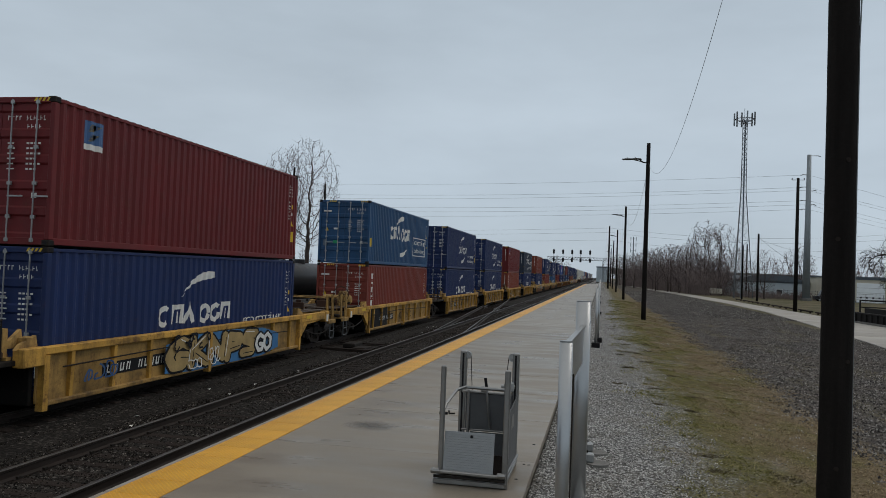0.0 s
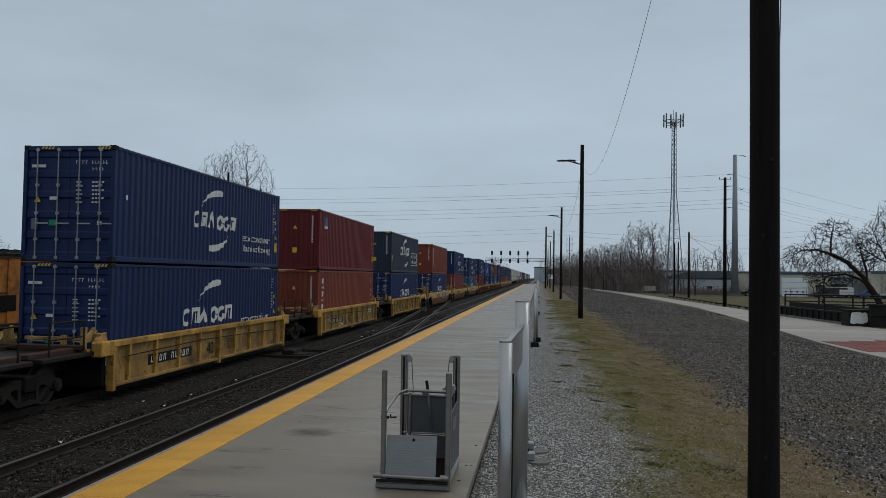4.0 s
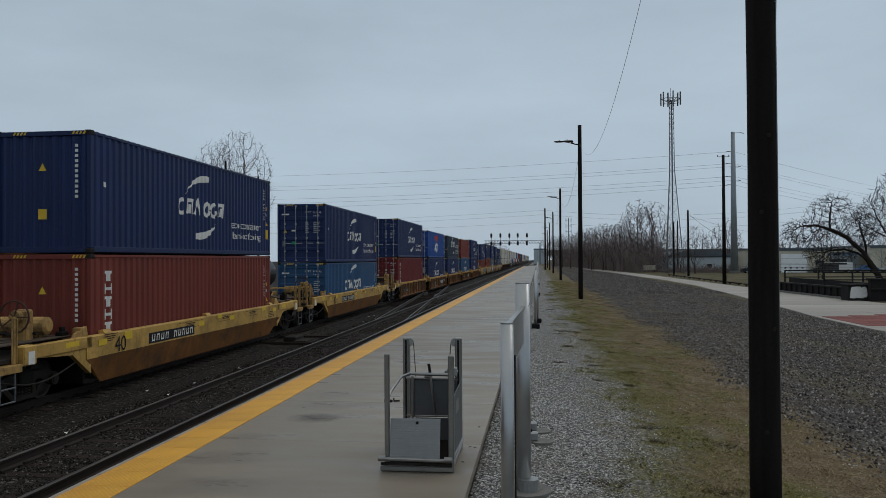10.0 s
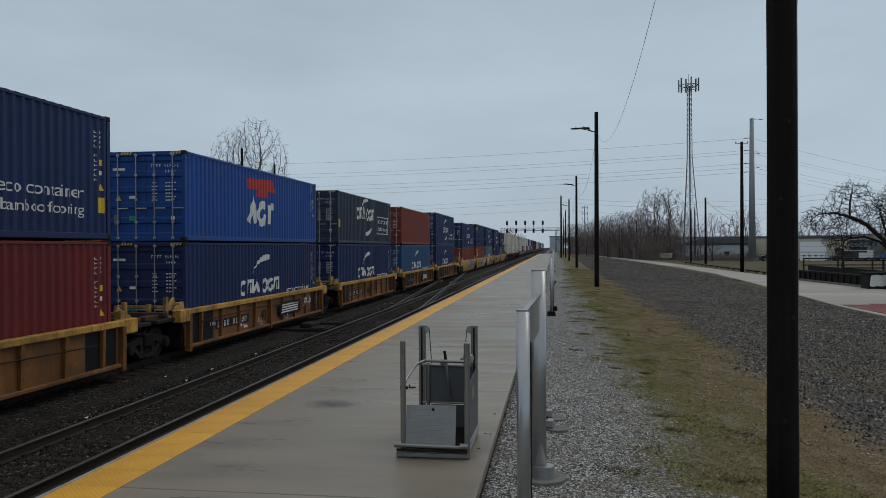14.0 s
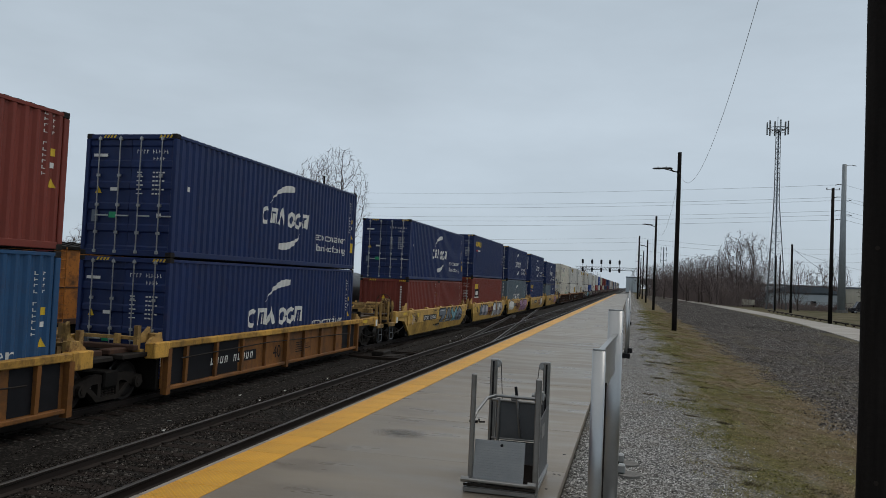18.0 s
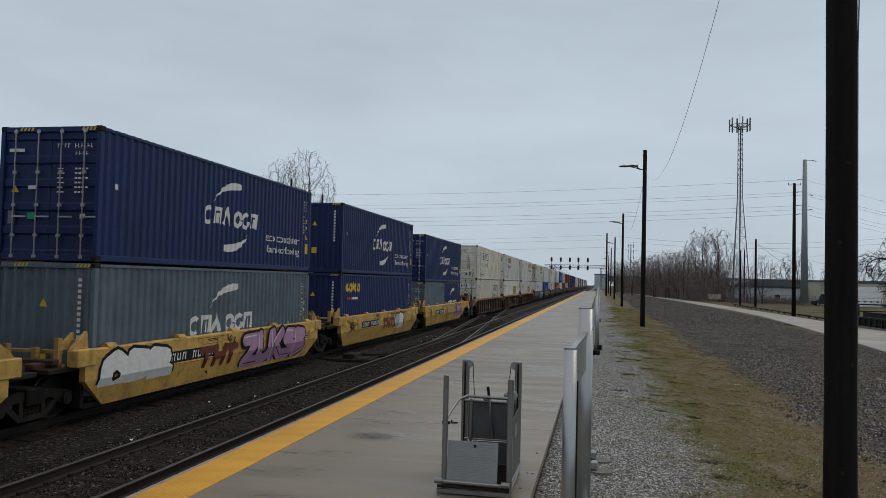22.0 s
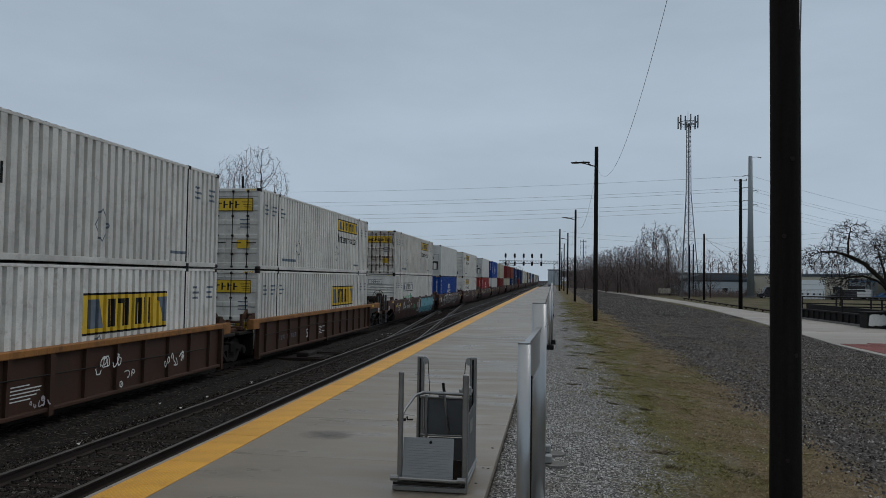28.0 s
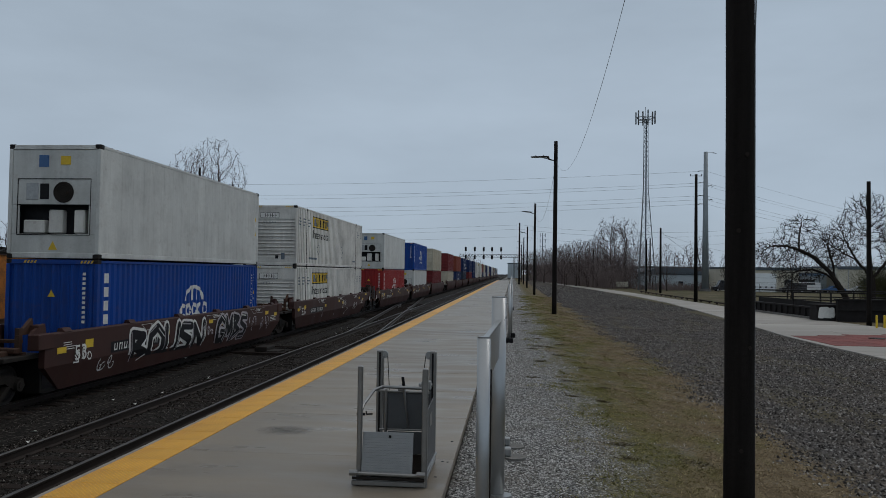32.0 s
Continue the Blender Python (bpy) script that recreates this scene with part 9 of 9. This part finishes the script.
# ---------------------------------------------------------------- trees
def colonize(seed, h, bole, rx, count, step, r0, stems=(), crown=None, hollow=0.45, tip=0.011, twigs=2, lift=0.08, wild=0.22):
    """A bare tree grown towards points scattered in its crown. Gives branch paths as (points, radii, level).
    stems: main limbs laid down first, as lists of points; crown: boxes of (centre, half sizes) that hold the points."""
    rs = np.random.RandomState(seed)
    crown = crown or [((0, 0, (h + bole * 0.8) / 2), (rx, rx, (h - bole * 0.8) / 2))]
    goals = []
    for (cx, cy, cz), (ax, ay, az) in crown:
        d = rs.normal(size=(count // len(crown), 3))
        d /= np.linalg.norm(d, axis=1)[:, None]
        d *= (hollow ** 3 + (1 - hollow ** 3) * rs.rand(len(d))[:, None]) ** (1 / 3)
        goals.append(np.array((cx, cy, cz)) + d * np.array((ax, ay, az)))
    goals = np.concatenate(goals)
    pos, par = [np.zeros(3)], [-1]
    for line in stems or [[(0, 0, 0), (rs.normal(0, 0.15), rs.normal(0, 0.15), bole)]]:
        p = np.array(line[0], float)
        at = int(np.argmin(np.linalg.norm(np.array(pos) - p, axis=1)))
        for q in line[1:]:
            q = np.array(q, float)
            n = max(1, int(np.linalg.norm(q - pos[at]) / step))
            a = pos[at]
            for k in range(1, n + 1):
                pos.append(a + (q - a) * k / n + rs.normal(0, 0.03, 3))
                par.append(at)
                at = len(pos) - 1
    near, who = np.full(len(goals), 1e9), np.zeros(len(goals), int)

    def seen(first):
        new_pos = np.array(pos[first:])
        d = np.linalg.norm(goals[:, None] - new_pos[None], axis=2)
        k = d.argmin(1)
        best = d[np.arange(len(goals)), k]
        better = best < near
        near[better], who[better] = best[better], k[better] + first

    seen(0)
    kids = np.zeros(60000, int)
    for _ in range(170):
        keep = near > step * 1.5
        if not keep.any():
            break
        pull = collections.defaultdict(lambda: np.zeros(3))
        for g in np.nonzero(keep)[0]:
            v = goals[g] - pos[who[g]]
            pull[who[g]] += v / np.linalg.norm(v)
        first = len(pos)
        for w, v in pull.items():
            if kids[w] < 3 and len(pos) < 9000:
                v = v / (np.linalg.norm(v) + 1e-6) + rs.normal(0, wild, 3) + np.array((0, 0, lift))
                pos.append(pos[w] + step * v / np.linalg.norm(v))
                par.append(w)
                kids[w] += 1
        if len(pos) == first:
            break
        seen(first)
    n = len(pos)
    load, child = np.zeros(n), [[] for _ in range(n)]
    for k in range(n - 1, 0, -1):
        load[k] = load[k] or 1.0
        load[par[k]] += load[k]
        child[par[k]].append(k)
    rad = tip + (r0 - tip) * (load / load[0]) ** 0.66
    out, todo = [], [(0, None)]
    while todo:
        k, back = todo.pop()
        chain = ([back] if back is not None else []) + [k]
        while child[chain[-1]]:
            c = sorted(child[chain[-1]], key=lambda q: -load[q])
            todo += [(q, chain[-1]) for q in c[1:]]
            chain.append(c[0])
        if len(chain) < 2:
            continue
        rr_ = [float(rad[q]) for q in chain]
        if back is not None:
            rr_[0] = rr_[1]
        out.append(([Vector(pos[q]) for q in chain], rr_, 0 if back is None else 1 if rr_[0] > 0.2 * r0 else 3))
    for k in range(n):
        if load[k] < 6:
            for _ in range(twigs):
                v = pos[k] - pos[par[k]]
                v = v / (np.linalg.norm(v) + 1e-6) + rs.normal(0, 0.6, 3) + np.array((0, 0, 0.12))
                v *= step * rs.uniform(0.9, 2.6) / np.linalg.norm(v)
                out.append(([Vector(pos[k]), Vector(pos[k] + v)], [tip * 0.9, 0.0], 4))
    return out


def tree_meshes(limbs, dark=False, twig=0.008):
    bark = BARK_DARK if dark else BARK
    trunk, boughs, crown = MB(), MB(), MB()
    for pts, rad, lev in limbs:
        if lev == 0:
            trunk.tube(pts, [rad[0] * 1.25] + rad[1:], 10)
        elif lev <= 2:
            boughs.tube(pts, rad, 6, False)
        else:
            if lev == 4:
                a, b = pts
                d = (b - a).normalized()
                p = d.orthogonal().normalized() * rad[0]
                q = d.cross(p)
                crown.add([a + p, a - 0.5 * p + 0.87 * q, a - 0.5 * p - 0.87 * q, b], [(0, 1, 3), (1, 2, 3), (2, 0, 3)])
            else:
                crown.tube(pts, [max(r, twig) for r in rad], 3, False)
    return trunk.mesh("trunk", bark, True), boughs.mesh("branchwork", bark, True), crown.mesh("crown", TWIG if not dark else BARK_DARK)


LEANING = [[(0, 0, 0), (-1.1, 0, 2.0), (-2.3, 0.1, 4.0), (-4.0, 0.2, 5.6), (-5.9, 0.2, 6.6)], [(-5.9, 0.2, 6.6), (-6.0, 0, 8.4), (-5.6, 0.2, 10.2)],
           [(-5.9, 0.2, 6.6), (-7.6, -0.1, 7.1), (-9.4, 0, 7.0)], [(-1.3, 0, 2.4), (-2.8, -0.3, 3.6), (-4.6, -0.4, 4.2), (-6.6, -0.3, 3.9)],
           [(-1.6, 0, 2.9), (-1.7, 0.6, 4.8), (-2.3, 0.8, 7.2)]]
SPREADING = [[(0, 0, 0), (0, 0, 3.2)], [(0, 0, 3.0), (-0.3, 0, 6.0), (-0.4, 0.2, 9.5)], [(0, 0, 3.2), (-1.8, 0.3, 5.4), (-3.2, 0.3, 8.0)], [(0, 0, 3.2), (1.8, -0.3, 5.6), (3.6, 0, 8.4)],
             [(-1.8, 0.3, 5.4), (-4.0, 0.6, 6.8)], [(1.8, -0.3, 5.6), (4.4, 0.2, 6.6)]]


def put_tree(meshes, x, y, z, label, group="", turn=0.0, scale=1.0):
    ob = new("bare_tree")
    tagged(ob, label, "tree", group)
    ob.matrix_basis = pose(x, y, z, 0, 0, turn) @ Matrix.Scale(scale, 4)
    for n, me in zip(("trunk", "branchwork", "crown"), meshes):
        piece(n, me, ob)
    return ob


def build_trees():
    put_tree(tree_meshes(colonize(11, 18.6, 6.5, 4.1, 1700, 0.34, 0.26, lift=0.05, wild=0.16, tip=0.011, hollow=0.3)), -33.8, 85.0, -0.8, "tall bare tree with a rounded crown behind the siding", turn=40)
    put_tree(tree_meshes(colonize(12, 18.2, 6.2, 3.6, 1500, 0.34, 0.24, lift=0.05, wild=0.16, tip=0.011, hollow=0.3)), -38.0, 88.5, -0.8, "bare tree standing beside a taller one behind the siding", turn=10)
    put_tree(tree_meshes(colonize(21, 11, 3, 4, 3400, 0.29, 0.36, LEANING, [((-5.8, 0, 8.2), (3.2, 2.6, 2.9)), ((-9.0, 0, 6.2), (2.8, 2.4, 1.9)), ((-6.2, -0.4, 3.6), (3.4, 1.8, 1.3)), ((-2.0, 0.5, 6.6), (2.0, 2.0, 2.4))], tip=0.019, lift=0.05, wild=0.16, twigs=3), True), 41.6, 100.0, -0.6, "dark leaning bare tree with long arching limbs")
    put_tree(tree_meshes(colonize(22, 14, 3, 4, 3400, 0.31, 0.36, SPREADING, [((-0.6, 0, 10.4), (3.4, 3.0, 3.6)), ((-3.6, 0.4, 8.0), (2.6, 2.4, 2.6)), ((4.0, 0, 8.2), (3.0, 2.6, 2.8))], tip=0.019, lift=0.05, wild=0.16, twigs=3), True), 44.6, 100.5, -0.6, "dark many-limbed bare tree beside the road")
    put_tree(tree_meshes(colonize(23, 12.5, 2.6, 5.2, 1800, 0.34, 0.38, hollow=0.4, tip=0.019, lift=0.04, wild=0.18, twigs=3), True), 51.5, 103.0, -0.6, "dark spreading bare tree beside the road", turn=160)
    put_tree(tree_meshes(colonize(24, 7.4, 0.8, 2.4, 800, 0.24, 0.13, tip=0.011, wild=0.2), True), 40.6, 117.0, -0.6, "small bare multi-stemmed tree by the fence", turn=20)
    put_tree(tree_meshes(colonize(25, 8.6, 1.4, 2.8, 800, 0.26, 0.15, tip=0.012, wild=0.2), True), 41.5, 150.0, -0.6, "small bare tree near the steel pole", turn=80)
    wood = [tree_meshes(colonize(31 + k, 12.0, 2.2, 3.5, 620, 0.32, 0.18, tip=0.013, lift=0.10, wild=0.16, twigs=3)) for k in range(4)]
    far = [tree_meshes(colonize(41 + k, 12.0, 2.4, 3.9, 230, 0.46, 0.2, tip=0.022, lift=0.10, wild=0.18, twigs=3)) for k in range(4)]
    rr = random.Random(9)
    spots = [(23.6, 187, 17.2), (26.4, 184, 16.8), (24.6, 190, 16.0), (18.6, 196, 12.2), (20.6, 192, 12.5), (28.6, 178, 10.5), (16.6, 203, 12.5), (14.3, 212, 12.0),
             (17.8, 208, 12.5), (12.6, 232, 12.0), (15.6, 224, 12.4), (10.6, 258, 12.0), (13.2, 250, 12.4), (8.8, 288, 12.6), (11.4, 280, 12.0), (6.6, 318, 13.0),
             (9.6, 312, 12.4), (8.0, 345, 13.5), (23.0, 180, 8.5), (25.4, 178, 8.0), (20.2, 186, 8.0), (18.2, 190, 7.5), (30.8, 158, 9.8), (29.4, 166, 8.0),
             (4.6, 380, 15.0), (15.0, 236, 12.4), (19.4, 200, 12.0), (21.6, 198, 13.0), (27.4, 188, 9.0)]
    for k, (x, y, h) in enumerate(spots):
        put_tree(wood[k % 4], x, y, -0.6, "bare tree in the tangled wood beyond the path", "trees of the wood", rr.uniform(0, 360), h / 12.0)
    for k in range(44):
        x, y = 46 + 150 * (k + rr.random()) / 44, rr.uniform(212, 270)
        put_tree(far[k % 4], x, y, -0.6, "distant bare tree behind the warehouses", "distant trees", rr.uniform(0, 360), rr.uniform(0.7, 1.25))
    for k in range(34):
        x = -62 - 3.6 * k + rr.uniform(-3, 3)
        put_tree(far[k % 4], x, rr.uniform(88, 150) + 0.25 * abs(x), -1.0, "distant bare tree behind the siding", "trees behind the siding", rr.uniform(0, 360), rr.uniform(0.62, 0.95))
    for k in range(10):
        put_tree(far[k % 4], rr.uniform(-95, -20), rr.uniform(400, 470), -0.8, "distant bare tree beyond the signal bridge", "trees beyond the signal bridge", rr.uniform(0, 360), rr.uniform(0.8, 1.2))


def brush_mesh(name, mat, spots, per, height, rr, r=0.03):
    """Tangled stems, three-sided."""
    mb = MB()
    for x, y, h, w in spots:
        for k in range(per):
            p = Vector((x + rr.gauss(0, w), y + rr.gauss(0, w), -0.6))
            q = p + Vector((rr.gauss(0, 0.35), rr.gauss(0, 0.35), 1)) * h * rr.uniform(0.4, 1.0)
            m = p.lerp(q, 0.5) + Vector((rr.gauss(0, 0.2), rr.gauss(0, 0.2), 0))
            mb.tube([p, m, q], [r, r * 0.8, r * 0.4], 3, False)
            for j in range(4):
                s = m.lerp(q, rr.random())
                mb.tube([s, s + Vector((rr.gauss(0, 0.5), rr.gauss(0, 0.5), rr.uniform(0.1, 0.8))) * h * 0.3], [r * 0.6, r * 0.3], 3, False)
    return mb.mesh(name, mat)


def build_brush():
    rr = random.Random(4)
    spots = [(19 + rr.uniform(0, 9) - 0.06 * (y - 180), y, rr.uniform(5.0, 11.5), 1.6) for y in [174 + 1.5 * k for k in range(125)]]
    tagged(new("brushwood", brush_mesh("brushwood", BRUSH, spots, 46, 4, rr, 0.024)), "tangled brown undergrowth along the wood edge", "brush", kind="stuff")
    spots = [(30 + rr.uniform(-4, 12), 168 + rr.uniform(-6, 12), rr.uniform(0.8, 2.2), 1.2) for k in range(40)]
    tagged(new("brushwood", brush_mesh("brushwood", BRUSH, spots, 26, 2, rr, 0.035)), "low brown scrub near the mast", "brush", kind="stuff")
    spots = [(47.3 + rr.uniform(-1.2, 1.6), 104 + rr.uniform(-1, 2), rr.uniform(3, 6), 0.8) for k in range(6)]
    tagged(new("bush", brush_mesh("bush", HEDGE, spots, 90, 5, rr, 0.02)), "olive-green drooping bush beside the dark trees", "bush")
    spots = [(-60 - 1.8 * k + rr.uniform(-4, 4), 70 + 1.1 * k + rr.uniform(-9, 9), rr.uniform(2.5, 5), 2.2) for k in range(60)]
    tagged(new("brushwood", brush_mesh("brushwood", BRUSH, spots, 24, 4, rr, 0.06)), "distant brown hedgerow behind the siding", "brush", kind="stuff")
    spots = [(60 + 3.0 * k, 205 + rr.uniform(-6, 10), rr.uniform(3, 6), 2.5) for k in range(50)]
    tagged(new("brushwood", brush_mesh("brushwood", BRUSH, spots, 24, 4, rr, 0.07)), "distant brown hedgerow behind the warehouses", "brush", kind="stuff")


# ---------------------------------------------------------------- loose ground cover
def scatter_stones(name, mat, count, area, size, label, seed, keep=None):
    rr = random.Random(seed)
    mb = MB()
    base_v = [(1, 0, 0), (-0.5, 0.87, 0), (-0.5, -0.87, 0), (0.2, 0.1, 0.8)]
    while count:
        x0, x1, y0, y1 = area
        f = rr.random() ** 1.7
        x, y = rr.uniform(x0, x1), y0 + (y1 - y0) * f
        if keep and not keep(x, y, rr):
            count -= 1
            continue
        s = size * rr.uniform(0.5, 1.5)
        a = rr.uniform(0, 6.28)
        c, sn = math.cos(a), math.sin(a)
        z = (ground_z(x, y) if x > -5 else bed_z(x)) - 0.2 * s
        e = [rr.uniform(0.7, 1.3) for _ in range(4)]
        vs = [(x + s * e[i] * (px * c - py * sn), y + s * e[i] * (px * sn + py * c), z + s * pz * e[i]) for i, (px, py, pz) in enumerate(base_v)]
        mb.v += vs
        n = len(mb.v) - 4
        mb.f += [(n, n + 1, n + 3), (n + 1, n + 2, n + 3), (n + 2, n, n + 3)]
        mb.m += [0, 0, 0]
        count -= 1
    me = bpy.data.meshes.new(name)
    me.from_pydata(mb.v, [], mb.f)
    me.materials.append(mat)
    tagged(new(name, me), label, "stones", kind="stuff")


def bed_z(x):
    return lerp_profile(x, [(-9.9, -0.62), (-9.4, -0.65), (-8.9, -0.62), (-8.3, -0.562), (-6.2, -0.562), (-5.8, -0.59), (-5.36, -0.63)])


def wobble(x, y):
    return 1.1 * noise.noise((x * 0.5, y * 0.45, 9)) + 0.5 * noise.noise((x * 1.9, y * 1.7, 2))


def tufted(x, y):
    """How thickly the turf stands, in hummocks the size of a boot and bare spots between."""
    return noise.noise((x * 2.6, y * 2.1, 40)) + 0.7 * noise.noise((x * 0.9, y * 0.55, 43)) + 0.5 * noise.noise((x * 6.0, y * 5.0, 47))


def build_cover():
    scatter_stones("gravel", PEBBLE_PALE, 110000, (-0.76, 5.6, 4.0, 46), 0.016, "loose pale grey gravel beside the platform", 1, lambda x, y, rr: x + wobble(x, y) < 1.4 + 0.5 * rr.random() or tufted(x, y) < -0.45 and rr.random() < 0.35)
    scatter_stones("ballast_stones", PEBBLE_DARK, 90000, (-9.9, -5.4, 6, 62), 0.026, "loose dark ballast stones between the tracks", 2)
    scatter_stones("old_ballast", PEBBLE_PURPLE, 125000, (4.2, 15.0, 8, 75), 0.036, "loose purple-grey stones of the old track bed", 3, lambda x, y, rr: x + wobble(x, y) > 4.75 + 0.25 * math.sin(y * 0.12) - 0.7 * rr.random() ** 3)
    scatter_stones("old_ballast", PEBBLE_PURPLE, 60000, (4.6, 16.5, 70, 190), 0.075, "grey stones of the old track bed further on", 13, lambda x, y, rr: x + wobble(x, y) > 4.9 and noise.noise((x * 0.5, y * 0.09, 60)) < 0.25 + 0.3 * rr.random())
    rr = random.Random(6)
    mb = MB()
    n = 0
    while n < 360000:
        f = rr.random() ** 1.8
        x, y = rr.uniform(0.4, 6.4), 5 + 95 * f
        n += 1
        a = x + wobble(x, y)
        t = tufted(x, y)
        if not 0.85 < a < 5.4 or rr.random() > 0.08 + 0.75 * (a - 0.9) + 0.5 * t or a > 4.7 and rr.random() < (a - 4.7) * 1.6 or t < -0.35 and rr.random() < 0.8:
            continue
        z = ground_z(x, y) - 0.01
        h = rr.uniform(0.010, 0.032) * (1 + 1.1 * max(0.0, t))
        an = rr.uniform(0, 6.28)
        w = rr.uniform(0.003, 0.008) * (1 + y / 18)
        lx, ly = rr.gauss(0, 0.022), rr.gauss(0, 0.022)
        c, q = w * math.cos(an), w * math.sin(an)
        k = len(mb.v)
        mb.v += [(x - c, y - q, z), (x + c, y + q, z), (x + lx + c * 0.3, y + ly + q * 0.3, z + h * 0.75), (x + lx * 1.7, y + ly * 1.7, z + h)]
        mb.f += [(k, k + 1, k + 2), (k, k + 2, k + 3)]
    me = bpy.data.meshes.new("grass")
    me.from_pydata(mb.v, [], mb.f)
    me.materials.append(GRASS)
    tagged(new("grass", me), "short patchy winter grass, green and straw brown", "grass", kind="stuff")
    clump = MB()
    tufts = [(rr.uniform(0.5, 2.4), 9 + 62 * rr.random() ** 1.2) for k in range(20)]
    for x, y in tufts + [(0.9, 24.3), (1.35, 17.6), (1.1, 33), (0.95, 29.5), (2.2, 9.6), (1.7, 13.0), (2.9, 12.2), (1.5, 20.5), (0.75, 44), (0.8, 52)]:
        wide = rr.uniform(0.07, 0.17)
        for k in range(70):
            px, py = x + rr.gauss(0, wide), y + rr.gauss(0, wide * 0.6)
            z = ground_z(px, py)
            e = Vector((px + rr.gauss(0, 0.05), py + rr.gauss(0, 0.05), z + rr.uniform(0.01, 0.04)))
            clump.tube([(px, py, z - 0.01), e], [0.005, 0.003], 3, False)
    litter = MB()
    for k in range(16):
        px, py = rr.uniform(-9.6, -8.6), rr.uniform(10, 45)
        a = rr.uniform(0, 3.1)
        z = bed_z(px) + 0.02
        c, s = 0.07 * math.cos(a), 0.07 * math.sin(a)
        litter.add([(px - c, py - s, z), (px + s * 0.5, py - c * 0.5, z + 0.03), (px + c, py + s, z + 0.01), (px - s * 0.6, py + c * 0.6, z + 0.02)], [(0, 1, 2, 3)])
    tagged(new("litter", litter.mesh("litter", MARK_WHITE)), "scraps of pale litter between the tracks", "litter", kind="stuff")
    tagged(new("dead_weeds", clump.mesh("dead_weeds", WEED)), "dark dead weed clumps in the gravel", "weeds", kind="stuff")


build_lift()
build_sign(6.55, 9.1, -0.246, -0.165, 2.03, 2.29)
for sy in (30.6, 55.6, 80.5, 105.0, 130.0):
    build_sign(sy + 2.6, sy, -0.02, -0.1, 2.1, 2.15, False)
build_footings()
build_near_pole()
for ly in (55.5, 105.0, 157.0, 205.0, 255.0):
    build_wood_pole(2.99, ly, -0.4, 12.05, 0.17, 0.13, True, "street_lamp", "dark wooden lamp pole with two flat lamp heads", "lamp poles along the platform")
build_wires()
build_steel_poles()
build_cell_tower()
build_far_mast()
build_gantry()
build_underpass()
build_buildings()
build_trees()
build_brush()
build_yard_cars()
build_train()
build_cover()
build_crossover()
build_path()
build_platform()
build_track("track_platform_side", X_NEAR, -30, 800, (3, 60), "railway track with rusty rails on dark wooden ties")
build_track("track_train", X_TRAIN, -30, 900, (8, 40), "main line track under the passing train")
build_track("track_yard", X_YARD, -30, 400, (26, 46), "old siding track behind the passing train", YARD_Z)
motions()
